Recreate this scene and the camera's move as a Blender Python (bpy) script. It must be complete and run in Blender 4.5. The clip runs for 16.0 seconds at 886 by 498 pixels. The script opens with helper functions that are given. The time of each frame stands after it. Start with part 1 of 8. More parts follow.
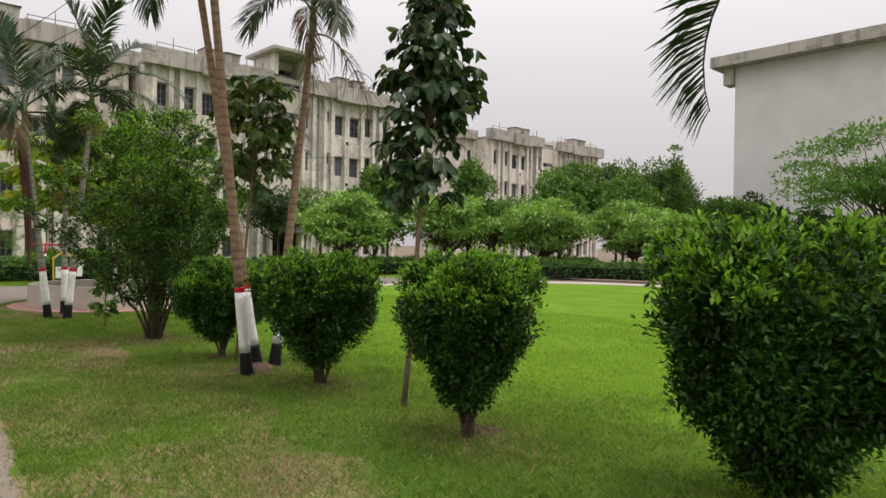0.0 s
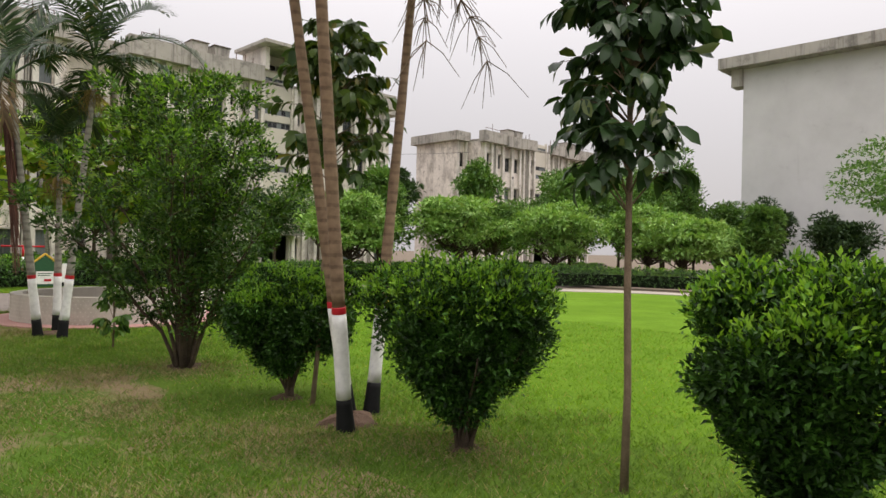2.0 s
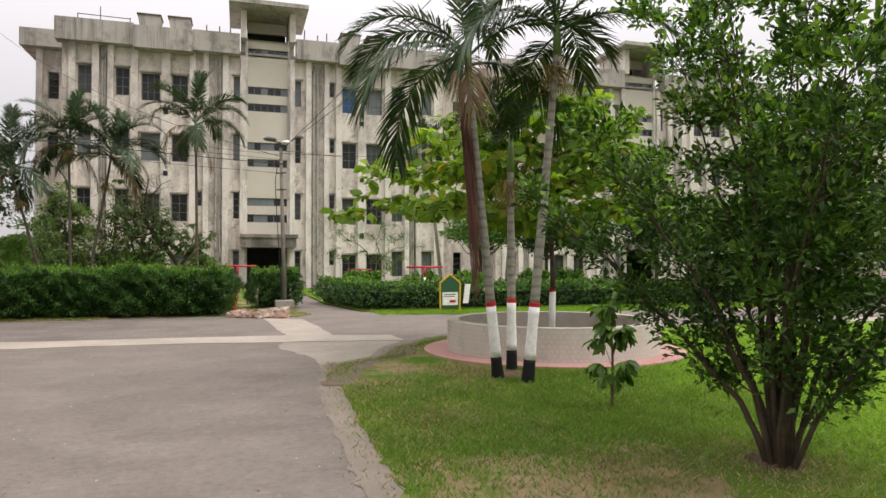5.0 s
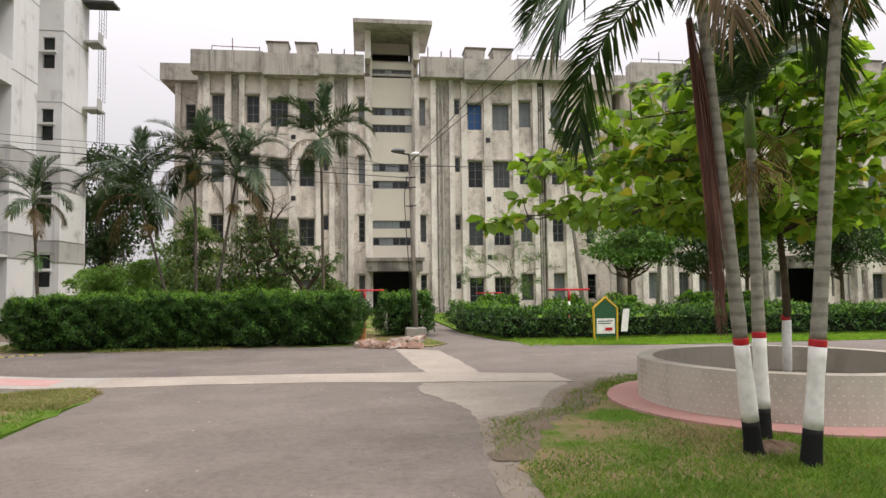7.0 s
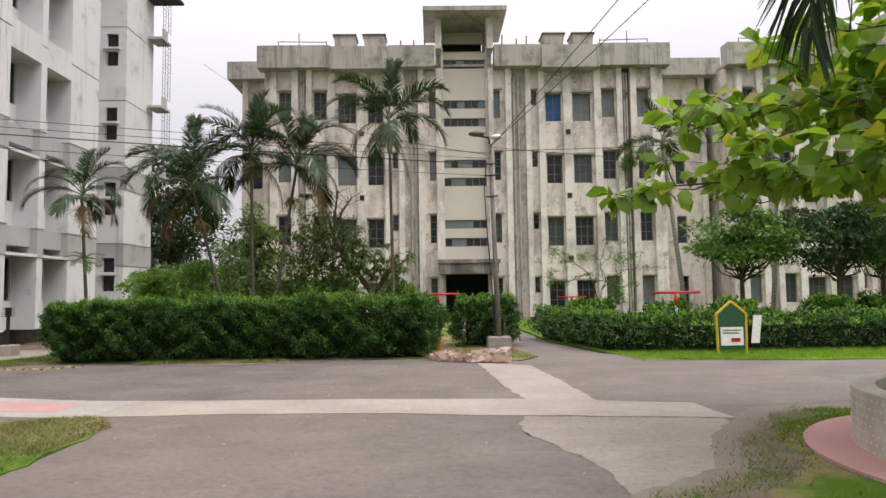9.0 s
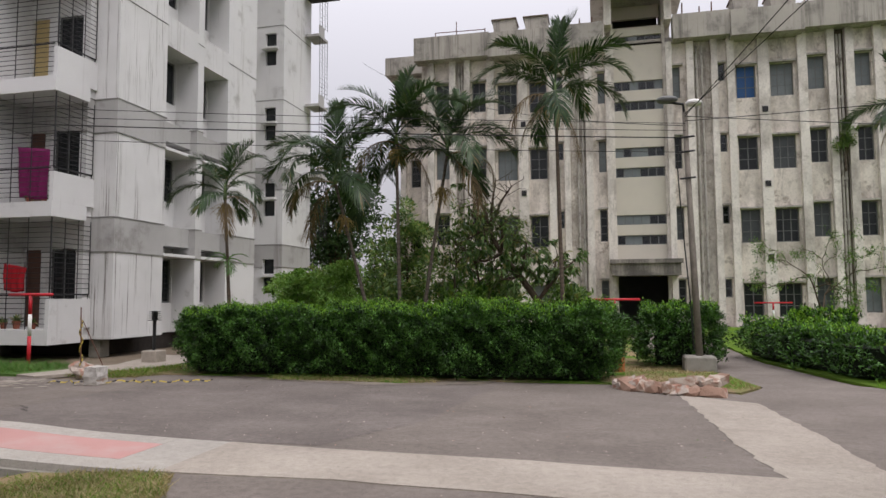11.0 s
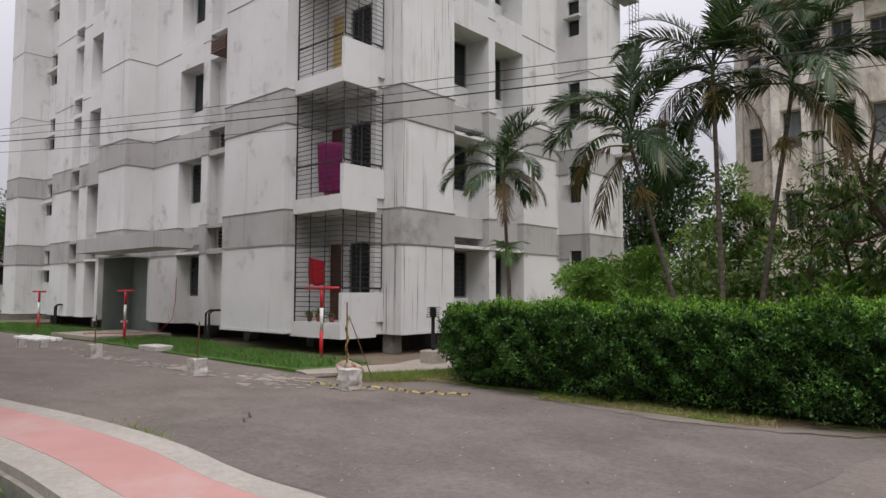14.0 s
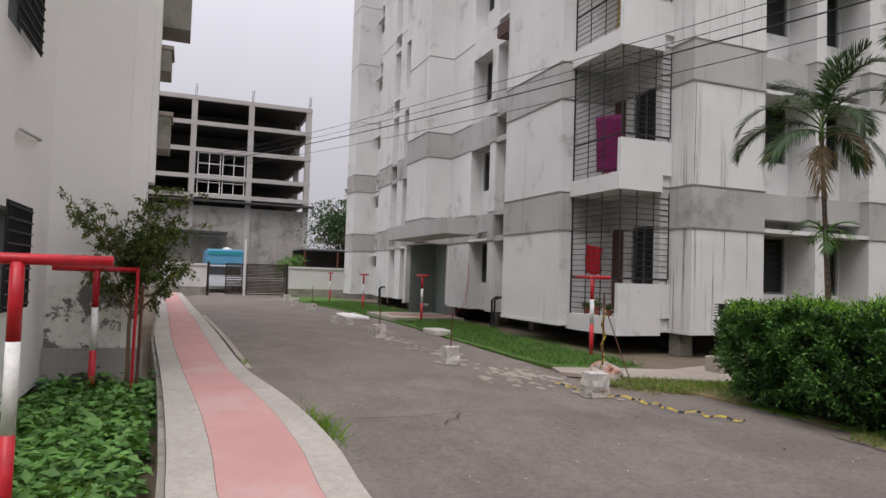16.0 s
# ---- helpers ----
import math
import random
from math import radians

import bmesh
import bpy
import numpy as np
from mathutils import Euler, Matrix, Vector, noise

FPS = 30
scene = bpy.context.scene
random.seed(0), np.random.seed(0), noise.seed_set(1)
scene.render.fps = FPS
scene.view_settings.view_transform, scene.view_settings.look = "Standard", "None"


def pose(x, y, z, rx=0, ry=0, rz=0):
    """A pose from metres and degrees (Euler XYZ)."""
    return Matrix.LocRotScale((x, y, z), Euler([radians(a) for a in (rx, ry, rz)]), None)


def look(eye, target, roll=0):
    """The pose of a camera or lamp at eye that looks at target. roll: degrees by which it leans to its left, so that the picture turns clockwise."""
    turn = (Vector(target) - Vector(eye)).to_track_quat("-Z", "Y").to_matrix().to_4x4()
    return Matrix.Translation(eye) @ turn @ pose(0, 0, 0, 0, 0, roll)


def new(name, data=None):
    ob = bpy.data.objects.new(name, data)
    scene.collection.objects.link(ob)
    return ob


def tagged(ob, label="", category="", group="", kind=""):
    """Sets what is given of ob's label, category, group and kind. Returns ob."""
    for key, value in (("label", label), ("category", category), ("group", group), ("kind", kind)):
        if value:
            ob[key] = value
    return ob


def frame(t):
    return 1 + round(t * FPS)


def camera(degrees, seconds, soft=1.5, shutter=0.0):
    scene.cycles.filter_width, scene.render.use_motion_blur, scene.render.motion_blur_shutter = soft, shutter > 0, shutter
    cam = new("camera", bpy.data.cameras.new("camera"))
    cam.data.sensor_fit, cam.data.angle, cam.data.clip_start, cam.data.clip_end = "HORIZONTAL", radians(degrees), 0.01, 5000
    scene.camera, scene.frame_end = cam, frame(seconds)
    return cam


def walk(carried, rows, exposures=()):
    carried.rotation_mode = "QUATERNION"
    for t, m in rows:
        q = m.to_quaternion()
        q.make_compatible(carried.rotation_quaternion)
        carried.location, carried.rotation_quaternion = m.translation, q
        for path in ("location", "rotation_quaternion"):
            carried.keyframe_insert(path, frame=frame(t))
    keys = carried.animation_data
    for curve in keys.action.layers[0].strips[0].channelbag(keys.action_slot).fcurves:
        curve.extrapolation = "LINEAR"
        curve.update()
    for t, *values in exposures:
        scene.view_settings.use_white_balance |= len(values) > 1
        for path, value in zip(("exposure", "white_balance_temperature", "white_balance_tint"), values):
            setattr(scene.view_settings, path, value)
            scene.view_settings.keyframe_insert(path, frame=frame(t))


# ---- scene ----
# Camera path: seconds, eye x y z, then yaw (to the left from +y), pitch (up) and lean, in degrees.
PATH = [
    (0.0, 0.170, 1.543, 1.561, -43.20, -0.27, 0.90),
    (0.5, 0.174, 2.236, 1.560, -43.38, -0.20, 0.86),
    (1.0, 0.295, 2.918, 1.526, -43.59, -0.10, 0.85),
    (1.5, 0.400, 3.644, 1.529, -44.31, 0.01, 1.27),
    (2.0, 0.478, 4.320, 1.520, -45.18, 0.18, 1.25),
    (2.5, 0.601, 5.050, 1.484, -44.28, 0.28, 0.70),
    (3.0, 0.524, 5.729, 1.418, -38.63, 0.89, 1.38),
    (3.5, 0.570, 6.406, 1.435, -33.45, 0.52, 0.72),
    (4.0, 0.398, 7.056, 1.437, -25.15, 0.59, 1.03),
    (4.5, 0.323, 7.685, 1.462, -22.00, 0.82, 0.62),
    (5.0, 0.298, 8.368, 1.486, -17.03, 1.27, -0.06),
    (7.5, 0.190, 11.609, 1.429, -5.62, 3.63, -0.67),
    (8.5, 0.139, 12.869, 1.403, -2.47, 3.82, -0.84),
    (11.0, -0.193, 16.417, 1.525, 13.15, 4.07, -0.33),
    (11.5, -0.276, 16.928, 1.494, 19.44, 4.02, -0.14),
    (12.0, -0.397, 17.401, 1.516, 23.91, 3.80, 0.91),
    (12.5, -0.492, 17.963, 1.577, 30.75, 3.70, 0.38),
    (13.0, -0.644, 18.527, 1.562, 34.04, 3.86, -0.05),
    (13.5, -0.677, 19.077, 1.555, 37.62, 3.97, -0.40),
    (14.0, -0.819, 19.642, 1.536, 41.27, 3.70, 0.15),
    (14.5, -0.903, 20.139, 1.498, 45.96, 3.04, 0.01),
    (15.0, -1.008, 20.617, 1.508, 50.89, 2.77, 0.25),
    (15.5, -1.212, 21.051, 1.519, 55.83, 2.63, 1.26),
    (16.0, -1.329, 21.470, 1.532, 68.75, 2.39, 1.85),
]


def eye_pose(x, y, z, yaw, pitch, lean):
    a, b = radians(yaw), radians(pitch)
    ahead = Vector((-math.sin(a) * math.cos(b), math.cos(a) * math.cos(b), math.sin(b)))
    return look((x, y, z), Vector((x, y, z)) + 2 * ahead, lean)


cam = camera(67.2, 16.0, soft=1.5)
walk(cam, [(t, eye_pose(*r)) for t, *r in PATH], [(0.0, 0.0, 6750, 15), (5.0, 0.17, 6700, 15), (8.5, 0.17, 6550, 16), (11.0, -0.2, 6350, 17), (16.0, -0.2, 6350, 17)])

# ---- sky and sun: a bright overcast day ----
SKY_LOW, SKY_HIGH = 0.54, 2.5
world = bpy.data.worlds.new("overcast")
scene.world = world
world.use_nodes = True
wn, wl = world.node_tree.nodes, world.node_tree.links
sky = wn.new("ShaderNodeTexSky")
sky.sky_type = "NISHITA"
sky.sun_disc = False
sky.sun_elevation, sky.sun_rotation = radians(58), radians(122)
sky.dust_density, sky.air_density = 6.0, 1.0
# an overcast sky is brighter overhead than at the horizon
where = wn.new("ShaderNodeTexCoord")
height = wn.new("ShaderNodeSeparateXYZ")
wl.new(where.outputs["Generated"], height.inputs[0])
lift = wn.new("ShaderNodeMapRange")
lift.inputs["From Min"].default_value, lift.inputs["From Max"].default_value = 0.0, 1.0
lift.inputs["To Min"].default_value, lift.inputs["To Max"].default_value = SKY_LOW, SKY_HIGH
bend = wn.new("ShaderNodeMath")
bend.operation, bend.use_clamp = "POWER", True
bend.inputs[1].default_value = 1.7
wl.new(height.outputs["Z"], bend.inputs[0])
wl.new(bend.outputs[0], lift.inputs["Value"])
cloud = wn.new("ShaderNodeVectorMath")
cloud.operation = "SCALE"
cloud.inputs[0].default_value = (1.0, 1.0, 1.02)
wl.new(lift.outputs[0], cloud.inputs["Scale"])
grey = wn.new("ShaderNodeMix")
grey.data_type = "RGBA"
grey.inputs[0].default_value = 0.985
wl.new(cloud.outputs[0], grey.inputs[7])
wl.new(sky.outputs[0], grey.inputs[6])
wn["Background"].inputs[1].default_value = 1.0
wl.new(grey.outputs[2], wn["Background"].inputs[0])
sun_data = bpy.data.lights.new("sun", "SUN")
sun_data.energy, sun_data.angle, sun_data.color = 1.35, radians(30), (1.0, 0.96, 0.9)
sun = new("sun", sun_data)
sun.matrix_world = look((0, 0, 60), (-32, 20, 0))


# ---- building helpers ----
def box(bm, x0, x1, y0, y1, z0, z1):
    v = [bm.verts.new(p) for p in ((x0, y0, z0), (x1, y0, z0), (x1, y1, z0), (x0, y1, z0), (x0, y0, z1), (x1, y0, z1), (x1, y1, z1), (x0, y1, z1))]
    for f in ((3, 2, 1, 0), (4, 5, 6, 7), (0, 1, 5, 4), (1, 2, 6, 5), (2, 3, 7, 6), (3, 0, 4, 7)):
        bm.faces.new([v[i] for i in f])
    return v


def obox(bm, o, u, w, l0, l1, d0, d1, z0, z1):
    """A box along the level direction u and the level direction w from o."""
    pts = [(l0, d0), (l1, d0), (l1, d1), (l0, d1)]
    xy = [(o[0] + a * u[0] + b * w[0], o[1] + a * u[1] + b * w[1]) for a, b in pts]
    v = [bm.verts.new((*p, z)) for z in (z0, z1) for p in xy]
    flip = u[0] * w[1] - u[1] * w[0] < 0
    for f in ((3, 2, 1, 0), (4, 5, 6, 7), (0, 1, 5, 4), (1, 2, 6, 5), (2, 3, 7, 6), (3, 0, 4, 7)):
        bm.faces.new([v[i] for i in (f[::-1] if flip else f)])
    return v


def tube(bm, pts, radii, n=8, cap=True):
    pts = [Vector(p) for p in pts]
    if not hasattr(radii, "__len__"):
        radii = [radii] * len(pts)
    rings, side = [], None
    for i, p in enumerate(pts):
        t = (pts[min(i + 1, len(pts) - 1)] - pts[max(i - 1, 0)]).normalized()
        if side is None:
            side = t.cross(Vector((0, 1, 0)) if abs(t.y) < 0.9 else Vector((1, 0, 0))).normalized()
        side = (side - t * side.dot(t)).normalized()
        up = t.cross(side)
        rings.append([bm.verts.new(p + radii[i] * (math.cos(2 * math.pi * k / n) * side + math.sin(2 * math.pi * k / n) * up)) for k in range(n)])
    for a, b in zip(rings, rings[1:]):
        for k in range(n):
            bm.faces.new((a[k], a[(k + 1) % n], b[(k + 1) % n], b[k]))
    if cap:
        bm.faces.new(rings[0][::-1])
        bm.faces.new(rings[-1])


def bevelled(bm, width=0.02, segments=1):
    bmesh.ops.bevel(bm, geom=bm.edges[:], offset=width, segments=segments, affect="EDGES", profile=0.6)
    return bm


def mesh_of(name, bm, material, smooth=False):
    me = bpy.data.meshes.new(name)
    bmesh.ops.recalc_face_normals(bm, faces=bm.faces[:])
    bm.to_mesh(me)
    bm.free()
    me.materials.append(material)
    if smooth:
        me.polygons.foreach_set("use_smooth", [True] * len(me.polygons))
    return me


def islands(bm):
    """The connected pieces of a bmesh, each as a bmesh of its own, with touching corners joined."""
    bmesh.ops.remove_doubles(bm, verts=bm.verts[:], dist=1e-5)
    left, out = set(bm.verts), []
    while left:
        todo, piece = [left.pop()], set()
        while todo:
            v = todo.pop()
            piece.add(v)
            for e in v.link_edges:
                o = e.other_vert(v)
                if o in left:
                    left.remove(o)
                    todo.append(o)
        one = bmesh.new()
        to = {v: one.verts.new(v.co) for v in sorted(piece, key=lambda v: v.index)}
        for f in {f for v in piece for f in v.link_faces}:
            one.faces.new([to[v] for v in f.verts])
        out.append(one)
    bm.free()
    return out


def part(name, bm, material, parent=None, label="", smooth=False):
    """One mesh object from a bmesh, under a thing or a part."""
    if name in ("wall", "grey_band", "drip_line", "base_lip"):
        pieces = islands(bm)
        for q in pieces[1:]:
            tagged(new(name, mesh_of(name, q, material, smooth)), label).parent = parent
        bm = pieces[0]
    ob = new(name, mesh_of(name, bm, material, smooth))
    ob.parent = parent
    return tagged(ob, label)


def shared(name, me, parent, m=None, label=""):
    ob = new(name, me)
    ob.parent = parent
    if m is not None:
        ob.matrix_basis = m
    return tagged(ob, label)


def thing(name, label, category, group="", kind="", at=(0, 0, 0)):
    ob = new(name)
    ob.location = at
    return tagged(ob, label, category, group, kind)


def setting(name, bm, material, label, category, smooth=False, kind="structure"):
    ob = part(name, bm, material, None, "", smooth)
    return tagged(ob, label, category, "", kind)


def mesh_np(name, verts, faces, material, smooth=False):
    """A mesh from arrays of points and of faces with equal corner counts."""
    verts, faces = np.asarray(verts, np.float32).reshape(-1, 3), np.asarray(faces, np.int32)
    me = bpy.data.meshes.new(name)
    me.vertices.add(len(verts))
    me.vertices.foreach_set("co", verts.ravel())
    me.loops.add(faces.size)
    me.loops.foreach_set("vertex_index", faces.ravel())
    me.polygons.add(len(faces))
    me.polygons.foreach_set("loop_start", np.arange(0, faces.size, faces.shape[1], dtype=np.int32))
    if smooth:
        me.polygons.foreach_set("use_smooth", np.ones(len(faces), bool))
    me.update(calc_edges=True)
    me.materials.append(material)
    return me


# ---- materials ----
def nodes_of(name):
    m = bpy.data.materials.new(name)
    m.use_nodes = True
    return m, m.node_tree.nodes, m.node_tree.links, m.node_tree.nodes["Principled BSDF"]


def coords(n, l, scale=(1, 1, 1)):
    g = n.new("ShaderNodeNewGeometry")
    mp = n.new("ShaderNodeMapping")
    mp.inputs["Scale"].default_value = scale
    l.new(g.outputs["Position"], mp.inputs["Vector"])
    return mp.outputs[0]


def noise_tex(n, l, vec, scale, detail=4, rough=0.6):
    t = n.new("ShaderNodeTexNoise")
    t.inputs["Scale"].default_value, t.inputs["Detail"].default_value, t.inputs["Roughness"].default_value = scale, detail, rough
    l.new(vec, t.inputs["Vector"])
    return t.outputs["Fac"]


def ramp(n, l, fac, stops):
    r = n.new("ShaderNodeValToRGB")
    while len(r.color_ramp.elements) < len(stops):
        r.color_ramp.elements.new(0.5)
    for e, (p, c) in zip(r.color_ramp.elements, stops):
        e.position = p
        e.color = (*c, 1) if hasattr(c, "__len__") else (c, c, c, 1)
    l.new(fac, r.inputs[0])
    return r.outputs[0]


def mixed(n, l, fac, a, b, mode="MIX"):
    x = n.new("ShaderNodeMix")
    x.data_type, x.blend_type = "RGBA", mode
    for sock, val in ((0, fac), (6, a), (7, b)):
        if hasattr(val, "is_linked"):
            l.new(val, x.inputs[sock])
        else:
            x.inputs[sock].default_value = (*val, 1) if hasattr(val, "__len__") else val
    return x.outputs[2]


def bumped(n, l, height, bsdf, strength=0.3, dist=0.01):
    b = n.new("ShaderNodeBump")
    b.inputs["Strength"].default_value, b.inputs["Distance"].default_value = strength, dist
    l.new(height, b.inputs["Height"])
    l.new(b.outputs[0], bsdf.inputs["Normal"])


def surface(name, dark, light, scale=3.0, fine=60.0, rough=0.85, bump=0.3, dist=0.006, patch=None, patch_scale=0.6, patch_at=(0.5, 0.65), metal=0.0, spec=0.3):
    """A weathered surface: broad and fine variation, and patches of another colour."""
    m, n, l, b = nodes_of(name)
    v = coords(n, l)
    broad, grain = noise_tex(n, l, v, scale, 5), noise_tex(n, l, v, fine, 3)
    col = mixed(n, l, 0.35, ramp(n, l, broad, ((0.3, dark), (0.72, light))), ramp(n, l, grain, ((0.3, dark), (0.7, light))))
    if patch:
        col = mixed(n, l, ramp(n, l, noise_tex(n, l, v, patch_scale, 7, 0.65), ((patch_at[0], 0.0), (patch_at[1], 1.0))), col, patch)
    l.new(col, b.inputs["Base Color"])
    b.inputs["Roughness"].default_value, b.inputs["Metallic"].default_value = rough, metal
    b.inputs["Specular IOR Level"].default_value = spec
    if bump:
        bumped(n, l, grain, b, bump, dist)
    return m


def plaster(name, clean, tint, stain, amount=(0.5, 0.72), streak=(0.52, 0.7), rough=0.85):
    """Painted plaster with blotches and streaks run down by rain."""
    m, n, l, b = nodes_of(name)
    v = coords(n, l)
    col = mixed(n, l, ramp(n, l, noise_tex(n, l, v, 0.45, 5), ((0.35, 0.0), (0.65, 1.0))), clean, tint)
    run = mixed(n, l, 0.4, noise_tex(n, l, coords(n, l, (1.7, 1.7, 0.1)), 1.0, 7, 0.7), noise_tex(n, l, coords(n, l, (9, 9, 0.35)), 1.0, 5, 0.65))
    blot = noise_tex(n, l, v, 0.9, 8, 0.7)
    col = mixed(n, l, ramp(n, l, run, ((streak[0], 0.0), (streak[1], 0.85))), col, stain)
    col = mixed(n, l, ramp(n, l, blot, ((amount[0], 0.0), (amount[1], 0.8))), col, tuple(0.75 * c + 0.02 for c in stain))
    grain = noise_tex(n, l, v, 45, 4)
    col = mixed(n, l, 0.18, col, ramp(n, l, grain, ((0.3, tuple(0.6 * c for c in clean)), (0.7, clean))))
    l.new(col, b.inputs["Base Color"])
    b.inputs["Roughness"].default_value = rough
    b.inputs["Specular IOR Level"].default_value = 0.25
    bumped(n, l, grain, b, 0.25, 0.004)
    return m


def leafy(name, dark, light, odd=None, through_light=0.3, rough=0.45, clump=1.7, depth=0.45):
    """Leaves, each a little different, that let some light through."""
    m, n, l, b = nodes_of(name)
    g = n.new("ShaderNodeNewGeometry")
    stops = [(0.0, dark), (0.85, light)] + ([(0.9, light), (0.93, odd)] if odd else [(1.0, light)])
    col = ramp(n, l, g.outputs["Random Per Island"], stops)
    # Noise clumps darken the leaves: varied tone plus shade painted between leaf masses.
    shade_noise = noise_tex(n, l, coords(n, l), clump, 3)
    col = mixed(n, l, ramp(n, l, shade_noise, ((0.35, 0.0), (0.65, depth))), col, tuple(0.55 * c for c in dark))
    l.new(col, b.inputs["Base Color"])
    b.inputs["Roughness"].default_value = rough
    b.inputs["Specular IOR Level"].default_value = 0.3
    t = n.new("ShaderNodeBsdfTranslucent")
    l.new(mixed(n, l, 1.0, col, (1.0, 1.0, 0.45), "MULTIPLY"), t.inputs["Color"])
    s = n.new("ShaderNodeMixShader")
    s.inputs[0].default_value = through_light
    l.new(b.outputs[0], s.inputs[1])
    l.new(t.outputs[0], s.inputs[2])
    l.new(s.outputs[0], n["Material Output"].inputs["Surface"])
    return m


def plain(name, colour, rough=0.5, metal=0.0, wear=0.75, scale=25, spec=0.35):
    m, n, l, b = nodes_of(name)
    f = noise_tex(n, l, coords(n, l), scale, 5)
    l.new(ramp(n, l, f, ((0.32, tuple(wear * c for c in colour)), (0.6, colour))), b.inputs["Base Color"])
    b.inputs["Roughness"].default_value, b.inputs["Metallic"].default_value = rough, metal
    b.inputs["Specular IOR Level"].default_value = spec
    bumped(n, l, f, b, 0.15, 0.003)
    return m


def glassy(name, tint=(0.5, 0.55, 0.56)):
    m, n, l, b = nodes_of(name)
    n.remove(b)
    tr, gl, mx, fr = n.new("ShaderNodeBsdfTransparent"), n.new("ShaderNodeBsdfGlossy"), n.new("ShaderNodeMixShader"), n.new("ShaderNodeFresnel")
    tr.inputs[0].default_value, gl.inputs["Roughness"].default_value = (*tint, 1), 0.06
    fr.inputs[0].default_value = 1.6
    l.new(fr.outputs[0], mx.inputs[0])
    l.new(tr.outputs[0], mx.inputs[1])
    l.new(gl.outputs[0], mx.inputs[2])
    l.new(mx.outputs[0], n["Material Output"].inputs["Surface"])
    return m


def paving(name, dark, light, worn, rough=0.9, bite=1.0):
    """Old paving: broad worn patches, drag marks along the road, grit, pale and dark specks."""
    m, n, l, b = nodes_of(name)
    v = coords(n, l)
    col = ramp(n, l, noise_tex(n, l, v, 0.7, 8, 0.7), ((0.32, dark), (0.68, light)))
    col = mixed(n, l, ramp(n, l, noise_tex(n, l, coords(n, l, (0.75, 1.1, 1)), 1.0, 8, 0.7), ((0.48, 0.0), (0.66, 0.7))), col, worn)
    mid = noise_tex(n, l, v, 14, 6, 0.75)
    col = mixed(n, l, 0.8, col, ramp(n, l, mid, ((0.3, 1 - 0.32 * bite), (0.5, 1.0), (0.72, 1 + 0.25 * bite))), "MULTIPLY")
    grit = noise_tex(n, l, v, 90, 4, 0.8)
    col = mixed(n, l, 0.8, col, ramp(n, l, grit, ((0.32, 1 - 0.4 * bite), (0.5, 1.0), (0.7, 1 + 0.35 * bite))), "MULTIPLY")
    blotch = noise_tex(n, l, coords(n, l, (1, 1.4, 1)), 0.38, 9, 0.72)
    col = mixed(n, l, ramp(n, l, blotch, ((0.54, 0.0), (0.66, 0.45 * min(1.0, bite)))), col, tuple(0.72 * c for c in dark))
    for scale, at, colour in ((6, 0.07, tuple(0.5 * c for c in dark)), (17, 0.1, tuple(1.35 * c for c in light))):
        spot = n.new("ShaderNodeTexVoronoi")
        spot.inputs["Scale"].default_value = scale
        l.new(v, spot.inputs["Vector"])
        col = mixed(n, l, ramp(n, l, spot.outputs["Distance"], ((at * 0.6, 0.7), (at, 0.0))), col, colour)
    l.new(col, b.inputs["Base Color"])
    b.inputs["Roughness"].default_value = rough
    b.inputs["Specular IOR Level"].default_value = 0.25
    bumped(n, l, mixed(n, l, 0.5, mid, grit), b, 0.7, 0.008)
    return m


def streaked(name, clean, tint, stain):
    """White plaster with many fine dark lines run down by rain."""
    m, n, l, b = nodes_of(name)
    v = coords(n, l)
    col = mixed(n, l, ramp(n, l, noise_tex(n, l, v, 0.6, 6), ((0.35, 0.0), (0.65, 1.0))), clean, tint)
    where_run = ramp(n, l, noise_tex(n, l, coords(n, l, (2.6, 2.6, 0.3)), 1.0, 4), ((0.46, 0.0), (0.6, 1.0)))
    for f, a, s in ((5, 0.5, (0.6, 0.85)), (19, 0.25, (0.58, 0.62)), (46, 0.4, (0.6, 0.65))):
        line = ramp(n, l, noise_tex(n, l, coords(n, l, (f, f, a)), 1.0, 3, 0.6), ((s[0], 0.0), (s[1], 0.8)))
        col = mixed(n, l, mixed(n, l, 1.0, line, where_run, "MULTIPLY"), col, stain)
    grain = noise_tex(n, l, v, 45, 4)
    l.new(col, b.inputs["Base Color"])
    b.inputs["Roughness"].default_value = 0.85
    bumped(n, l, grain, b, 0.25, 0.004)
    return m


M_ASPHALT = paving("worn road", (0.143, 0.122, 0.105), (0.188, 0.163, 0.141), (0.218, 0.19, 0.166), 0.9, 1.0)
M_ASPHALT_DARK = paving("darker road patch", (0.126, 0.108, 0.096), (0.176, 0.153, 0.137), (0.205, 0.18, 0.161), 0.9, 1.0)
# Opaque near-black panes: the dark of the room behind is in the colour.
M_DARKPANE = surface("panes with room dark painted in", (0.008, 0.01, 0.011), (0.032, 0.036, 0.038), 1.5, 30, 0.25, 0.0, spec=0.3)
M_A_LINE = plain("dark drip edge", (0.24, 0.235, 0.22), 0.9)
M_ENTRY = surface("dim green entrance paint", (0.16, 0.19, 0.175), (0.24, 0.27, 0.25), 2, 30, 0.85, 0.1)
M_YDOOR = plain("pale yellow door", (0.5, 0.38, 0.17), 0.6)
M_PIPE = surface("grey stained drain pipe", (0.3, 0.28, 0.25), (0.52, 0.49, 0.44), 3, 40, 0.8, 0.2, 0.004, (0.14, 0.125, 0.105), 1.6, (0.55, 0.68))
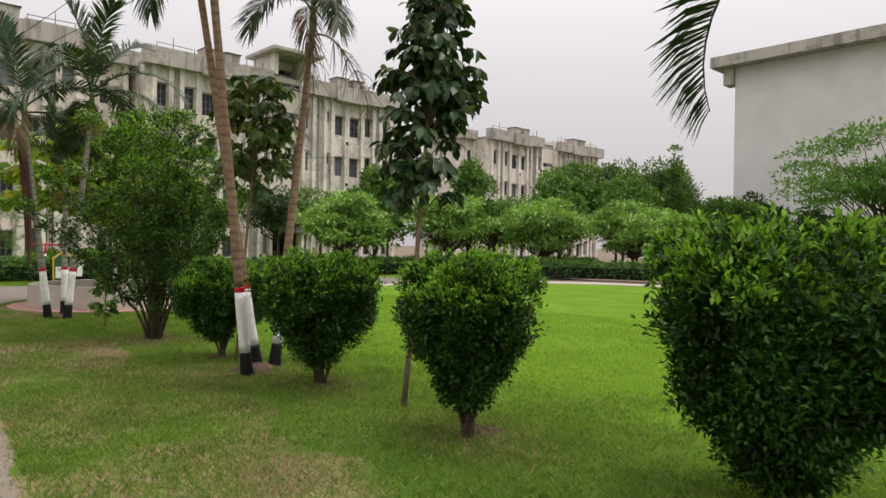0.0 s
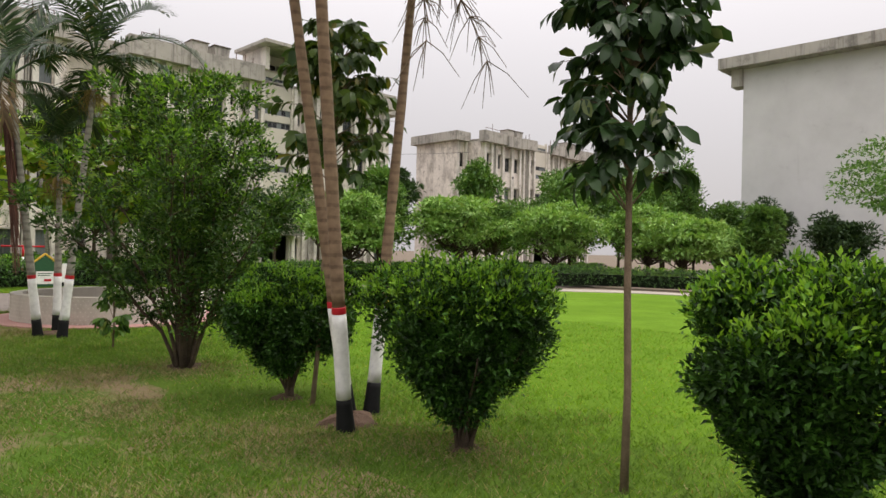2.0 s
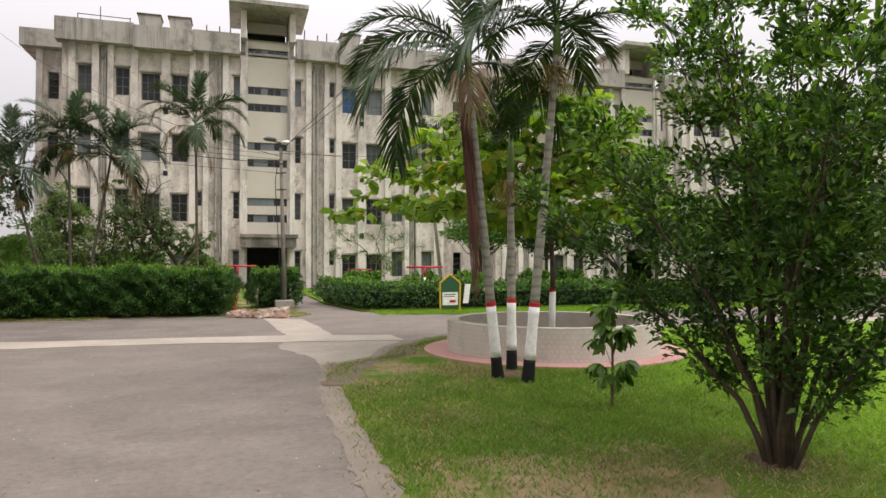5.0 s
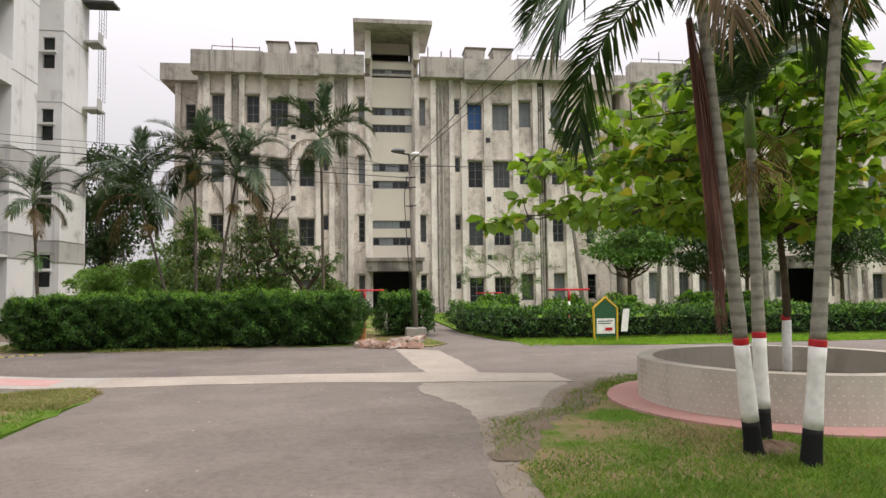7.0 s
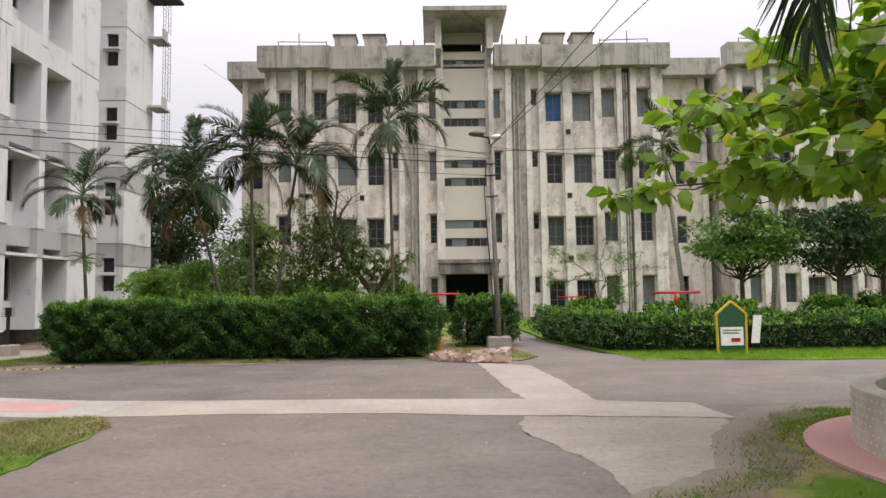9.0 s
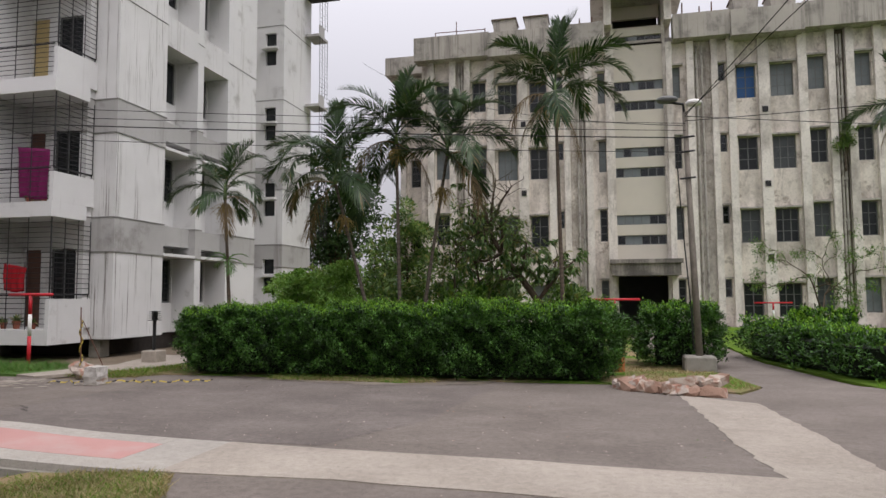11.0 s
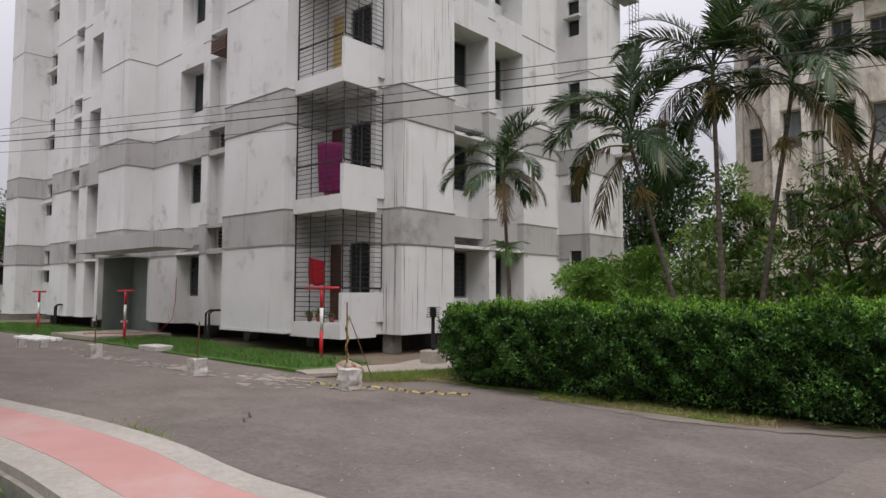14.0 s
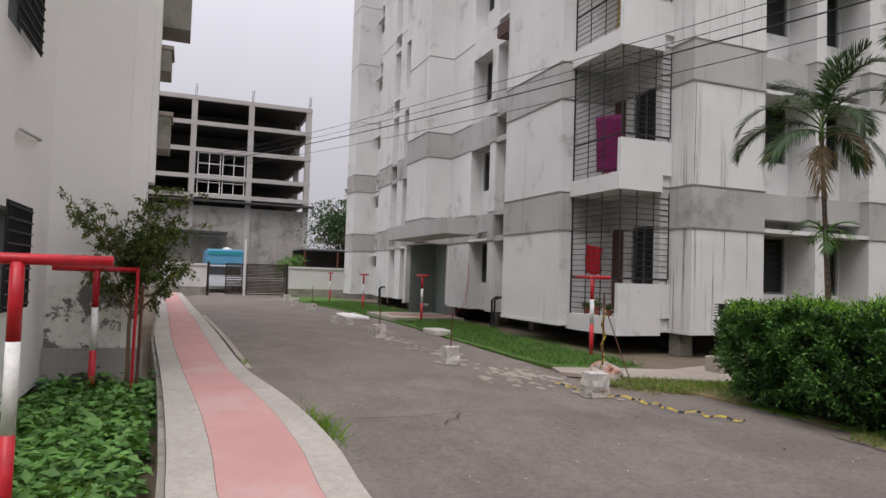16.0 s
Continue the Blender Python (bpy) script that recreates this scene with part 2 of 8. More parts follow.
M_RING = surface("buff rendered planter wall", (0.44, 0.405, 0.35), (0.54, 0.5, 0.44), 2.5, 60, 0.9, 0.4, 0.005, (0.37, 0.335, 0.28), 1.5, (0.52, 0.7))
M_DOTS = plain("pale render dots", (0.66, 0.63, 0.56), 0.9)
M_LAMPPOLE = surface("weathered brown pole", (0.12, 0.104, 0.085), (0.29, 0.26, 0.222), 5, 60, 0.9, 0.4)
M_GRASS_LONG = leafy("long grass blades", (0.045, 0.12, 0.02), (0.12, 0.26, 0.045), (0.2, 0.2, 0.08), 0.3, 0.6)
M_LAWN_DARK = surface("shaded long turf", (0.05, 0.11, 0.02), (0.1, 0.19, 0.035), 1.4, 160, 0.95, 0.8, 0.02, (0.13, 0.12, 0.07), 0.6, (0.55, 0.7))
M_CONC = paving("pale concrete", (0.29, 0.255, 0.213), (0.36, 0.32, 0.27), (0.395, 0.353, 0.3), 0.9, 0.7)
M_CONC_PALE = paving("dusty pale concrete", (0.245, 0.214, 0.178), (0.315, 0.278, 0.232), (0.35, 0.31, 0.262), 0.9, 0.8)
M_CONC_DARK = surface("mossy concrete", (0.16, 0.15, 0.125), (0.34, 0.32, 0.28), 1.5, 50, 0.9, 0.5, 0.006, (0.07, 0.075, 0.05), 1.2, (0.5, 0.7))
M_WALKEDGE = paving("grey walkway concrete", (0.32, 0.297, 0.262), (0.385, 0.36, 0.318), (0.42, 0.394, 0.35), 0.9, 0.6)
M_REDPATH = surface("red walkway paint", (0.385, 0.205, 0.185), (0.48, 0.275, 0.25), 1.0, 80, 0.8, 0.3, 0.003, (0.43, 0.335, 0.305), 0.8, (0.55, 0.75))
M_SOIL = surface("soil", (0.11, 0.085, 0.058), (0.2, 0.16, 0.115), 2.0, 70, 0.95, 0.6, 0.01)
M_LAWN = surface("lawn turf", (0.08, 0.165, 0.012), (0.134, 0.24, 0.02), 0.8, 110, 1.0, 0.6, 0.02, (0.135, 0.25, 0.022), 0.4, (0.5, 0.7), spec=0.05)
M_VERGE = surface("verge turf", (0.065, 0.135, 0.016), (0.12, 0.21, 0.028), 1.4, 90, 1.0, 0.8, 0.02, (0.27, 0.205, 0.12), 0.7, (0.45, 0.56), spec=0.05)
M_GRASS = leafy("grass blades", (0.125, 0.27, 0.02), (0.25, 0.435, 0.045), (0.36, 0.36, 0.1), 0.6, 0.7)


def worn_margin(m, x0, x1, colour):
    """The turf thins out in an uneven margin between two lines of the plan."""
    n, l = m.node_tree.nodes, m.node_tree.links
    b = [k for k in n if k.type == "BSDF_PRINCIPLED"][0]
    col = b.inputs["Base Color"].links[0].from_socket
    v = coords(n, l)
    sep = n.new("ShaderNodeSeparateXYZ")
    l.new(v, sep.inputs[0])
    wob = n.new("ShaderNodeMath")
    wob.operation = "MULTIPLY_ADD"
    l.new(noise_tex(n, l, v, 0.9, 8, 0.72), wob.inputs[0])
    wob.inputs[1].default_value = -3.4
    l.new(sep.outputs[0], wob.inputs[2])
    fac = n.new("ShaderNodeMapRange")
    l.new(wob.outputs[0], fac.inputs[0])
    for k, val in ((1, x0 - 1.7), (2, x1 - 1.7), (3, 1.0), (4, 0.0)):
        fac.inputs[k].default_value = val
    l.new(mixed(n, l, fac.outputs[0], col, colour), b.inputs["Base Color"])


worn_margin(M_LAWN, 4.3, 6.5, (0.1, 0.17, 0.024))
M_GRASS_DULL = leafy("verge blades", (0.09, 0.182, 0.022), (0.2, 0.33, 0.046), (0.36, 0.3, 0.13), 0.5, 0.7)
# Strong clump darkening puts the shade inside bush and hedge into the colour.
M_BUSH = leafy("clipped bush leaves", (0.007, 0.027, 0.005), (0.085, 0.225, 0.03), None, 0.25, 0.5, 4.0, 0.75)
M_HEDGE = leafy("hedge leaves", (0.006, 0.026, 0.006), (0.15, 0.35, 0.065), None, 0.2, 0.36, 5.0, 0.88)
# Near-black colour for the shade deep between hedge leaves.
M_HEDGE_SHADE = surface("hedge inner shade", (0.004, 0.006, 0.003), (0.012, 0.02, 0.007), 8, 60, 1.0, 0.8, 0.03)
M_TREE = leafy("shrub tree leaves", (0.026, 0.08, 0.012), (0.18, 0.34, 0.06), (0.3, 0.38, 0.08), 0.3, 0.45)
M_SHRUB = leafy("dense shrub leaves", (0.014, 0.05, 0.008), (0.12, 0.25, 0.042), (0.2, 0.3, 0.06), 0.25, 0.45, 2.2, 0.65)
M_FEATHER = leafy("feathery olive leaves", (0.03, 0.058, 0.014), (0.155, 0.215, 0.055), (0.26, 0.22, 0.08), 0.35, 0.5)
M_DARKLEAF = leafy("dark drooping leaves", (0.018, 0.045, 0.014), (0.05, 0.105, 0.03), (0.12, 0.16, 0.04), 0.2, 0.35)
M_OLIVELEAF = leafy("olive drooping leaves", (0.035, 0.08, 0.018), (0.13, 0.2, 0.045), (0.26, 0.24, 0.06), 0.35, 0.4)
M_ALMOND = leafy("bright broad leaves", (0.095, 0.205, 0.022), (0.34, 0.53, 0.07), (0.42, 0.38, 0.06), 0.54, 0.4, 1.7, 0.35)
M_FAR = leafy("far leaves", (0.06, 0.15, 0.03), (0.21, 0.38, 0.09), (0.15, 0.22, 0.05), 0.25, 0.5)
M_FARLIGHT = leafy("far light leaves", (0.14, 0.3, 0.055), (0.34, 0.55, 0.15), (0.27, 0.38, 0.1), 0.3, 0.5)
M_FARMID = leafy("far deep green leaves", (0.035, 0.09, 0.022), (0.14, 0.25, 0.06), (0.22, 0.28, 0.07), 0.25, 0.5, 0.6)
M_FARDARK = leafy("far dark leaves", (0.022, 0.055, 0.018), (0.07, 0.13, 0.042), None, 0.2, 0.5)
M_FROND = leafy("palm leaflets", (0.013, 0.034, 0.013), (0.07, 0.13, 0.044), (0.2, 0.17, 0.065), 0.28, 0.36)
M_FROND_BROWN = leafy("dry palm leaflets", (0.1, 0.07, 0.035), (0.24, 0.17, 0.085), None, 0.2, 0.7)
M_STRINGS = leafy("dry palm flower strings", (0.1, 0.045, 0.035), (0.26, 0.115, 0.09), None, 0.1, 0.7)
M_GARDEN = leafy("garden shrub leaves", (0.05, 0.12, 0.035), (0.26, 0.38, 0.13), (0.45, 0.44, 0.22), 0.35, 0.42, 2.6, 0.65)
M_MANGO = leafy("drooping mango leaves", (0.04, 0.09, 0.026), (0.17, 0.28, 0.08), (0.32, 0.3, 0.13), 0.3, 0.35, 2.0, 0.5)
M_VINE = leafy("ground cover leaves", (0.065, 0.165, 0.035), (0.16, 0.33, 0.08), None, 0.25, 0.45)
# Brighter leaf colour that stands in for light falling on the tops.
M_LITLEAF = leafy("leaves with top light in colour", (0.1, 0.27, 0.02), (0.28, 0.5, 0.055), None, 0.4, 0.5, 4.0, 0.4)
M_TANBARK = surface("tan bark", (0.1, 0.07, 0.045), (0.24, 0.175, 0.115), 9, 90, 0.95, 0.8, 0.01)
M_BARK = surface("brown bark", (0.04, 0.028, 0.02), (0.12, 0.088, 0.06), 9, 90, 0.95, 0.8, 0.01)
M_WHITE = plain("white post paint", (0.78, 0.77, 0.74), 0.7, 0, 0.8, 14)
M_BLACK = plain("black post paint", (0.013, 0.013, 0.013), 0.7, spec=0.15)
M_RED = plain("red gloss paint", (0.5, 0.018, 0.028), 0.35, 0, 0.75, 9)
M_A = plaster("white plaster", (0.69, 0.69, 0.68), (0.6, 0.6, 0.59), (0.23, 0.21, 0.175), (0.575, 0.74), (0.56, 0.72))
M_A_RUN = streaked("rain-streaked white plaster", (0.69, 0.69, 0.68), (0.6, 0.6, 0.585), (0.11, 0.098, 0.078))
M_A_GREY = plaster("grey band plaster", (0.455, 0.45, 0.438), (0.38, 0.376, 0.36), (0.17, 0.155, 0.13), (0.55, 0.74), (0.53, 0.72))
def peeling(name, clean, tint, bare, stain, crisp=(0.56, 0.62), runs=(0.53, 0.68), spot=1.5, wet=0.8):
    """Old paint over plaster: crisp peeled spots, soft brown damp, thin dark runs."""
    m, n, l, b = nodes_of(name)
    v = coords(n, l)
    col = mixed(n, l, ramp(n, l, noise_tex(n, l, v, 0.5, 6), ((0.38, 0.0), (0.62, 1.0))), clean, tint)
    damp = noise_tex(n, l, coords(n, l, (1, 1, 0.55)), 0.75, 7, 0.68)
    col = mixed(n, l, ramp(n, l, damp, ((0.46, 0.0), (0.68, wet))), col, tuple(0.5 * (p + q) for p, q in zip(bare, stain)))
    col = mixed(n, l, ramp(n, l, noise_tex(n, l, v, spot, 9, 0.75), ((crisp[0], 0.0), (crisp[1], 0.85))), col, bare)
    run = mixed(n, l, 0.45, noise_tex(n, l, coords(n, l, (1.6, 1.6, 0.28)), 1.0, 8, 0.75), noise_tex(n, l, coords(n, l, (5, 5, 1.1)), 1.0, 8, 0.75))
    col = mixed(n, l, ramp(n, l, run, ((runs[0], 0.0), (runs[1], 0.8))), col, stain)
    fine = noise_tex(n, l, v, 9, 8, 0.75)
    col = mixed(n, l, 0.6, col, ramp(n, l, fine, ((0.32, 0.62), (0.5, 1.0), (0.7, 1.08))), "MULTIPLY")
    l.new(col, b.inputs["Base Color"])
    b.inputs["Roughness"].default_value = 0.9
    b.inputs["Specular IOR Level"].default_value = 0.2
    bumped(n, l, fine, b, 0.4, 0.01)
    return m


M_C = peeling("peeling cream plaster", (0.78, 0.715, 0.64), (0.69, 0.63, 0.565), (0.33, 0.285, 0.24), (0.13, 0.11, 0.093), (0.55, 0.64), (0.53, 0.69))
M_C_PALE = peeling("pale pilaster plaster", (0.77, 0.725, 0.66), (0.68, 0.64, 0.58), (0.4, 0.36, 0.31), (0.17, 0.15, 0.13), (0.57, 0.66), (0.55, 0.73))
M_C_MOULD = peeling("mould-stained plaster", (0.66, 0.61, 0.545), (0.52, 0.475, 0.42), (0.3, 0.265, 0.225), (0.12, 0.104, 0.088), (0.52, 0.62), (0.5, 0.66))
M_C_ROT = plaster("rust-brown stained plaster", (0.26, 0.2, 0.15), (0.16, 0.12, 0.09), (0.03, 0.025, 0.02), (0.45, 0.6), (0.42, 0.56))
M_PEEL = peeling("peeling plaster", (0.85, 0.83, 0.78), (0.76, 0.73, 0.68), (0.11, 0.1, 0.09), (0.5, 0.47, 0.43), (0.512, 0.53), (0.62, 0.75), 2.6, 0.2)
M_PLINTH = plaster("grey damp plinth", (0.42, 0.4, 0.37), (0.33, 0.315, 0.29), (0.12, 0.115, 0.1), (0.5, 0.66), (0.52, 0.7))
M_DIRT = surface("dusty road edge", (0.165, 0.14, 0.112), (0.245, 0.21, 0.172), 1.6, 70, 0.95, 0.5, 0.008, (0.16, 0.135, 0.1), 1.1, (0.52, 0.66))
M_C_TOWER = plaster("cream tower plaster", (0.62, 0.58, 0.49), (0.56, 0.525, 0.45), (0.3, 0.27, 0.22), (0.62, 0.85), (0.6, 0.85))
M_C_EAVE = plaster("weathered concrete parapet", (0.46, 0.43, 0.38), (0.36, 0.34, 0.3), (0.09, 0.085, 0.075), (0.52, 0.68), (0.5, 0.64))
M_PORCH = plaster("black-stained porch concrete", (0.36, 0.33, 0.29), (0.26, 0.24, 0.21), (0.05, 0.045, 0.038), (0.44, 0.6), (0.42, 0.6))
M_R = plaster("plain white wash", (0.66, 0.655, 0.64), (0.58, 0.575, 0.56), (0.42, 0.41, 0.38), (0.6, 0.85), (0.62, 0.85))
M_L = plaster("flaking white wash", (0.87, 0.85, 0.81), (0.82, 0.8, 0.76), (0.36, 0.34, 0.31), (0.68, 0.82), (0.72, 0.92))
M_GLASS = glassy("window glass", (0.36, 0.4, 0.41))
M_SHUTPANE = surface("grey painted panes", (0.1, 0.118, 0.122), (0.2, 0.225, 0.228), 1.2, 30, 0.45, 0.0, spec=0.4)
M_DULLGLASS = surface("dusty panes", (0.018, 0.022, 0.024), (0.075, 0.085, 0.088), 1.5, 30, 0.35, 0.0, spec=0.5)
M_BLUE = plain("blue shutter", (0.02, 0.09, 0.25), 0.5)
# Dark wall colour that stands in for the shade of unlit rooms.
M_ROOM = surface("room walls with indoor shade", (0.06, 0.06, 0.057), (0.1, 0.097, 0.094), 2, 30, 0.9, 0.0)
M_FRAME = plain("grey steel frame", (0.15, 0.155, 0.15), 0.5)
M_IRON = plain("black iron", (0.018, 0.018, 0.02), 0.5)
M_RUST = plain("rusty iron", (0.12, 0.05, 0.03), 0.8)
M_DOOR = plain("brown door", (0.1, 0.045, 0.03), 0.5)
# Near-black brown: carries the shade of gaps as well as dark dirt.
M_DARKBASE = surface("near-black brown, shade and dirt", (0.02, 0.018, 0.016), (0.06, 0.05, 0.045), 4, 40, 0.95, 0.4)
M_REDSTONE = surface("broken brickwork", (0.2, 0.12, 0.085), (0.36, 0.235, 0.175), 5, 60, 0.95, 0.7, 0.012, (0.42, 0.36, 0.3), 2.0, (0.52, 0.58))
M_STONE = surface("rubble concrete", (0.3, 0.25, 0.21), (0.52, 0.45, 0.39), 6, 60, 0.95, 0.6, 0.01, (0.36, 0.2, 0.145), 2.2, (0.54, 0.58))
M_BLOCK = surface("rough cast cement", (0.36, 0.34, 0.31), (0.62, 0.6, 0.56), 9, 60, 0.95, 0.8, 0.01, (0.3, 0.2, 0.15), 7, (0.56, 0.66))
M_YELLOW = plain("yellow paint", (0.55, 0.36, 0.03), 0.5)
M_CLOTH_RED = plain("red cloth", (0.42, 0.012, 0.02), 0.9, 0, 0.8, 6)
M_CLOTH_PURPLE = plain("magenta cloth", (0.2, 0.015, 0.1), 0.9, 0, 0.7, 6)
M_CABLE = plain("black cable", (0.012, 0.012, 0.012), 0.6)
M_FRAMEBLD = plaster("raw concrete frame", (0.46, 0.44, 0.42), (0.38, 0.36, 0.34), (0.26, 0.24, 0.22), (0.6, 0.85), (0.6, 0.85))
# Near-black grey: the shade under slabs and in open floors is in the colour.
M_SLABDARK = surface("slab with shade in colour", (0.04, 0.04, 0.04), (0.09, 0.088, 0.085), 1, 20, 0.95, 0.0)
M_LOWWALL = plaster("mouldy grey render", (0.4, 0.385, 0.35), (0.31, 0.3, 0.275), (0.1, 0.095, 0.085), (0.5, 0.68), (0.52, 0.7))
M_GATE = plain("dark gate paint", (0.035, 0.024, 0.02), 0.5)
M_TEAL = plain("teal vehicle paint", (0.03, 0.3, 0.36), 0.35)
M_SHED = plain("tin sheet", (0.3, 0.31, 0.32), 0.5, 0.3)
M_TAPE = plain("yellow warning tape", (0.42, 0.32, 0.05), 0.6)
M_BUSBLUE = plain("blue vehicle paint", (0.12, 0.36, 0.55), 0.3)
M_CANVAS = plain("white vehicle paint", (0.6, 0.63, 0.66), 0.35)


# ---- ground, roads and paths ----
def sheet(name, outline, z, material, label, category, thick=0.0, rough_edge=0.0, seed=1, step=0.5):
    """A level piece of ground with a ragged edge."""
    rng = random.Random(seed)
    pts = []
    for (x0, y0), (x1, y1) in zip(outline, outline[1:] + outline[:1]):
        d = math.hypot(x1 - x0, y1 - y0)
        k = max(1, int(d / step)) if rough_edge and d < 60 else 1
        for i in range(k):
            a = i / k
            j = rough_edge if i or rough_edge else 0
            pts.append((x0 + a * (x1 - x0) + rng.uniform(-j, j), y0 + a * (y1 - y0) + rng.uniform(-j, j)))
    bm = bmesh.new()
    top = bm.faces.new([bm.verts.new((x, y, z)) for x, y in pts])
    if thick:
        r = bmesh.ops.extrude_face_region(bm, geom=[top])
        bmesh.ops.translate(bm, verts=[e for e in r["geom"] if isinstance(e, bmesh.types.BMVert)], vec=(0, 0, -thick))
    bmesh.ops.triangulate(bm, faces=bm.faces[:])
    return setting(name, bm, material, label, category)


# one sheet to the horizon, sunk a little in the garden bed beside the walkway
bm = bmesh.new()
gx, gy = (-1500, -43, -42.8, -5.6, -5.2, 1500), (-1500, 19.3, 19.6, 21.4, 21.45, 1500)
grid = [[bm.verts.new((x, y, -0.26 if i in (2, 3) and j in (2, 3) else -0.05)) for i, x in enumerate(gx)] for j, y in enumerate(gy)]
for j in range(5):
    for i in range(5):
        bm.faces.new((grid[j][i], grid[j][i + 1], grid[j + 1][i + 1], grid[j + 1][i]))
setting("ground", bm, M_SOIL, "bare brown earth under grass and buildings", "ground")

ROAD = [(-3.6, -30), (1.1, -30), (1.1, 6), (1.35, 8.5), (1.27, 11), (1.36, 14), (1.5, 17), (1.7, 18.1), (2.6, 18.7), (3.1, 19.9), (4.6, 21.6), (7, 22.0), (15, 21.7),
        (40, 21.7), (90, 21.7), (90, 27), (40, 27), (14, 26.9), (7.5, 26.8), (5.3, 27.3), (3.9, 29), (3.3, 33), (3.3, 51.4), (0.9, 51.4), (0.9, 35), (1.9, 31.5), (2.4, 28.4), (1.9, 27.5),
        (0.2, 28.3), (-5.5, 28.35), (-8.6, 28.35), (-8.9, 28.0), (-9.4, 27.1), (-11.2, 27.4), (-14, 27.55), (-22, 27.9), (-30, 27.6), (-36, 27.2), (-43.2, 27.0), (-60, 27), (-60, 22.7), (-33, 21.6), (-12, 21.9), (-4.4, 21.55), (-3.4, 20.5), (-3.4, 19.2)]
sheet("road", ROAD, 0.0, M_ASPHALT, "worn grey-brown concrete road with pale patches", "road", 0.04, 0.035, 3)
sheet("pavement", [(-3.99, 21.68), (-2.4, 21.72), (-0.9, 21.68), (0.6, 21.4), (2.1, 21.2), (3.4, 21.0), (3.3, 22.0), (1.2, 22.55), (-0.8, 22.7), (-2.4, 22.78), (-3.99, 22.86)], 0.012, M_CONC, "pale concrete strip let into the road", "pavement", 0.04, 0.03, 4)
sheet("pavement_2", [(1.1, 21.3), (0.95, 20.6), (1.4, 19.2), (1.5, 18.1), (1.75, 18.1), (2.5, 18.8), (3.05, 20.2), (3.3, 21.0), (2.2, 21.15)], 0.005, M_CONC_PALE, "pale concrete patch beside the lawn", "pavement", 0.0, 0.035, 5, 0.12)
sheet("pavement_3", [(1.15, 23.6), (0.95, 27.3), (1.95, 26.6), (2.1, 24.5), (2.2, 22.35), (1.3, 22.4)], 0.005, M_CONC, "pale concrete patch beside the rubble", "pavement", 0.0, 0.03, 6, 0.12)
sheet("pavement_4", [(-11.5, 27.55), (-10.9, 27.35), (-10.2, 28.2), (-9.5, 29.6), (-9.6, 32), (-11.6, 32), (-10.9, 29.6)], 0.03, M_CONC, "pale concrete path to the apartment block", "pavement", 0.06, 0.03, 7)
# spilt cement: many small pale splashes
v, f = [], []
rng = random.Random(12)
for x, y, a, c, n in ((-10.8, 26.6, 0.5, 0.3, 110), (-13.6, 26.3, 0.7, 0.16, 150), (-12.4, 25.95, 0.2, 0.12, 30), (-16.7, 26.2, 0.7, 0.16, 60), (-19.5, 26.6, 0.8, 0.2, 40), (-9.0, 26.65, 0.2, 0.14, 25)):
    for k in range(2 * n):
        px, py, r, z, o = x + rng.gauss(0, a), y + rng.gauss(0, c), 0.008 + 0.07 * rng.random() ** 3, 0.0062 + 0.00001 * len(v) / 7, len(v)
        v += [(px + 1.8 * r * math.cos(t) * rng.uniform(0.6, 1.2), py + r * math.sin(t) * rng.uniform(0.6, 1.2), z) for t in [2 * math.pi * i / 7 for i in range(7)]]
        f.append(tuple(range(o, o + 7)))
ob = new("cement_spill", mesh_np("cement_spill", v, f, M_CONC))
tagged(ob, "splashes of pale spilt cement on the road", "spill", "", "stuff")
sheet("road_2", [(-8.3, 22.9), (-3.0, 22.95), (-2.35, 24.4), (-1.9, 27.7), (-5.5, 27.74), (-8.0, 27.6)], 0.003, M_ASPHALT_DARK, "darker worn stretch of road with a cracked edge", "road", 0.0, 0.05, 31)
for k, pts in enumerate(([(-8.32, 23.0), (-8.25, 23.9), (-8.36, 24.5), (-8.12, 25.6), (-8.1, 26.8), (-7.9, 27.5)], [(-8.3, 24.45), (-8.02, 24.3), (-7.98, 24.18), (-7.77, 24.05)])):
    bm = bmesh.new()
    rng = random.Random(k)
    line = []
    for a, c in zip(pts, pts[1:]):
        for i in range(8):
            line.append((a[0] + (c[0] - a[0]) * i / 8 + rng.uniform(-0.012, 0.012), a[1] + (c[1] - a[1]) * i / 8 + rng.uniform(-0.02, 0.02)))
    rows = [[bm.verts.new((x + s * rng.uniform(0.002, 0.007), y + s * 0.006, 0.0095)) for s in (-1, 1)] for x, y in line]
    for a, c in zip(rows, rows[1:]):
        bm.faces.new((a[0], a[1], c[1], c[0]))
    setting("road_crack" if not k else f"road_crack_{k + 1}", bm, M_DARKBASE, "dirt-filled crack in the road", "road")

VERGE = [(5.2, -20), (1.1, -20), (1.1, 6), (1.35, 8.5), (1.27, 11), (1.36, 14), (1.5, 17), (1.7, 18.1), (2.6, 18.7), (3.0, 19.9), (4.4, 21.4), (6.4, 21.6), (6.4, 19)] + [(5.1 + 0.3 * math.sin(2.1 * k) + 0.2 * math.sin(5.3 * k + 1), 17.5 - 0.55 * k) for k in range(34)]
sheet("ground_9", [(1.1, -20), (0.95, 6), (1.12, 8.5), (1.02, 11), (1.1, 14), (1.22, 16.6), (1.45, 18.3), (2.3, 18.95), (2.75, 20.1), (3.9, 21.7), (6.5, 21.95), (6.4, 21), (4.4, 20.5), (2.6, 17), (2.2, 8), (2.2, -20)], 0.006, M_DIRT, "dusty bare edge between road and grass", "ground", 0.0, 0.035, 38, 0.11)
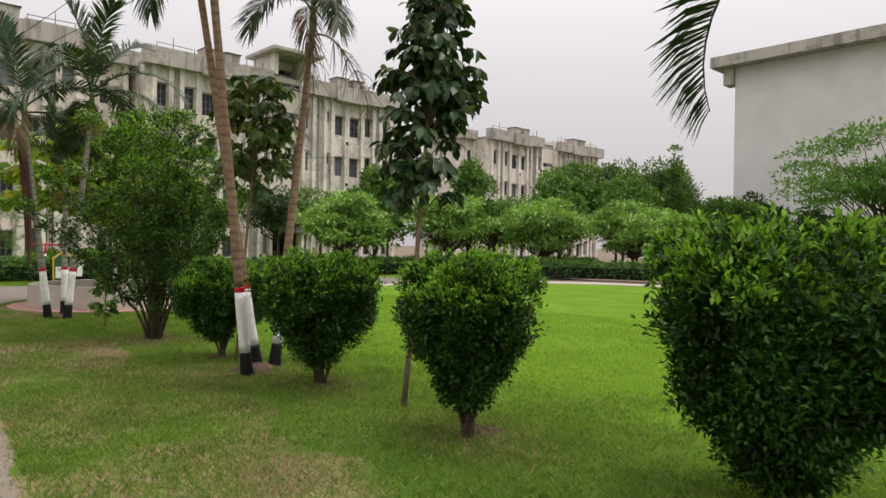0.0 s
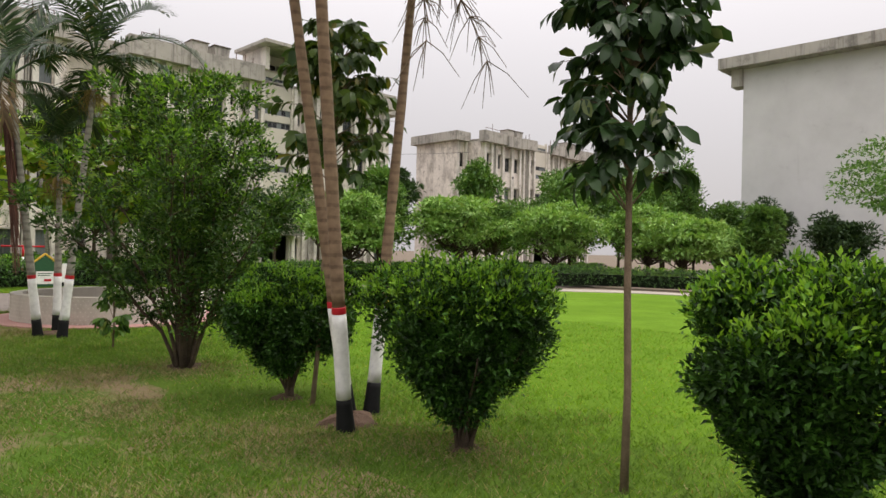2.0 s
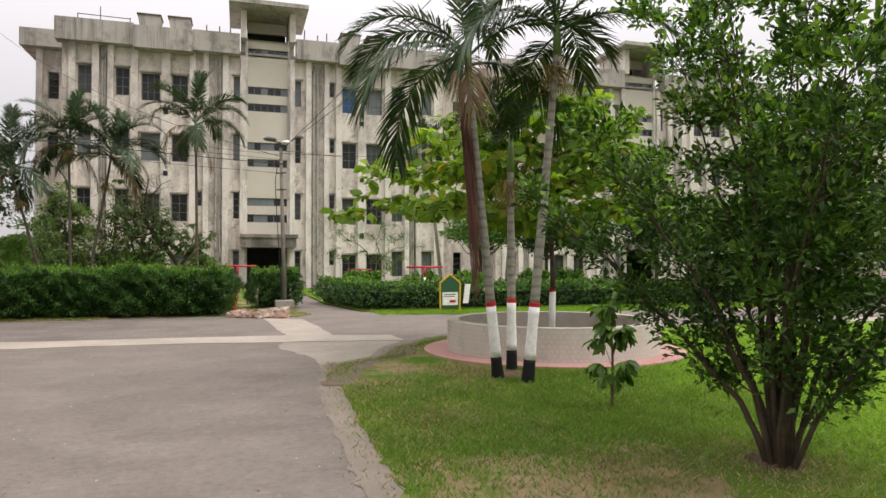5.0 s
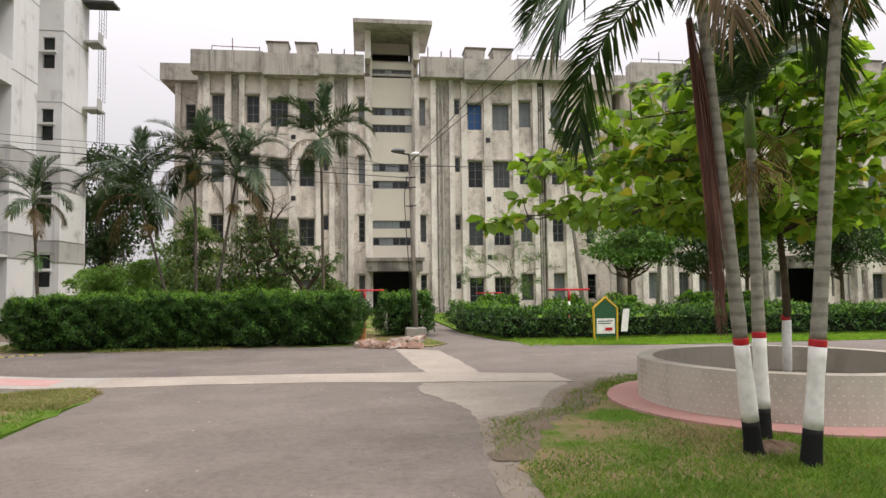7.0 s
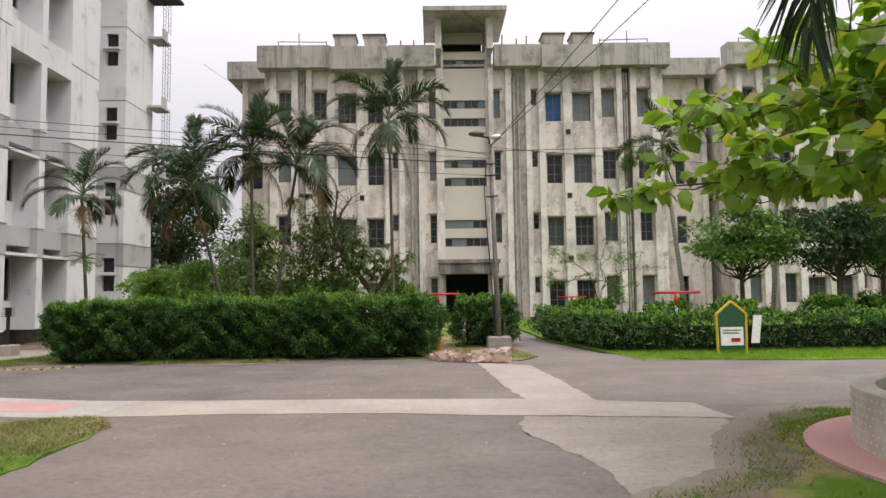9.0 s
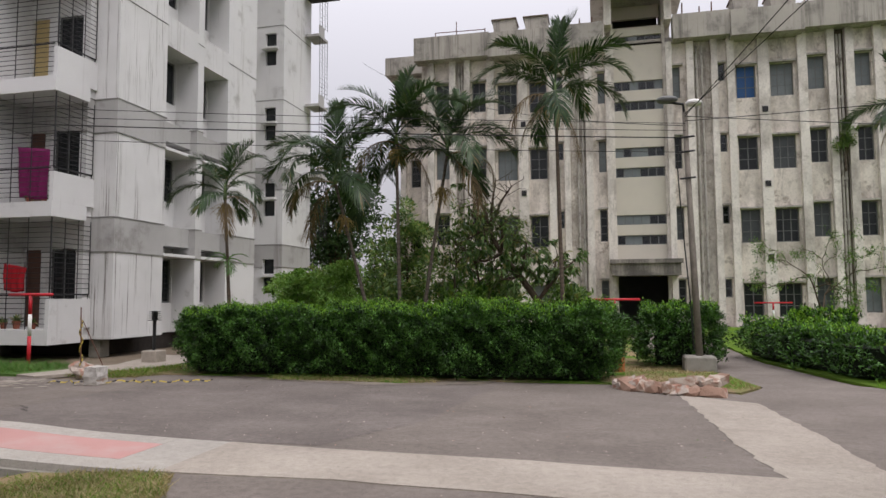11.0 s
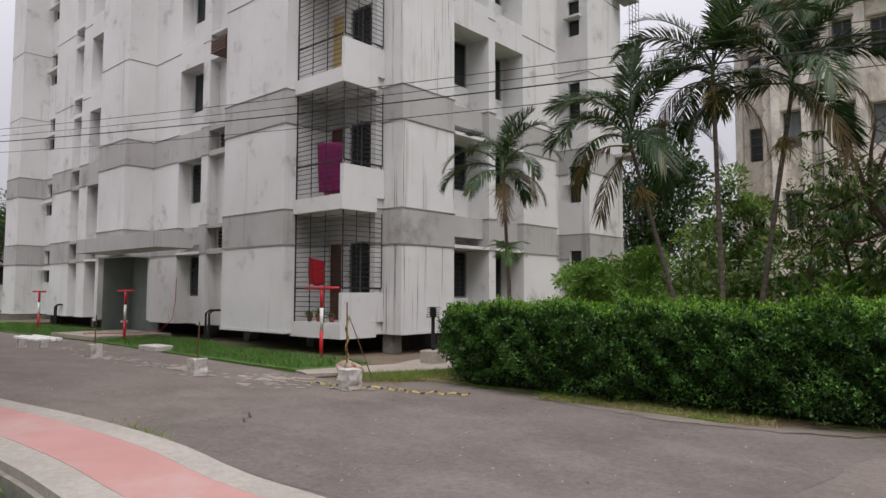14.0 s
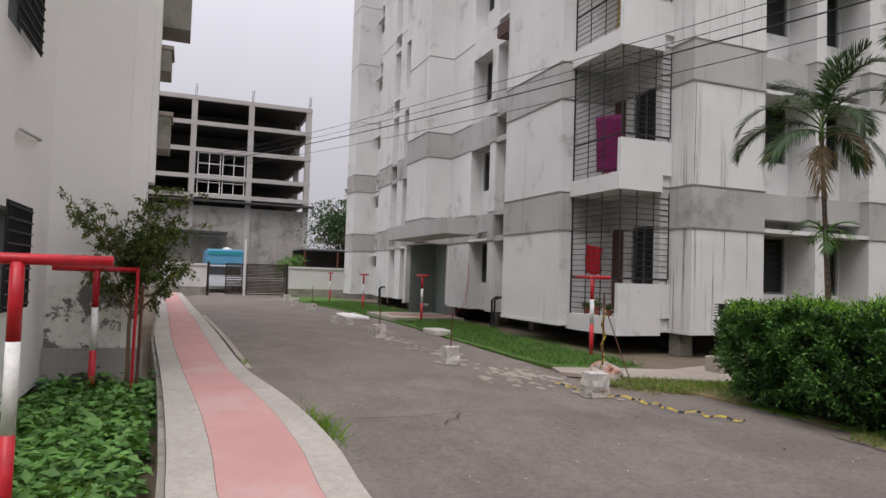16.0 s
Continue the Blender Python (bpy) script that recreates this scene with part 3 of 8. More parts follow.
sheet("ground_2", VERGE, 0.012, M_VERGE, "worn grass verge with bare patches", "ground", 0.06, 0.06, 8, 0.15)
BARE = [(1.3, 16.6), (1.5, 17.6), (1.75, 18.1), (2.6, 18.75), (3.0, 19.9), (3.9, 21.1), (4.5, 21.35), (4.6, 21.1), (3.7, 20.6), (3.3, 19.9), (3.1, 19.1), (2.7, 18.5), (2.2, 17.9), (1.85, 17.2), (1.6, 16.4)]
sheet("ground_11", BARE, 0.0165, M_SOIL, "bare trodden earth at the corner of the verge", "ground", 0.0, 0.09, 41, 0.12)
sheet("ground_3", [(3.3, -20)] + [(3.35 + 0.3 * math.sin(1.3 * k) + 0.2 * math.sin(3.7 * k), 0.8 * k) for k in range(20)] + [(3.6, 17), (5.4, 19), (6.4, 21.5), (12, 21.8), (22, 20.6), (24.5, 17.5), (26, 12), (27, 0), (27, -20)], 0.014, M_LAWN, "bright mown lawn", "ground", 0.05, 0.05, 9)
sheet("pavement_9", [(15, 21.5), (22.2, 20.2), (24.6, 17.2), (26.2, 11), (27.2, 0), (28.4, 0), (27.6, 11), (26.2, 18), (23.6, 21.6), (16, 22.3)], 0.03, M_CONC, "pale kerb path round the lawn", "pavement", 0.06)
sheet("ground_4", [(-9, -20), (-3.5, -20), (-3.45, 18.2), (-3.42, 20.4), (-3.55, 21.1), (-3.85, 21.58), (-4.6, 21.5), (-5.1, 21.4), (-5.5, 20.6), (-5.9, 19.5), (-9, 19.4)], 0.012, M_VERGE, "grass beside the road", "ground", 0.06, 0.07, 10, 0.3)
sheet("ground_5", [(4.2, 28.6), (5.4, 27.4), (7.5, 26.9), (14, 27), (60, 27.1), (60, 50), (3.4, 50), (3.4, 33)], 0.012, M_LAWN, "grass strip before the hedge", "ground", 0.05, 0.05, 11)
sheet("ground_6", [(-9.6, 28), (-8.7, 28.25), (-6.6, 28.25), (-5.9, 27.9), (-3.6, 27.8), (-2.8, 28.3), (0.0, 28.4), (0.3, 27.95), (1.9, 27.6), (2.35, 28.4), (1.8, 31.5), (0.9, 35), (0.9, 51), (-12.5, 51), (-12.5, 47), (-9.5, 32)], 0.02, M_VERGE, "garden earth with thin grass", "ground", 0.06, 0.05, 12)
sheet("ground_10", [(-6.5, 28.4), (-6.3, 27.85), (-5.3, 27.7), (-4.2, 27.5), (-3.2, 27.6), (-2.2, 27.95), (-1.9, 28.5)], 0.01, M_DIRT, "bare dusty patch at the foot of the hedge", "ground", 0.0, 0.06, 40, 0.15)
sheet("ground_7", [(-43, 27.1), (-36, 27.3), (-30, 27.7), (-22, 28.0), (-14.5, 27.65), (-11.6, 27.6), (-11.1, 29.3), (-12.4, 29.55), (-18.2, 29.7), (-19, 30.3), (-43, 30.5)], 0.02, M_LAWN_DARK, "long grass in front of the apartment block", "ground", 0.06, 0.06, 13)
sheet("ground_8", [(-42, 19.65), (-5.75, 19.65), (-5.65, 21.3), (-42, 21.3)], -0.25, M_SOIL, "dark garden soil beside the walkway", "ground")


# Raised walkway: long slabs with pale edges and a red middle, ramped down to the road
def walkway():
    w = thing("walkway", "raised concrete walkway with a red painted middle", "walkway", kind="structure")
    line = [(-4.0, 21.65, 22.86, 0.012), (-4.65, 21.6, 22.84, 0.03), (-5.5, 21.45, 22.67, 0.1), (-6.7, 21.42, 22.68, 0.165), (-8.5, 21.36, 22.6, 0.18), (-11, 21.25, 22.35, 0.18), (-16, 21.0, 22.22, 0.19), (-20, 20.9, 22.1, 0.2), (-26, 20.75, 21.9, 0.2), (-33, 20.5, 21.7, 0.2), (-41, 20.25, 21.45, 0.2)]

    def at(x):
        """South edge, north edge and height, eased between the given places."""
        for i, (a, c) in enumerate(zip(line, line[1:])):
            if c[0] <= x <= a[0]:
                b0, e = line[max(0, i - 1)], line[min(len(line) - 1, i + 2)]
                h, f = a[0] - c[0], (a[0] - x) / (a[0] - c[0])
                out = []
                for j in (1, 2, 3):
                    m0, m1 = h * (c[j] - b0[j]) / max(1e-6, b0[0] - c[0]), h * (e[j] - a[j]) / max(1e-6, a[0] - e[0])
                    out.append((2 * f ** 3 - 3 * f * f + 1) * a[j] + (f ** 3 - 2 * f * f + f) * m0 + (3 * f * f - 2 * f ** 3) * c[j] + (f ** 3 - f * f) * m1)
                return out
        return line[-1][1:]

    def strip(name, mat, x0, x1, f0, f1, low, up, label=""):
        bm = bmesh.new()
        n = max(2, int((x0 - x1) / 0.3))
        rings = []
        for k in range(n + 1):
            xx = x0 + (x1 - x0) * k / n
            s, nn, z = at(xx)
            rings.append([bm.verts.new((xx, s + f * (nn - s), zz)) for f, zz in ((f0, low), (f0, z + up), (f1, z + up), (f1, low))])
        for p, q in zip(rings, rings[1:]):
            for j in range(4):
                bm.faces.new((p[j], p[(j + 1) % 4], q[(j + 1) % 4], q[j]))
        bm.faces.new(rings[0])
        bm.faces.new(rings[-1][::-1])
        part(name, bm, mat, w, label)

    cuts = [-4.6, -9.35, -13.4, -17.8, -22.5, -27.5, -33, -40.9]
    strip("edge_slab", M_WALKEDGE, -4.0, -4.596, 0.0, 1.0, -0.02, 0, "pale concrete ramp")
    for x0, x1 in zip(cuts, cuts[1:]):
        strip("edge_slab", M_WALKEDGE, x0, x1 + 0.008, 0.0, 0.247, -0.25, 0)
        strip("red_slab", M_REDPATH, x0, x1 + 0.008, 0.25, 0.77, -0.02, 0.001, "dull pink-red painted slab")
        strip("edge_slab", M_WALKEDGE, x0, x1 + 0.008, 0.773, 1.0, -0.02, 0)
    strip("kerb", M_CONC_DARK, -4.9, -40.9, -0.045, -0.003, -0.32, -0.07, "mossy concrete kerb along the garden")
    # Flat dark strip at road level stands in for the drain gap's shade.
    strip("drain_shade", M_DARKBASE, -12.6, -24, 1.004, 1.118, -0.02, -0.184, "dark strip painted for the shade in the drain beside the walkway")
    strip("drain_kerb", M_CONC, -11.9, -24, 1.12, 1.2, -0.02, -0.13, "low broken drain kerb")


walkway()


# ---- walls with openings ----
def frame_of(p0, p1):
    d = math.hypot(p1[0] - p0[0], p1[1] - p0[1])
    u = ((p1[0] - p0[0]) / d, (p1[1] - p0[1]) / d)
    return d, u, (-u[1], u[0])


def wall(bm, p0, p1, z0, z1, holes=(), thick=0.25, ends=(0, 0)):
    """A wall from p0 to p1 with its outside on the right hand; holes as (l0, l1, z0, z1)."""
    d, u, w = frame_of(p0, p1)
    cuts = sorted({-ends[0], d + ends[1], *(max(0, h[0]) for h in holes), *(min(d, h[1]) for h in holes)})
    for a, b in zip(cuts, cuts[1:]):
        if b - a < 1e-4:
            continue
        mid, z = 0.5 * (a + b), z0
        for h in sorted((h for h in holes if h[0] <= mid <= h[1]), key=lambda h: h[2]):
            if h[2] > z + 1e-4:
                obox(bm, p0, u, w, a, b, 0, thick, z, h[2])
            z = max(z, h[3])
        if z1 > z + 1e-4:
            obox(bm, p0, u, w, a, b, 0, thick, z, z1)


def ring_frame(bm, o, u, w, l0, l1, z0, z1, t, d0, d1):
    """A rectangular frame in one piece."""
    rings = []
    for a, b, c, e, d in ((l0, l1, z0, z1, d0), (l0 + t, l1 - t, z0 + t, z1 - t, d0), (l0 + t, l1 - t, z0 + t, z1 - t, d1), (l0, l1, z0, z1, d1)):
        rings.append([bm.verts.new((o[0] + x * u[0] + d * w[0], o[1] + x * u[1] + d * w[1], z)) for x, z in ((a, c), (b, c), (b, e), (a, e))])
    for p, q in zip(rings, rings[1:] + rings[:1]):
        for k in range(4):
            bm.faces.new((p[k], p[(k + 1) % 4], q[(k + 1) % 4], q[k]))


def window(parent, p0, p1, l0, l1, z0, z1, depth=0.14, across=2, up=1, pane=None, bars=0, label="", frame_mat=None):
    """A steel window in a hole: frame, mullions, transoms and panes, iron bars before it."""
    d, u, w = frame_of(p0, p1)
    t, mat = 0.05, frame_mat or M_FRAME
    bm = bmesh.new()
    ring_frame(bm, p0, u, w, l0, l1, z0, z1, t, depth, depth + 0.06)
    ob = part("window", bm, mat, parent, label)

    def piece(name, a, b, c, e, z2, z3, material):
        bm = bmesh.new()
        obox(bm, p0, u, w, a, b, c, e, z2, z3)
        return part(name, bm, material, ob)
    for k in range(1, across):
        x = l0 + (l1 - l0) * k / across
        piece("mullion", x - 0.022, x + 0.022, depth + 0.004, depth + 0.056, z0 + t, z1 - t, mat)
    for k in range(1, up + 1):
        z = z0 + (z1 - z0) * k / (up + 1)
        piece("transom", l0 + t, l1 - t, depth + 0.008, depth + 0.052, z - 0.016, z + 0.016, mat)
    for k in range(across):
        a, b = l0 + (l1 - l0) * k / across, l0 + (l1 - l0) * (k + 1) / across
        g = piece("pane", a + (0.02 if k == 0 else 0.002), b - (0.02 if k == across - 1 else 0.002), depth + 0.026, depth + 0.034, z0 + 0.02, z1 - 0.02, pane or M_GLASS)
        g.visible_shadow = False
    for k in range(1, bars):
        z = z0 + (z1 - z0) * k / bars
        piece("grille_bar", l0, l1, depth - 0.05, depth - 0.035, z - 0.006, z + 0.006, M_IRON)
    for k in range(1, 4 if bars else 1):
        x = l0 + (l1 - l0) * k / 4
        piece("grille_bar", x - 0.006, x + 0.006, depth - 0.056, depth - 0.05, z0, z1, M_IRON)
    return ob


def boxes_of(name, material, parent, boxes, label=""):
    """Each box a part of its own."""
    for b6 in boxes:
        bm = bmesh.new()
        box(bm, *b6)
        part(name, bm, material, parent, label)


# ---- the stained four-storey block ----
TOPS, TALL = (2.3, 5.95, 9.57, 13.2), 1.65
COLUMNS = ((1.69, 2.06, 1), (3.88, 4.21, 0), (4.72, 5.63, 2), (6.3, 7.35, 3), (8.0, 8.76, 2), (10.04, 10.78, 2))
PILASTERS = ((1.36, 1.66), (2.36, 2.7), (3.52, 3.82), (4.27, 4.62), (5.7, 6.2), (7.5, 7.9), (8.83, 9.15), (9.62, 9.98), (10.85, 11.2))


def academic_block(name, cx, y, label, left_wing, right_wing, seed, head=True):
    """Facade towards -y round a stair tower at cx."""
    rng = random.Random(seed)
    b = thing(name, label, "building", at=(cx, y, 0))
    half, roof = 11.6, 14.55
    for side in (-1, 1):
        holes, wins = [], []
        for a0, a1, kind in COLUMNS:
            for k, top in enumerate(TOPS):
                low = top - (0.9 if kind == 0 else TALL)
                drop = 0.22 if 4.5 < a0 < 7.6 else 0
                l0, l1 = (a0 - 1.36, a1 - 1.36) if side > 0 else (half - a1, half - a0)
                holes.append((l0, l1, low - drop, top - drop))
                wins.append((l0, l1, low - drop, top - drop, kind, k, a0))
        p0, p1 = ((1.36, 0), (half, 0)) if side > 0 else ((-half, 0), (-1.36, 0))
        bm = bmesh.new()
        wall(bm, p0, p1, -0.05, roof, holes, 0.28)
        part("wall", bm, M_C, b)
        for l0, l1, z0, z1, kind, k, a0 in wins:
            if kind:
                pane = None
                lab = ""
                if side > 0 and k == 3 and abs(a0 - 4.72) < 0.1 and seed == 1:
                    pane, lab = M_BLUE, "window with blue shutters"
                else:
                    pane = (M_SHUTPANE, M_DULLGLASS, M_SHUTPANE, M_DARKPANE, M_DARKPANE)[rng.randrange(5)]
                window(b, p0, p1, l0, l1, z0, z1, 0.15, kind, 2 if kind > 1 else 3, pane, 0, lab)
            else:
                window(b, p0, p1, l0, l1, z0, z1, 0.15, 1, 1, None)
            # lintel shade over the window
            bm = bmesh.new()
            d, u, w = frame_of(p0, p1)
            obox(bm, p0, u, w, l0 - 0.12, l1 + 0.12, -0.2 if kind else -0.1, 0.02, z1 + 0.02, z1 + 0.1)
            part("window_hood", bm, M_C_EAVE, b)
        for a0, a1 in PILASTERS:
            bm = bmesh.new()
            x0, x1 = (a0, a1) if side > 0 else (-a1, -a0)
            box(bm, x0, x1, -0.27, -0.001, -0.05, roof - 0.1)
            part("pilaster", bm, M_C_PALE, b)
        # blackened plaster in the pipe recesses
        for a0, a1 in ((2.71, 3.51), (9.16, 9.61)):
            bm = bmesh.new()
            box(bm, *((a0, a1) if side > 0 else (-a1, -a0)), -0.004, -0.0005, -0.04, roof - 0.12)
            part("stained_strip", bm, M_C_ROT if side > 0 and a0 > 9 and seed == 1 else M_C_MOULD, b, "mould-blackened plaster strip")
        # down pipes in the recesses
        for a0 in (2.85, 3.1, 9.3, 9.45):
            bm = bmesh.new()
            r = 0.055
            tube(bm, [(side * a0, -0.09, 0), (side * a0, -0.09, roof - 0.4)], r, 8)
            for z in range(1, 14, 2):
                tube(bm, [(side * a0, -0.09, z), (side * a0, -0.09, z + 0.12)], r + 0.02, 8)
            part("drain_pipe", bm, M_PIPE, b)
        # parapet with a bay that stands forward
        for a0, a1, f, z0, z1 in ((1.7, 4.4, -0.78, roof - 0.15, roof + 1.1), (4.4, 7.7, -1.0, roof - 0.32, roof + 0.98), (7.7, half + 0.25, -0.78, roof - 0.15, roof + 1.14)):
            bm = bmesh.new()
            x0, x1 = (a0, a1) if side > 0 else (-a1, -a0)
            box(bm, x0 + 0.002, x1 - 0.002, f, 0.1, z0, z1)
            part("parapet", bm, M_C_EAVE, b)
        for a0 in (4.55, 6.25):
            bm = bmesh.new()
            x0, x1 = (a0, a0 + 1.25) if side > 0 else (-a0 - 1.25, -a0)
            v = box(bm, x0 + 0.1, x1 - 0.1, -0.6, 0.6, roof + 0.99, roof + 1.75)
            for q in v[4:]:
                q.co.x += 0.1 if q.co.x > 0.5 * (x0 + x1) else -0.1
            tank = part("water_tank", bm, M_C_EAVE, b)
            bm = bmesh.new()
            box(bm, x0 - 0.05, x1 + 0.05, -0.68, 0.66, roof + 1.75, roof + 1.82)
            part("tank_lid", bm, M_C_ROT, tank, "dark concrete lid")
        for k in range(3):
            bm = bmesh.new()
            x = side * (2.3 + 0.7 * k + rng.uniform(-0.1, 0.1))
            tube(bm, [(x, 0.2, roof + 0.2), (x + 0.05, 0.2, roof + 1.75 + 0.3 * rng.random())], 0.035, 6)
            part("roof_stub", bm, M_RUST, b)
        for pts in [[(side * 8, 0.0, roof + 1.6), (side * 10.8, 0, roof + 1.65)]] + [[(side * x, 0, roof + 0.2), (side * x, 0, roof + 1.67 + (0.5 if x == 9.6 else 0))] for x in (8, 9.6, 10.8)]:
            bm = bmesh.new()
            tube(bm, pts, 0.025, 6)
            part("roof_rail", bm, M_RUST, b)
        for a0, zz in ((5.95, 10.5), (5.95, 6.8), (5.95, 3.2)):
            bm = bmesh.new()
            x = side * a0
            box(bm, x - 0.13, x + 0.13, -0.31, -0.271, zz, zz + 0.28)
            part("vent_hole", bm, M_IRON, b)
    # stair tower with slit windows
    slits = []
    for z in (12.66, 11.6, 9.15, 8.1, 5.64, 4.6):
        slits.append((0.0, 2.44, z - 0.5, z))
    slits.append((0.0, 2.44, 14.65, 15.08))
    q0, q1 = (-1.22, 0.1), (1.22, 0.1)
    bm = bmesh.new()
    wall(bm, q0, q1, 2.5, 15.5, slits, 0.25)
    part("wall", bm, M_C_TOWER, b)
    boxes_of("wall", M_C_PALE, b, [(1.22 if s > 0 else -1.36, 1.36 if s > 0 else -1.22, -0.02, 0.4, -0.05, 15.75) for s in (-1, 1)])
    for s0, s1, z0, z1 in slits:
        ob = window(b, q0, q1, s0, s1, z0, z1, 0.1, 6, 0, None)
        for k in range(6):
            if rng.random() < 0.5:
                bm = bmesh.new()
                x = -1.22 + 2.44 * k / 6
                box(bm, x + 0.02, x + 0.39, 0.19, 0.195, z0 + 0.02, z1 - 0.02)
                part("shut_pane", bm, M_SHUTPANE, ob)
    # tower head: flat roof on two piers, open loggia under it
    if head:
        bm = bmesh.new()
        box(bm, -2.35, 2.35, -1.9, 3.0, 17.2, 17.45)
        part("tower_roof", bm, M_C_EAVE, b)
        for s in (-1, 1):
            x0 = 1.25 if s > 0 else -1.7
            boxes_of("tower_pier", M_C_PALE, b, [(x0 + 0.04, x0 + 0.4, -0.75, 0.39, 15.45, 17.199), (x0 + 0.05, x0 + 0.4, 0.4, 2.9, 14.8, 17.198)])
        boxes_of("loggia_wall", M_C_TOWER, b, [(-1.24, 1.24, 1.4, 1.6, 15.3, 16.05), (-1.24, 1.24, 1.4, 1.6, 16.5, 17.197), (-1.21, 1.21, 0.36, 1.39, 15.2, 15.3)])
        # Added dark panel: stands in for the shade inside the loggia.
        boxes_of("loggia_shade", M_ROOM, b, [(-1.24, 1.24, 2.7, 2.8, 14.81, 17.196)])
    # porch over the doorway
    boxes_of("porch_slab", M_PORCH, b, [(-1.55, 1.7, -1.25, 0.09, 2.5, 3.1), (-1.64, 1.8, -1.37, 0.09, 3.1, 3.3)], "dark stained concrete porch slab")
    # rooms behind: floors, back wall, roof, coloured dark to stand for indoor shade
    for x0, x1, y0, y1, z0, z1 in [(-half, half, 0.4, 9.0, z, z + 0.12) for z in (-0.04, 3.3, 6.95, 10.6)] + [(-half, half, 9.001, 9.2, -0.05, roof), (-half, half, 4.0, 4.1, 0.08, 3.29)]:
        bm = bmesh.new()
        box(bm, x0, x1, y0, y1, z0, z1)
        part("shade_lining" if z1 - z0 > 1 else "inner_floor", bm, M_ROOM, b)
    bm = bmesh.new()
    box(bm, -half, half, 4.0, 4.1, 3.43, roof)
    part("shade_lining", bm, M_ROOM, b)
    bm = bmesh.new()
    box(bm, -half, half, 0.1, 9.0, roof - 0.005, roof + 0.25)
    part("roof", bm, M_C_EAVE, b)
    for s, length in ((-1, left_wing), (1, right_wing)):
        # end wall and a wing set back
        bm = bmesh.new()
        box(bm, half - 0.28 if s > 0 else -half, half if s > 0 else -half + 0.28, 0.28, 9, -0.05, roof)
        part("wall", bm, M_C, b)
        if not length:
            continue
        w0, w1 = (half + 0.001, half + length) if s > 0 else (-half - length, -half - 0.001)
        q0, q1 = (w0, 2.2), (w1, 2.2)
        centre = (w1 - w0) / 2
        wings = [centre] if length < 4 else [0.9, length - 0.9]
        holes = [(c - 0.3, c + 0.3, top - TALL, top) for c in wings for top in TOPS]
        bm = bmesh.new()
        wall(bm, q0, q1, -0.05, roof, holes, 0.28)
        part("wall", bm, M_C, b)
        boxes_of("wall", M_C, b, [(w0, w1, 8.68, 8.98, -0.05, roof), (w0, w0 + 0.28, 2.481, 8.679, -0.05, roof) if s < 0 else (w1 - 0.28, w1, 2.481, 8.679, -0.05, roof)])
        for h in holes:
            window(b, q0, q1, *h, 0.15, 1, 3)
        bm = bmesh.new()
        a0, a1 = (w0 + 0.26, w1 + 0.7) if s > 0 else (w0 - 0.7, w1 - 0.26)
        box(bm, a0, a1, 1.4, 9.3, roof - 0.05, roof + 1.0)
        part("parapet", bm, M_C_EAVE, b)
        boxes_of("pilaster", M_C_PALE, b, [(w0 + c - 0.16, w0 + c + 0.16, 1.95, 2.199, -0.05, roof - 0.06) for c in (0.25, length - 0.3)])
    return b


academic_block("academic_building", 2.0, 51.7, "four-storey cream academic block with black rain stains", 1.9, 3.4, 1)
academic_block("academic_building", 29.0, 51.7, "four-storey cream academic block beside a second stair tower", 0, 1.9, 2)
academic_block("academic_building", 70.2, 56.2, "pale four-storey academic block behind trees", 1.9, 0, 3, False)


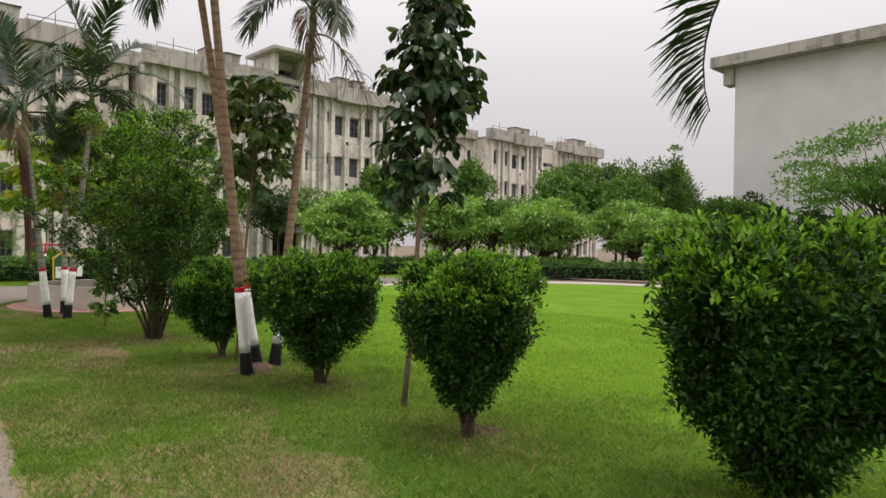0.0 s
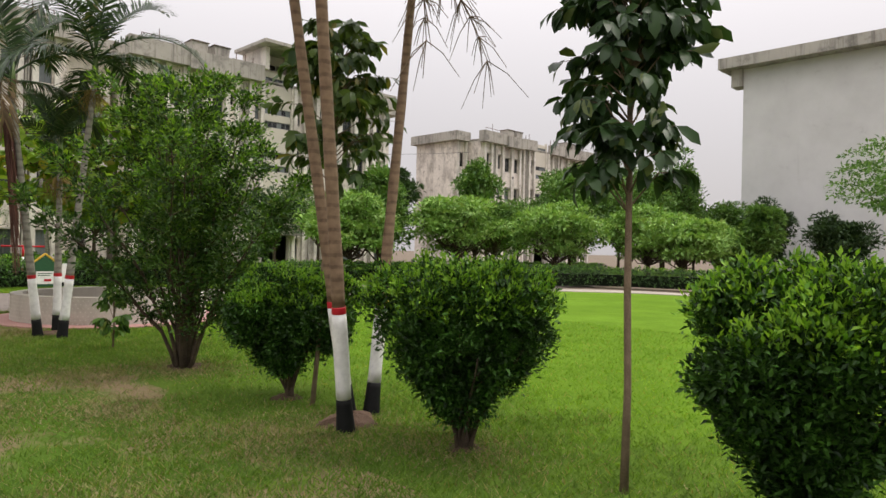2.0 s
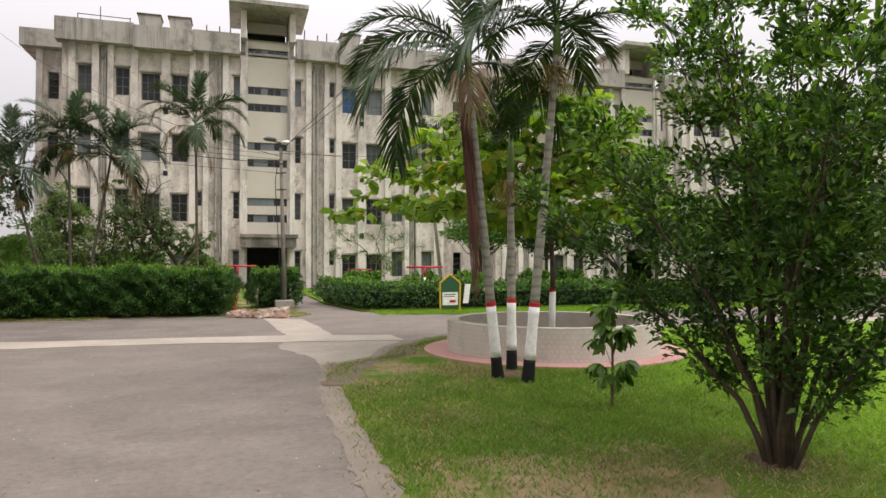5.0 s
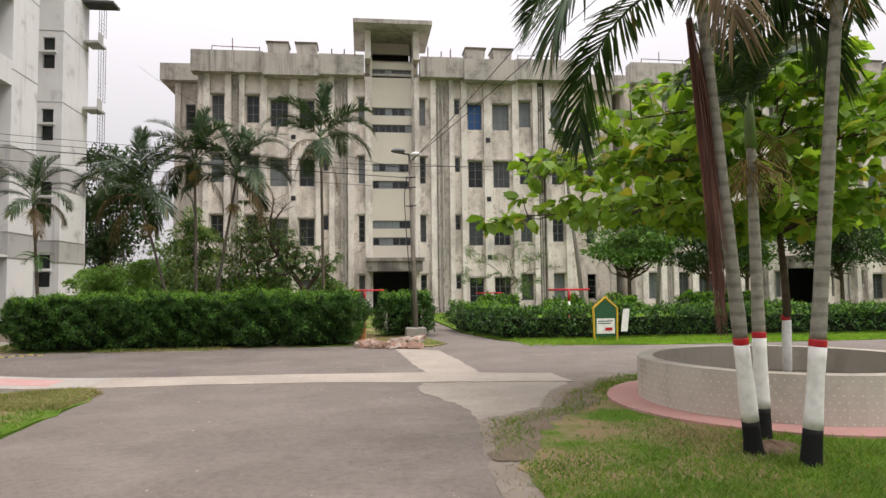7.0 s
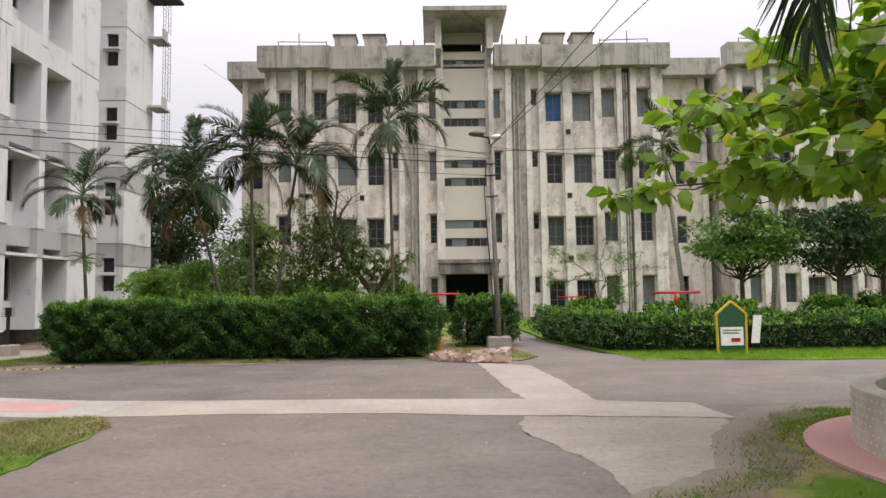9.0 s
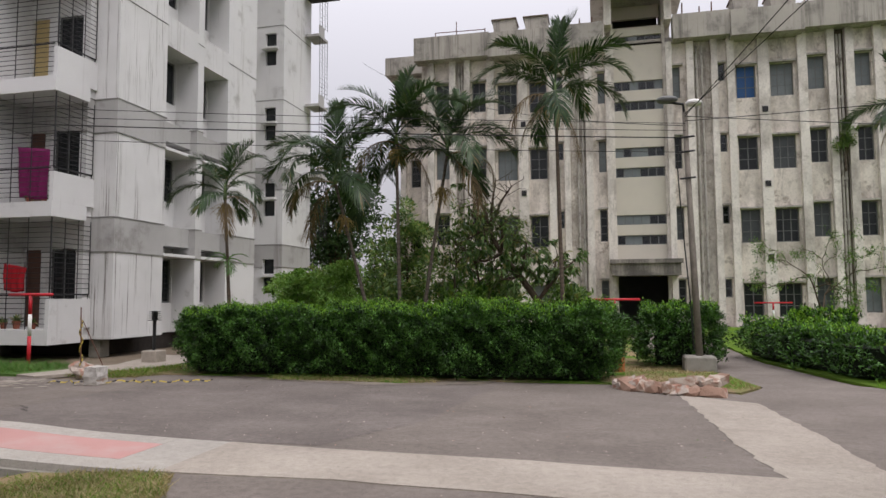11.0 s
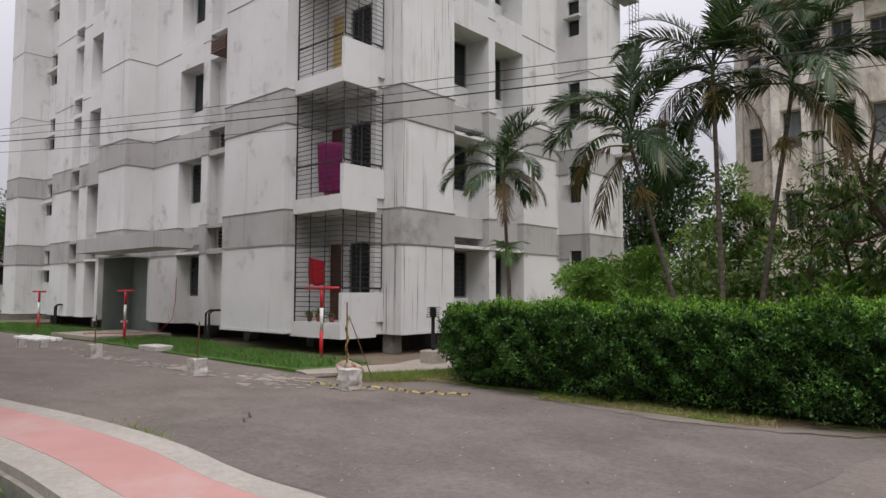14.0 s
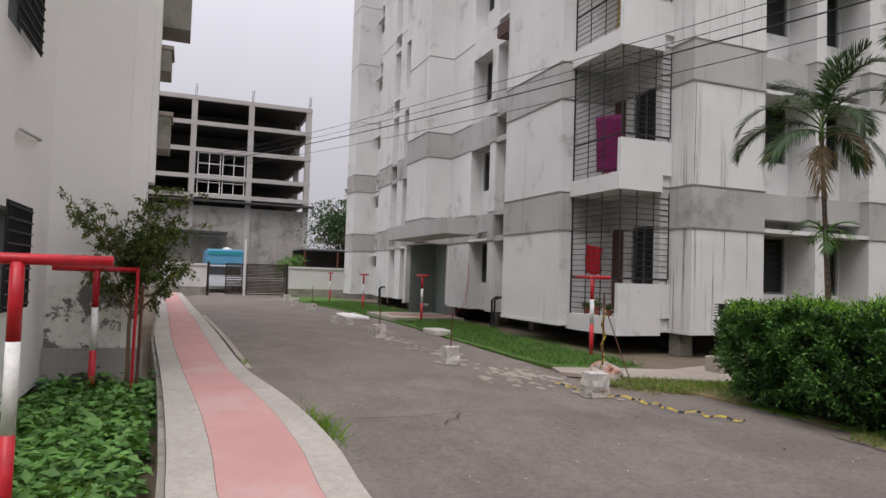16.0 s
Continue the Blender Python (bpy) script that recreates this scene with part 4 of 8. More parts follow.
# ---- the white apartment block ----
def apartment_building():
    b = thing("apartment_building", "white plastered apartment block with grey bands and caged balconies", "building")
    H, base, storey = 32.0, 0.5, 3.2
    floors = [base + storey * k for k in range(10)]
    T = 0.2
    # corners, counter-clockwise from the back
    line = [(-38.4, 44.3), (-38.4, 29.95), (-36.62, 29.95), (-36.62, 31.1), (-34.66, 31.1), (-34.66, 30.75), (-32.4, 30.75), (-32.4, 31.1), (-31.49, 31.1), (-31.49, 30.75), (-30.6, 30.75), (-30.6, 31.2),
            (-29.0, 31.2), (-29.0, 30.75), (-26.9, 30.75), (-26.9, 29.75), (-24.58, 29.75), (-24.58, 30.75), (-22.72, 30.75), (-22.72, 31.2), (-21.19, 31.2), (-21.19, 30.75), (-20.76, 30.75), (-20.76, 31.1)]
    line += [(-18.4, 31.1), (-18.4, 29.95), (-15.4, 29.95), (-15.4, 31.4), (-13.48, 31.4), (-13.48, 31.65), (-12.75, 31.65), (-12.75, 33.7), (-13.55, 33.7), (-13.55, 35.3), (-12.75, 35.3), (-12.75, 35.62), (-13.55, 35.62),
             (-13.55, 37.1), (-12.75, 37.1), (-12.75, 39.05), (-14.2, 39.05), (-14.2, 41.6), (-12.9, 41.6), (-12.9, 44.3)]

    def each_floor(l0, l1, z0, z1, n=10, first=0):
        return [(l0, l1, z + z0, z + z1) for z in floors[first:n]]

    front_win, side_win, side_win_2 = (0.05, 1.3), (0.25, 1.56), (0.2, 1.44)
    holes = {(-36.62, 31.1): each_floor(0.2, 1.7, 1.45, 2.0) + each_floor(0.2, 1.7, 2.35, 2.95),
             (-32.4, 31.1): each_floor(0.06, 0.85, 2.41, 3.08),
             (-30.6, 31.2): each_floor(0.05, 1.35, 0.87, 2.25),
             (-22.72, 31.2): each_floor(*front_win, 0.87, 2.25),
             (-20.76, 31.1): each_floor(0.06, 2.3, 2.41, 3.08),
             (-26.9, 29.75): [(0.25, 2.33, 0.0, 2.75)],
             (-24.58, 29.75): [(0.2, 0.98, 0.0, 2.75)],
             (-15.4, 31.4): [h for z in floors for h in ((0.06, 0.6, z + 0.27, z + 2.35), (0.9, 1.7, z + 0.95, z + 2.35))],
             (-13.55, 33.7): each_floor(*side_win, 0.87, 2.25),
             (-13.55, 35.62): each_floor(*side_win_2, 0.87, 2.25),
             (-14.2, 39.05): each_floor(1.75, 2.1, 0.8, 2.4),
             (-14.2, 41.6): each_floor(0.45, 0.95, 1.2, 1.85) + each_floor(0.45, 0.95, 2.0, 2.6)}
    runny = ((-13.48, 31.65), (-12.75, 31.65))
    n = len(line)
    for i, p0 in enumerate(line):
        p1, pp, pn = line[(i + 1) % n], line[i - 1], line[(i + 2) % n]

        def convex(a, c, e):
            return (c[0] - a[0]) * (e[1] - c[1]) - (c[1] - a[1]) * (e[0] - c[0]) > 0
        start, end = convex(pp, p0, p1), convex(p0, p1, pn)
        hs = holes.get(p0, [])
        d, u, w = frame_of(p0, p1)
        bm = bmesh.new()
        wall(bm, p0, p1, base, H, hs, T, (-T if start else T, 0))
        part("wall", bm, M_A_RUN if p0 in runny else M_A, b)

        def strip(z0, z1, proud, cut):
            q0, q1 = (p0[0] - proud * w[0], p0[1] - proud * w[1]), (p1[0] - proud * w[0], p1[1] - proud * w[1])
            wall(bm, q0, q1, z0, z1, cut, proud, (0, proud if end else -proud))
        # grey bands with a fine drip edge, thin lines on the upper floors
        for z0, z1 in ((2.77, 3.7), (6.0, 6.92)):
            hb = [h for h in hs if h[2] < z1 and h[3] > z0]
            bm = bmesh.new()
            strip(z0, z1, 0.011, hb)
            part("grey_band", bm, M_A_GREY, b)
            for z in (z0, z1):
                bm = bmesh.new()
                strip(z - 0.014, z + 0.014, 0.026, hb)
                part("drip_line", bm, M_A_LINE, b)
        for k in range(3, 7):
            z = floors[k] - 0.3
            bm = bmesh.new()
            strip(z - 0.01, z + 0.01, 0.014, [h for h in hs if h[2] < z and h[3] > z])
            part("drip_line", bm, M_A_LINE, b)
        bm = bmesh.new()
        strip(base - 0.05, base + 0.03, 0.022, [(0.25, 2.5, 0, 1)] if p0 in ((-26.9, 29.75), (-24.58, 29.75)) else [])
        part("base_lip", bm, M_A, b)

    def recess(p0, p1, depth, win, side):
        """Windows on the set-back wall, with slabs across the slot on every floor."""
        d, u, w = frame_of(p0, p1)
        q0, q1 = (p0[0] + depth * w[0], p0[1] + depth * w[1]), (p1[0] + depth * w[0], p1[1] + depth * w[1])
        for k, z in enumerate(floors[:6]):
            ob = window(b, q0, q1, *win, z + 0.87, z + 2.25, 0.06, 2, 0, M_DARKPANE, 9 if k < 2 else 0)
            bm = bmesh.new()
            low = z + 2.27
            if k == 0 or (k == 1 and side):
                obox(bm, p0, u, w, 0.0, d, -0.02, depth, low, low + 0.09)
                part("window_hood", bm, M_A, b)
                bm = bmesh.new()
                obox(bm, p0, u, w, 0.0, d, 0.22, depth, low + 0.34, z + storey)
            else:
                obox(bm, p0, u, w, 0.0, d, -0.011 if k == 1 else 0.0, depth, low, z + storey)
            part("spandrel", bm, M_A_GREY if k < 2 else M_A, b)

    recess((-22.72, 30.75), (-21.19, 30.75), 0.45, front_win, False)
    recess((-30.6, 30.75), (-29.0, 30.75), 0.45, (0.05, 1.35), False)
    recess((-12.75, 33.7), (-12.75, 35.3), 0.8, side_win, True)
    recess((-12.75, 35.62), (-12.75, 37.1), 0.8, side_win_2, True)
    # slots with dark vents between thin slabs
    for x0, x1 in ((-20.76, -18.4), (-32.4, -31.49)):
        for k, z in enumerate(floors[:6]):
            for z0, z1 in ((2.24, 2.41), (3.08, 3.2)):
                bm = bmesh.new()
                box(bm, x0, x1, 30.76, 31.1, z + z0, z + z1)
                part("vent_slab", bm, M_A_GREY if k < 2 else M_A, b)
            boxes_of("vent_louvre", M_IRON, b, [(x0 + 0.06, min(x1, x0 + 2.36) - 0.06, 31.16, 31.2, z + 2.44 + 0.12 * j, z + 2.52 + 0.12 * j) for j in range(5)])
    for p0, p1, l0, l1, rows in (((-36.62, 31.1), (-34.66, 31.1), 0.2, 1.7, ((1.45, 2.0), (2.35, 2.95))), ((-14.2, 41.6), (-12.9, 41.6), 0.45, 0.95, ((1.2, 1.85), (2.0, 2.6)))):
        d, u, w = frame_of(p0, p1)
        for z in floors[:6]:
            for z0, z1 in rows:
                # Added near-black panel stands in for the shade inside the vent.
                bm = bmesh.new()
                obox(bm, p0, u, w, l0, l1, 0.15, 0.18, z + z0, z + z1)
                part("vent_shade", bm, M_DARKPANE, b)
            bm = bmesh.new()
            obox(bm, p0, u, w, l0 - 0.1, l1 + 0.1, -0.22, -0.001, z + rows[0][1] + 0.02, z + rows[0][1] + 0.1)
            part("vent_slab", bm, M_A, b)
    for z in floors[:6]:
        window(b, (-14.2, 39.05), (-14.2, 41.6), 1.75, 2.1, z + 0.8, z + 2.4, 0.06, 1, 1, M_DARKPANE)
    # small louvred box on the corner bay's flank
    bm = bmesh.new()
    box(bm, -19.9, -19.1, 30.34, 31.09, 9.0, 9.47)
    louvre = part("louvre_box", bm, M_DOOR, b, "dark red louvred box on the wall")
    boxes_of("louvre", M_DOOR, louvre, [(-19.93, -19.07, 30.28, 30.339, 9.02 + 0.085 * k, 9.075 + 0.085 * k) for k in range(5)])
    # entrance
    bm = bmesh.new()
    box(bm, -25.6, -19.7, 28.6, 29.74, 2.83, 3.3)
    part("entrance_canopy", bm, M_A_GREY, b, "grey concrete entrance canopy")
    boxes_of("entrance_wall", M_ENTRY, b, [(-26.69, -24.4, 31.0, 31.05, 0.05, 3), (-26.695, -26.65, 29.96, 30.999, 0.05, 3)], "dim grey-green entrance wall")
    bm = bmesh.new()
    box(bm, -25.9, -22.6, 28.0, 30.6, -0.03, 0.13)
    part("entrance_step", bm, M_CONC, b)
    # rear balcony ends
    for z in floors[2:7]:
        bm = bmesh.new()
        box(bm, -12.86, -12.2, 43.6, 44.6, z - 0.05, z + 0.06)
        part("rear_slab", bm, M_A_GREY, b)
        bm = bmesh.new()
        box(bm, -12.26, -12.2, 43.7, 44.2, z + 0.06, z + 0.5)
        part("rear_parapet", bm, M_A_GREY, b)
    bm = bmesh.new()
    box(bm, -12.9, -11.5, 43.4, 44.3, 15.1, 15.22)
    part("sun_shade", bm, M_SLABDARK, b, "dark projecting sun shade")
    for z in floors[1:6]:
        # welded iron lattice from parapet to slab
        bm = bmesh.new()
        z0, z1 = z + 0.5, z + storey - 0.05
        for y in (43.72, 44.0, 44.3, 44.58):
            tube(bm, [(-12.22, y, z0), (-12.22, y, z1)], 0.012, 4)
        for k in range(15):
            tube(bm, [(-12.22, 43.7, z0 + (z1 - z0) * k / 14), (-12.22, 44.6, z0 + (z1 - z0) * k / 14)], 0.009, 4)
        part("rear_grille", bm, M_IRON, b, "dark iron lattice of the rear balcony")
    # balconies in the corner
    for k, z in enumerate(floors[:5]):
        window(b, (-15.4, 31.4), (-13.48, 31.4), 0.9, 1.7, z + 0.95, z + 2.35, 0.05, 2, 0, M_DARKPANE, 12, "", M_FRAME)
        bm = bmesh.new()
        obox(bm, (-15.4, 31.4), (1, 0), (0, 1), 0.07, 0.59, 0.06, 0.1, z + 0.28, z + 2.34)
        part("balcony_door", bm, M_YDOOR if k == 2 else M_DOOR, b, "pale yellow balcony door" if k == 2 else "dark brown balcony door")
        bm = bmesh.new()
        box(bm, -15.46, -13.4, 30.22, 31.39, z - 0.12, z + 0.26)
        part("balcony_slab", bm, M_A, b)
        bm = bmesh.new()
        box(bm, -13.53, -13.405, 30.26, 31.64, z + 0.262, z + 1.02)
        part("balcony_parapet", bm, M_A, b)
        bm = bmesh.new()
        tube(bm, [(-13.46, 30.3, z + 1.13), (-13.46, 31.6, z + 1.13)], 0.022, 6)
        rail = part("parapet_rail", bm, M_IRON, b, "dark iron rail on the parapet")
        for y in (30.32, 30.75, 31.2, 31.58):
            bm = bmesh.new()
            tube(bm, [(-13.46, y, z + 1.0), (-13.46, y, z + 1.12)], 0.012, 5)
            part("rail_post", bm, M_IRON, rail)
        bm = bmesh.new()
        top = z + storey - 0.13
        bars = []
        for j in range(1, 22):
            zz = z + 0.27 + (top - z - 0.27) * j / 22
            bars.append([(-15.37, 30.31, zz), (-13.55 if zz < z + 1.02 else -13.46, 30.31, zz)] + ([(-13.46, 31.63, zz)] if zz > z + 1.2 else []))
        posts = [[(x, 30.31, z + 0.26), (x, 30.31, top if x < -14 else z + 1.02)] for x in (-15.37, -14.75, -14.15, -13.55)]
        posts += [[(-13.46, y, z + 1.13), (-13.46, y, top)] for y in (30.31, 30.75, 31.2, 31.62)]
        tube(bm, [(-15.37, 30.3, z + 1.12), (-13.55, 30.3, z + 1.12)], 0.02, 6)
        cage = part("balcony_cage", bm, M_IRON, b, "black iron balcony cage")
        for pts in bars:
            bm = bmesh.new()
            tube(bm, pts, 0.0085, 5)
            part("cage_bar", bm, M_IRON, cage)
        for k2, pts in enumerate(posts):
            bm = bmesh.new()
            tube(bm, pts, 0.02 if k2 in (0, 4) else 0.012, 6)
            part("cage_post", bm, M_IRON, cage)
    # linings added behind the windows, dark to stand for unlit rooms
    for name, (x0, x1, y0, y1) in (("shade_lining", (-15.0, -14.95, 33.2, 39.0)), ("shade_lining", (-38.0, -16.0, 32.9, 32.95)), ("shade_lining", (-15.9, -13.0, 32.6, 32.65))):
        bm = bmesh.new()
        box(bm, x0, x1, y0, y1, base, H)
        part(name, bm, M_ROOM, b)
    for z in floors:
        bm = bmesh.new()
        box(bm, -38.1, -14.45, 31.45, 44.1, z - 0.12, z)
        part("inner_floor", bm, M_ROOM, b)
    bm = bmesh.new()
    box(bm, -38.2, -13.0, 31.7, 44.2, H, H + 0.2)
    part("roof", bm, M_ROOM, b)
    # dark wall added as the shade of the gap under the block, with stub columns
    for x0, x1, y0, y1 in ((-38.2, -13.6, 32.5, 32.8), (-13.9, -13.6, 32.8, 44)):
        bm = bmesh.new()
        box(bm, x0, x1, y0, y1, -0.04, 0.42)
        part("under_shade", bm, M_DARKBASE, b)
    for x in (-13.3, -16.5, -19.8, -22.3, -28.5, -32, -37):
        bm = bmesh.new()
        box(bm, x - 0.17, x + 0.17, 31.7, 32.05, -0.04, 0.42)
        part("stub_column", bm, M_CONC_DARK, b)
    bm = bmesh.new()
    box(bm, -38.2, -13.7, 31.5, 44.2, base - 0.09, base - 0.02)
    part("ground_slab", bm, M_SLABDARK, b)
    boxes_of("bay_slab", M_SLABDARK, b, [(x0, x1, 30.0, 31.49, base - 0.09, base - 0.02) for x0, x1 in ((-18.3, -15.5), (-38.3, -36.7))])
    # pipes rising out of the ground by the slot
    for x in (-20.3, -20.1, -33.0, -33.2):
        bm = bmesh.new()
        tube(bm, [(x, 30.55, 0), (x, 30.55, 0.85), (x + 0.12, 30.62, 0.95), (x + 0.15, 30.9, 0.95)], 0.035, 7)
        part("drain_pipe", bm, M_IRON, b)
    return b


apartment_building()


# ---- the plain white block beyond the lawn ----
def plain_block():
    b = thing("hall_building", "tall windowless whitewashed hall with a heavy grey roof edge", "building")
    bm = bmesh.new()
    box(bm, 51.5, 75, -30, 23.7, -0.05, 15.6)
    part("wall", bm, M_R, b)
    bm = bmesh.new()
    box(bm, 50.4, 76, -31, 25.2, 15.6, 16.4)
    part("roof_edge", bm, M_C_EAVE, b)
    bm = bmesh.new()
    box(bm, 51.2, 52.4, 23.701, 24.5, 14.3, 15.6)
    part("bracket", bm, M_C_EAVE, b)
    return b


plain_block()


# ---- the flaking house beside the walkway ----
def side_house():
    b = thing("side_house", "cream whitewashed house with flaking plaster and barred windows", "building")
    holes = [(1.6, 2.65, z, z + 1.02) for z in (1.09, 3.96, 6.83)]
    cut = [(4.1 - h[1] - 0.1, 4.1 - h[0] + 0.0, h[2], h[3]) for h in holes]
    for p0, p1, z0, hs in (((-11.7, 19.75), (-11.7, 20.95), -0.28, ()), ((-11.7, 20.95), (-24, 20.2), -0.28, ()), ((-7.6, 19.75), (-11.7, 19.75), -0.05, cut), ((-7.6, 12), (-7.6, 19.75), -0.05, ()), ((-24, 12), (-7.85, 12), -0.05, ())):
        bm = bmesh.new()
        wall(bm, p0, p1, z0, 13, hs, 0.25)
        part("wall", bm, M_L, b)
    bm = bmesh.new()
    box(bm, -24, -7.6, 12, 19.5, 13, 13.2)
    part("roof", bm, M_L, b)
    bm = bmesh.new()
    box(bm, -11.66, -11.6, 19.76, 21.0, -0.28, 0.4)
    part("plinth", bm, M_PLINTH, b)
    bm = bmesh.new()
    box(bm, -11.698, -11.69, 19.76, 20.94, 0.4, 1.25)
    part("peeling_patch", bm, M_PEEL, b, "peeling plaster low on the wall")
    for h in holes:
        ob = window(b, (-7.6, 19.75), (-11.7, 19.75), 4.1 - h[1] - 0.1, 4.1 - h[0], h[2], h[3], 0.12, 2, 1, M_SHUTPANE, 0)
        rods = [[(-10.1 + 1.15 * k / 12, 19.84, h[2] - 0.05), (-10.1 + 1.15 * k / 12, 19.84, h[3] + 0.05)] for k in range(13)]
        rods += [[(-10.12, 19.855, h[2] + (h[3] - h[2]) * k / 8), (-8.93, 19.855, h[2] + (h[3] - h[2]) * k / 8)] for k in range(9)]
        for rod in rods:
            bm = bmesh.new()
            tube(bm, rod, 0.011, 5)
            part("grille_bar", bm, M_IRON, ob)
    bm = bmesh.new()
    tube(bm, [(-10.62, 19.76, 3.03), (-10.6, 19.8, 3.03), (-9.5, 19.8, 2.95)], 0.018, 8)
    part("pipe", bm, M_BLOCK, b, "short pale pipe on the wall")
    for y1, z0, z1 in ((21.2, 3.3, 3.8), (21.17, 4.47, 4.8), (21.42, 5.14, 6.1)):
        bm = bmesh.new()
        box(bm, -12.7, -12.05, 20.96, y1, z0, z1)
        ledge = part("ledge_box", bm, M_CONC_DARK, b, "stained concrete sunshade box")
        bm = bmesh.new()
        box(bm, -12.72, -12.03, 20.96, y1 + 0.03, z1 + 0.001, z1 + 0.06)
        part("ledge_cap", bm, M_CONC, ledge, "pale concrete cap")
    boxes_of("corner_strip", M_L, b, [(-12.04, -11.72, 20.952, 21.03, 2.75, 12.9)])
    # Dark linings added so that the rooms look unlit.
    boxes_of("shade_lining", M_ROOM, b, [(-23.8, -7.9, 12.26, 12.3, 0, 12.9), (-23.8, -12, 18, 18.1, 0, 12.9)])


side_house()


# ---- boundary wall, gate, and what stands beyond ----
def boundary():
    for name, y0, y1 in (("wall_west", 12.0, 22.8), ("wall_west_2", 27.55, 44.0)):
        bm = bmesh.new()
        box(bm, -43.2, -42.95, y0, y1, 0.5, 1.75)
        box(bm, -43.28, -42.87, y0, y1, 1.75, 1.87)
        ob = setting(name, bm, M_R, "white boundary wall with a capped top", "wall")
        bm = bmesh.new()
        box(bm, -43.25, -42.9, y0, y1, -0.05, 0.5)
        part("wall_foot", bm, M_CONC_DARK, ob)
    g = thing("gate", "dark brown steel slatted double gate", "gate")
    for y0, y1 in ((23.85, 24.85), (25.05, 27.35)):
        bm = bmesh.new()
        ring_frame(bm, (-43.04, y0), (0, 1), (-1, 0), 0, y1 - y0, 0.08, 1.95, 0.06, 0, 0.06)
        leaf = part("gate_leaf", bm, M_GATE, g)
        boxes_of("gate_rail", M_GATE, leaf, [(-43.09, -43.05, y0 + 0.061, y1 - 0.061, 1.0, 1.06)])
        boxes_of("slat", M_GATE, leaf, [(-43.03, -43.0, y0 + 0.03, y1 - 0.03, 0.2 + 0.085 * k, 0.258 + 0.085 * k) for k in range(20) if k != 9 and k != 10])
    for y, r, top, mat in ((24.95, 0.05, 3.4, M_WHITE), (22.88, 0.07, 2.0, M_GATE), (27.45, 0.07, 2.0, M_GATE)):
        bm = bmesh.new()
        tube(bm, [(-43.05, y, 0), (-43.05, y, top)], r, 8)
        part("gate_post", bm, mat, g)
    # a bus standing outside
    v = thing("bus", "parked bus with a blue and white front", "bus")
    bm = bmesh.new()
    box(bm, -56.0, -48.0, 22.85, 25.3, 0.55, 1.85)
    bevelled(bm, 0.1, 2)
    part("body", bm, M_CANVAS, v)
    bm = bmesh.new()
    box(bm, -56.0, -48.02, 22.88, 25.27, 1.851, 2.9)
    bevelled(bm, 0.12, 2)
    part("upper_body", bm, M_BUSBLUE, v)
    boxes_of("stripe", M_TEAL, v, [(-48.02, -47.985, 23.0, 25.15, 2.5, 2.75)])
    boxes_of("windscreen", M_DULLGLASS, v, [(-47.998, -47.97, 23.05, 25.1, 1.2, 1.75)])
    boxes_of("bumper", M_CANVAS, v, [(-48.0, -47.85, 22.9, 25.25, 0.45, 0.7)])
    for y in (23.15, 25.0):
        bm = bmesh.new()
        tube(bm, [(-48.02, y, 0.9), (-47.96, y, 0.9)], 0.1, 12)
        part("headlight", bm, M_WHITE, v)
    bm = bmesh.new()
    bmesh.ops.create_uvsphere(bm, u_segments=12, v_segments=6, radius=0.3)
    bmesh.ops.scale(bm, verts=bm.verts[:], vec=(1.0, 1.0, 0.5))
    bmesh.ops.translate(bm, verts=bm.verts[:], vec=(-48.6, 24.2, 2.9))
    part("roof_vent", bm, M_WHITE, v)
    for x in (-49.5, -54.5):
        for y in (22.9, 25.0):
            bm = bmesh.new()
            tube(bm, [(x, y, 0.45), (x, y + 0.25, 0.45)], 0.45, 16)
            part("wheel", bm, M_BLACK, v)
    # unfinished concrete frame
    c = thing("unfinished_building", "unfinished grey concrete frame building with open floors", "building")
    X0, X1 = -58.0, -76.0
    ys = (11.0, 16.4, 21.8, 26.2, 30.9)
    zs = (6.2, 9.4, 11.7, 14.0, 16.0)
    lv = (7.6, 9.1, 11.26, 13.4, 15.4)
    for y in ys:
        for x in (X0, -64, -70, X1):
            bm = bmesh.new()
            box(bm, x - 0.22, x + 0.22, y - 0.22, y + 0.22, -0.05, 15.4)
            part("column", bm, M_FRAMEBLD, c)
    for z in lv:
        # Slab coloured near black for the shade of the deep floors.
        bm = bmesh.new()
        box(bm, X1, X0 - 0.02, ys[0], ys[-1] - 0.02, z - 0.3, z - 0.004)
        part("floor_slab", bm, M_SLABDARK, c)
        boxes_of("floor_beam", M_FRAMEBLD, c, [(X0 - 0.019, X0 + 0.25, ys[0], ys[-1] + 0.25, z - 0.34, z), (X1, X0 - 0.02, ys[-1] - 0.019, ys[-1] + 0.25, z - 0.34, z)])
    for y in ys:
        bm = bmesh.new()
        for k in range(4):
            tube(bm, [(X0 + 0.1 * (k % 2), y + 0.12 * (k // 2), 15.3), (X0 + 0.1 * (k % 2), y + 0.12 * (k // 2) + 0.02, 16.4)], 0.02, 5)
        part("rebar", bm, M_RUST, c)
    bm = bmesh.new()
    box(bm, X0 - 0.1, X0 + 0.1, ys[0], ys[-1], -0.05, 6.6)
    part("lower_wall", bm, M_LOWWALL, c, "mouldy grey rendered lower wall")
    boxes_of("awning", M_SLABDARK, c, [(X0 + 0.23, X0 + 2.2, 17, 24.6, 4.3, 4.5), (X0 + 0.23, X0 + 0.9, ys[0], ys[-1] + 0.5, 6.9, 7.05)])
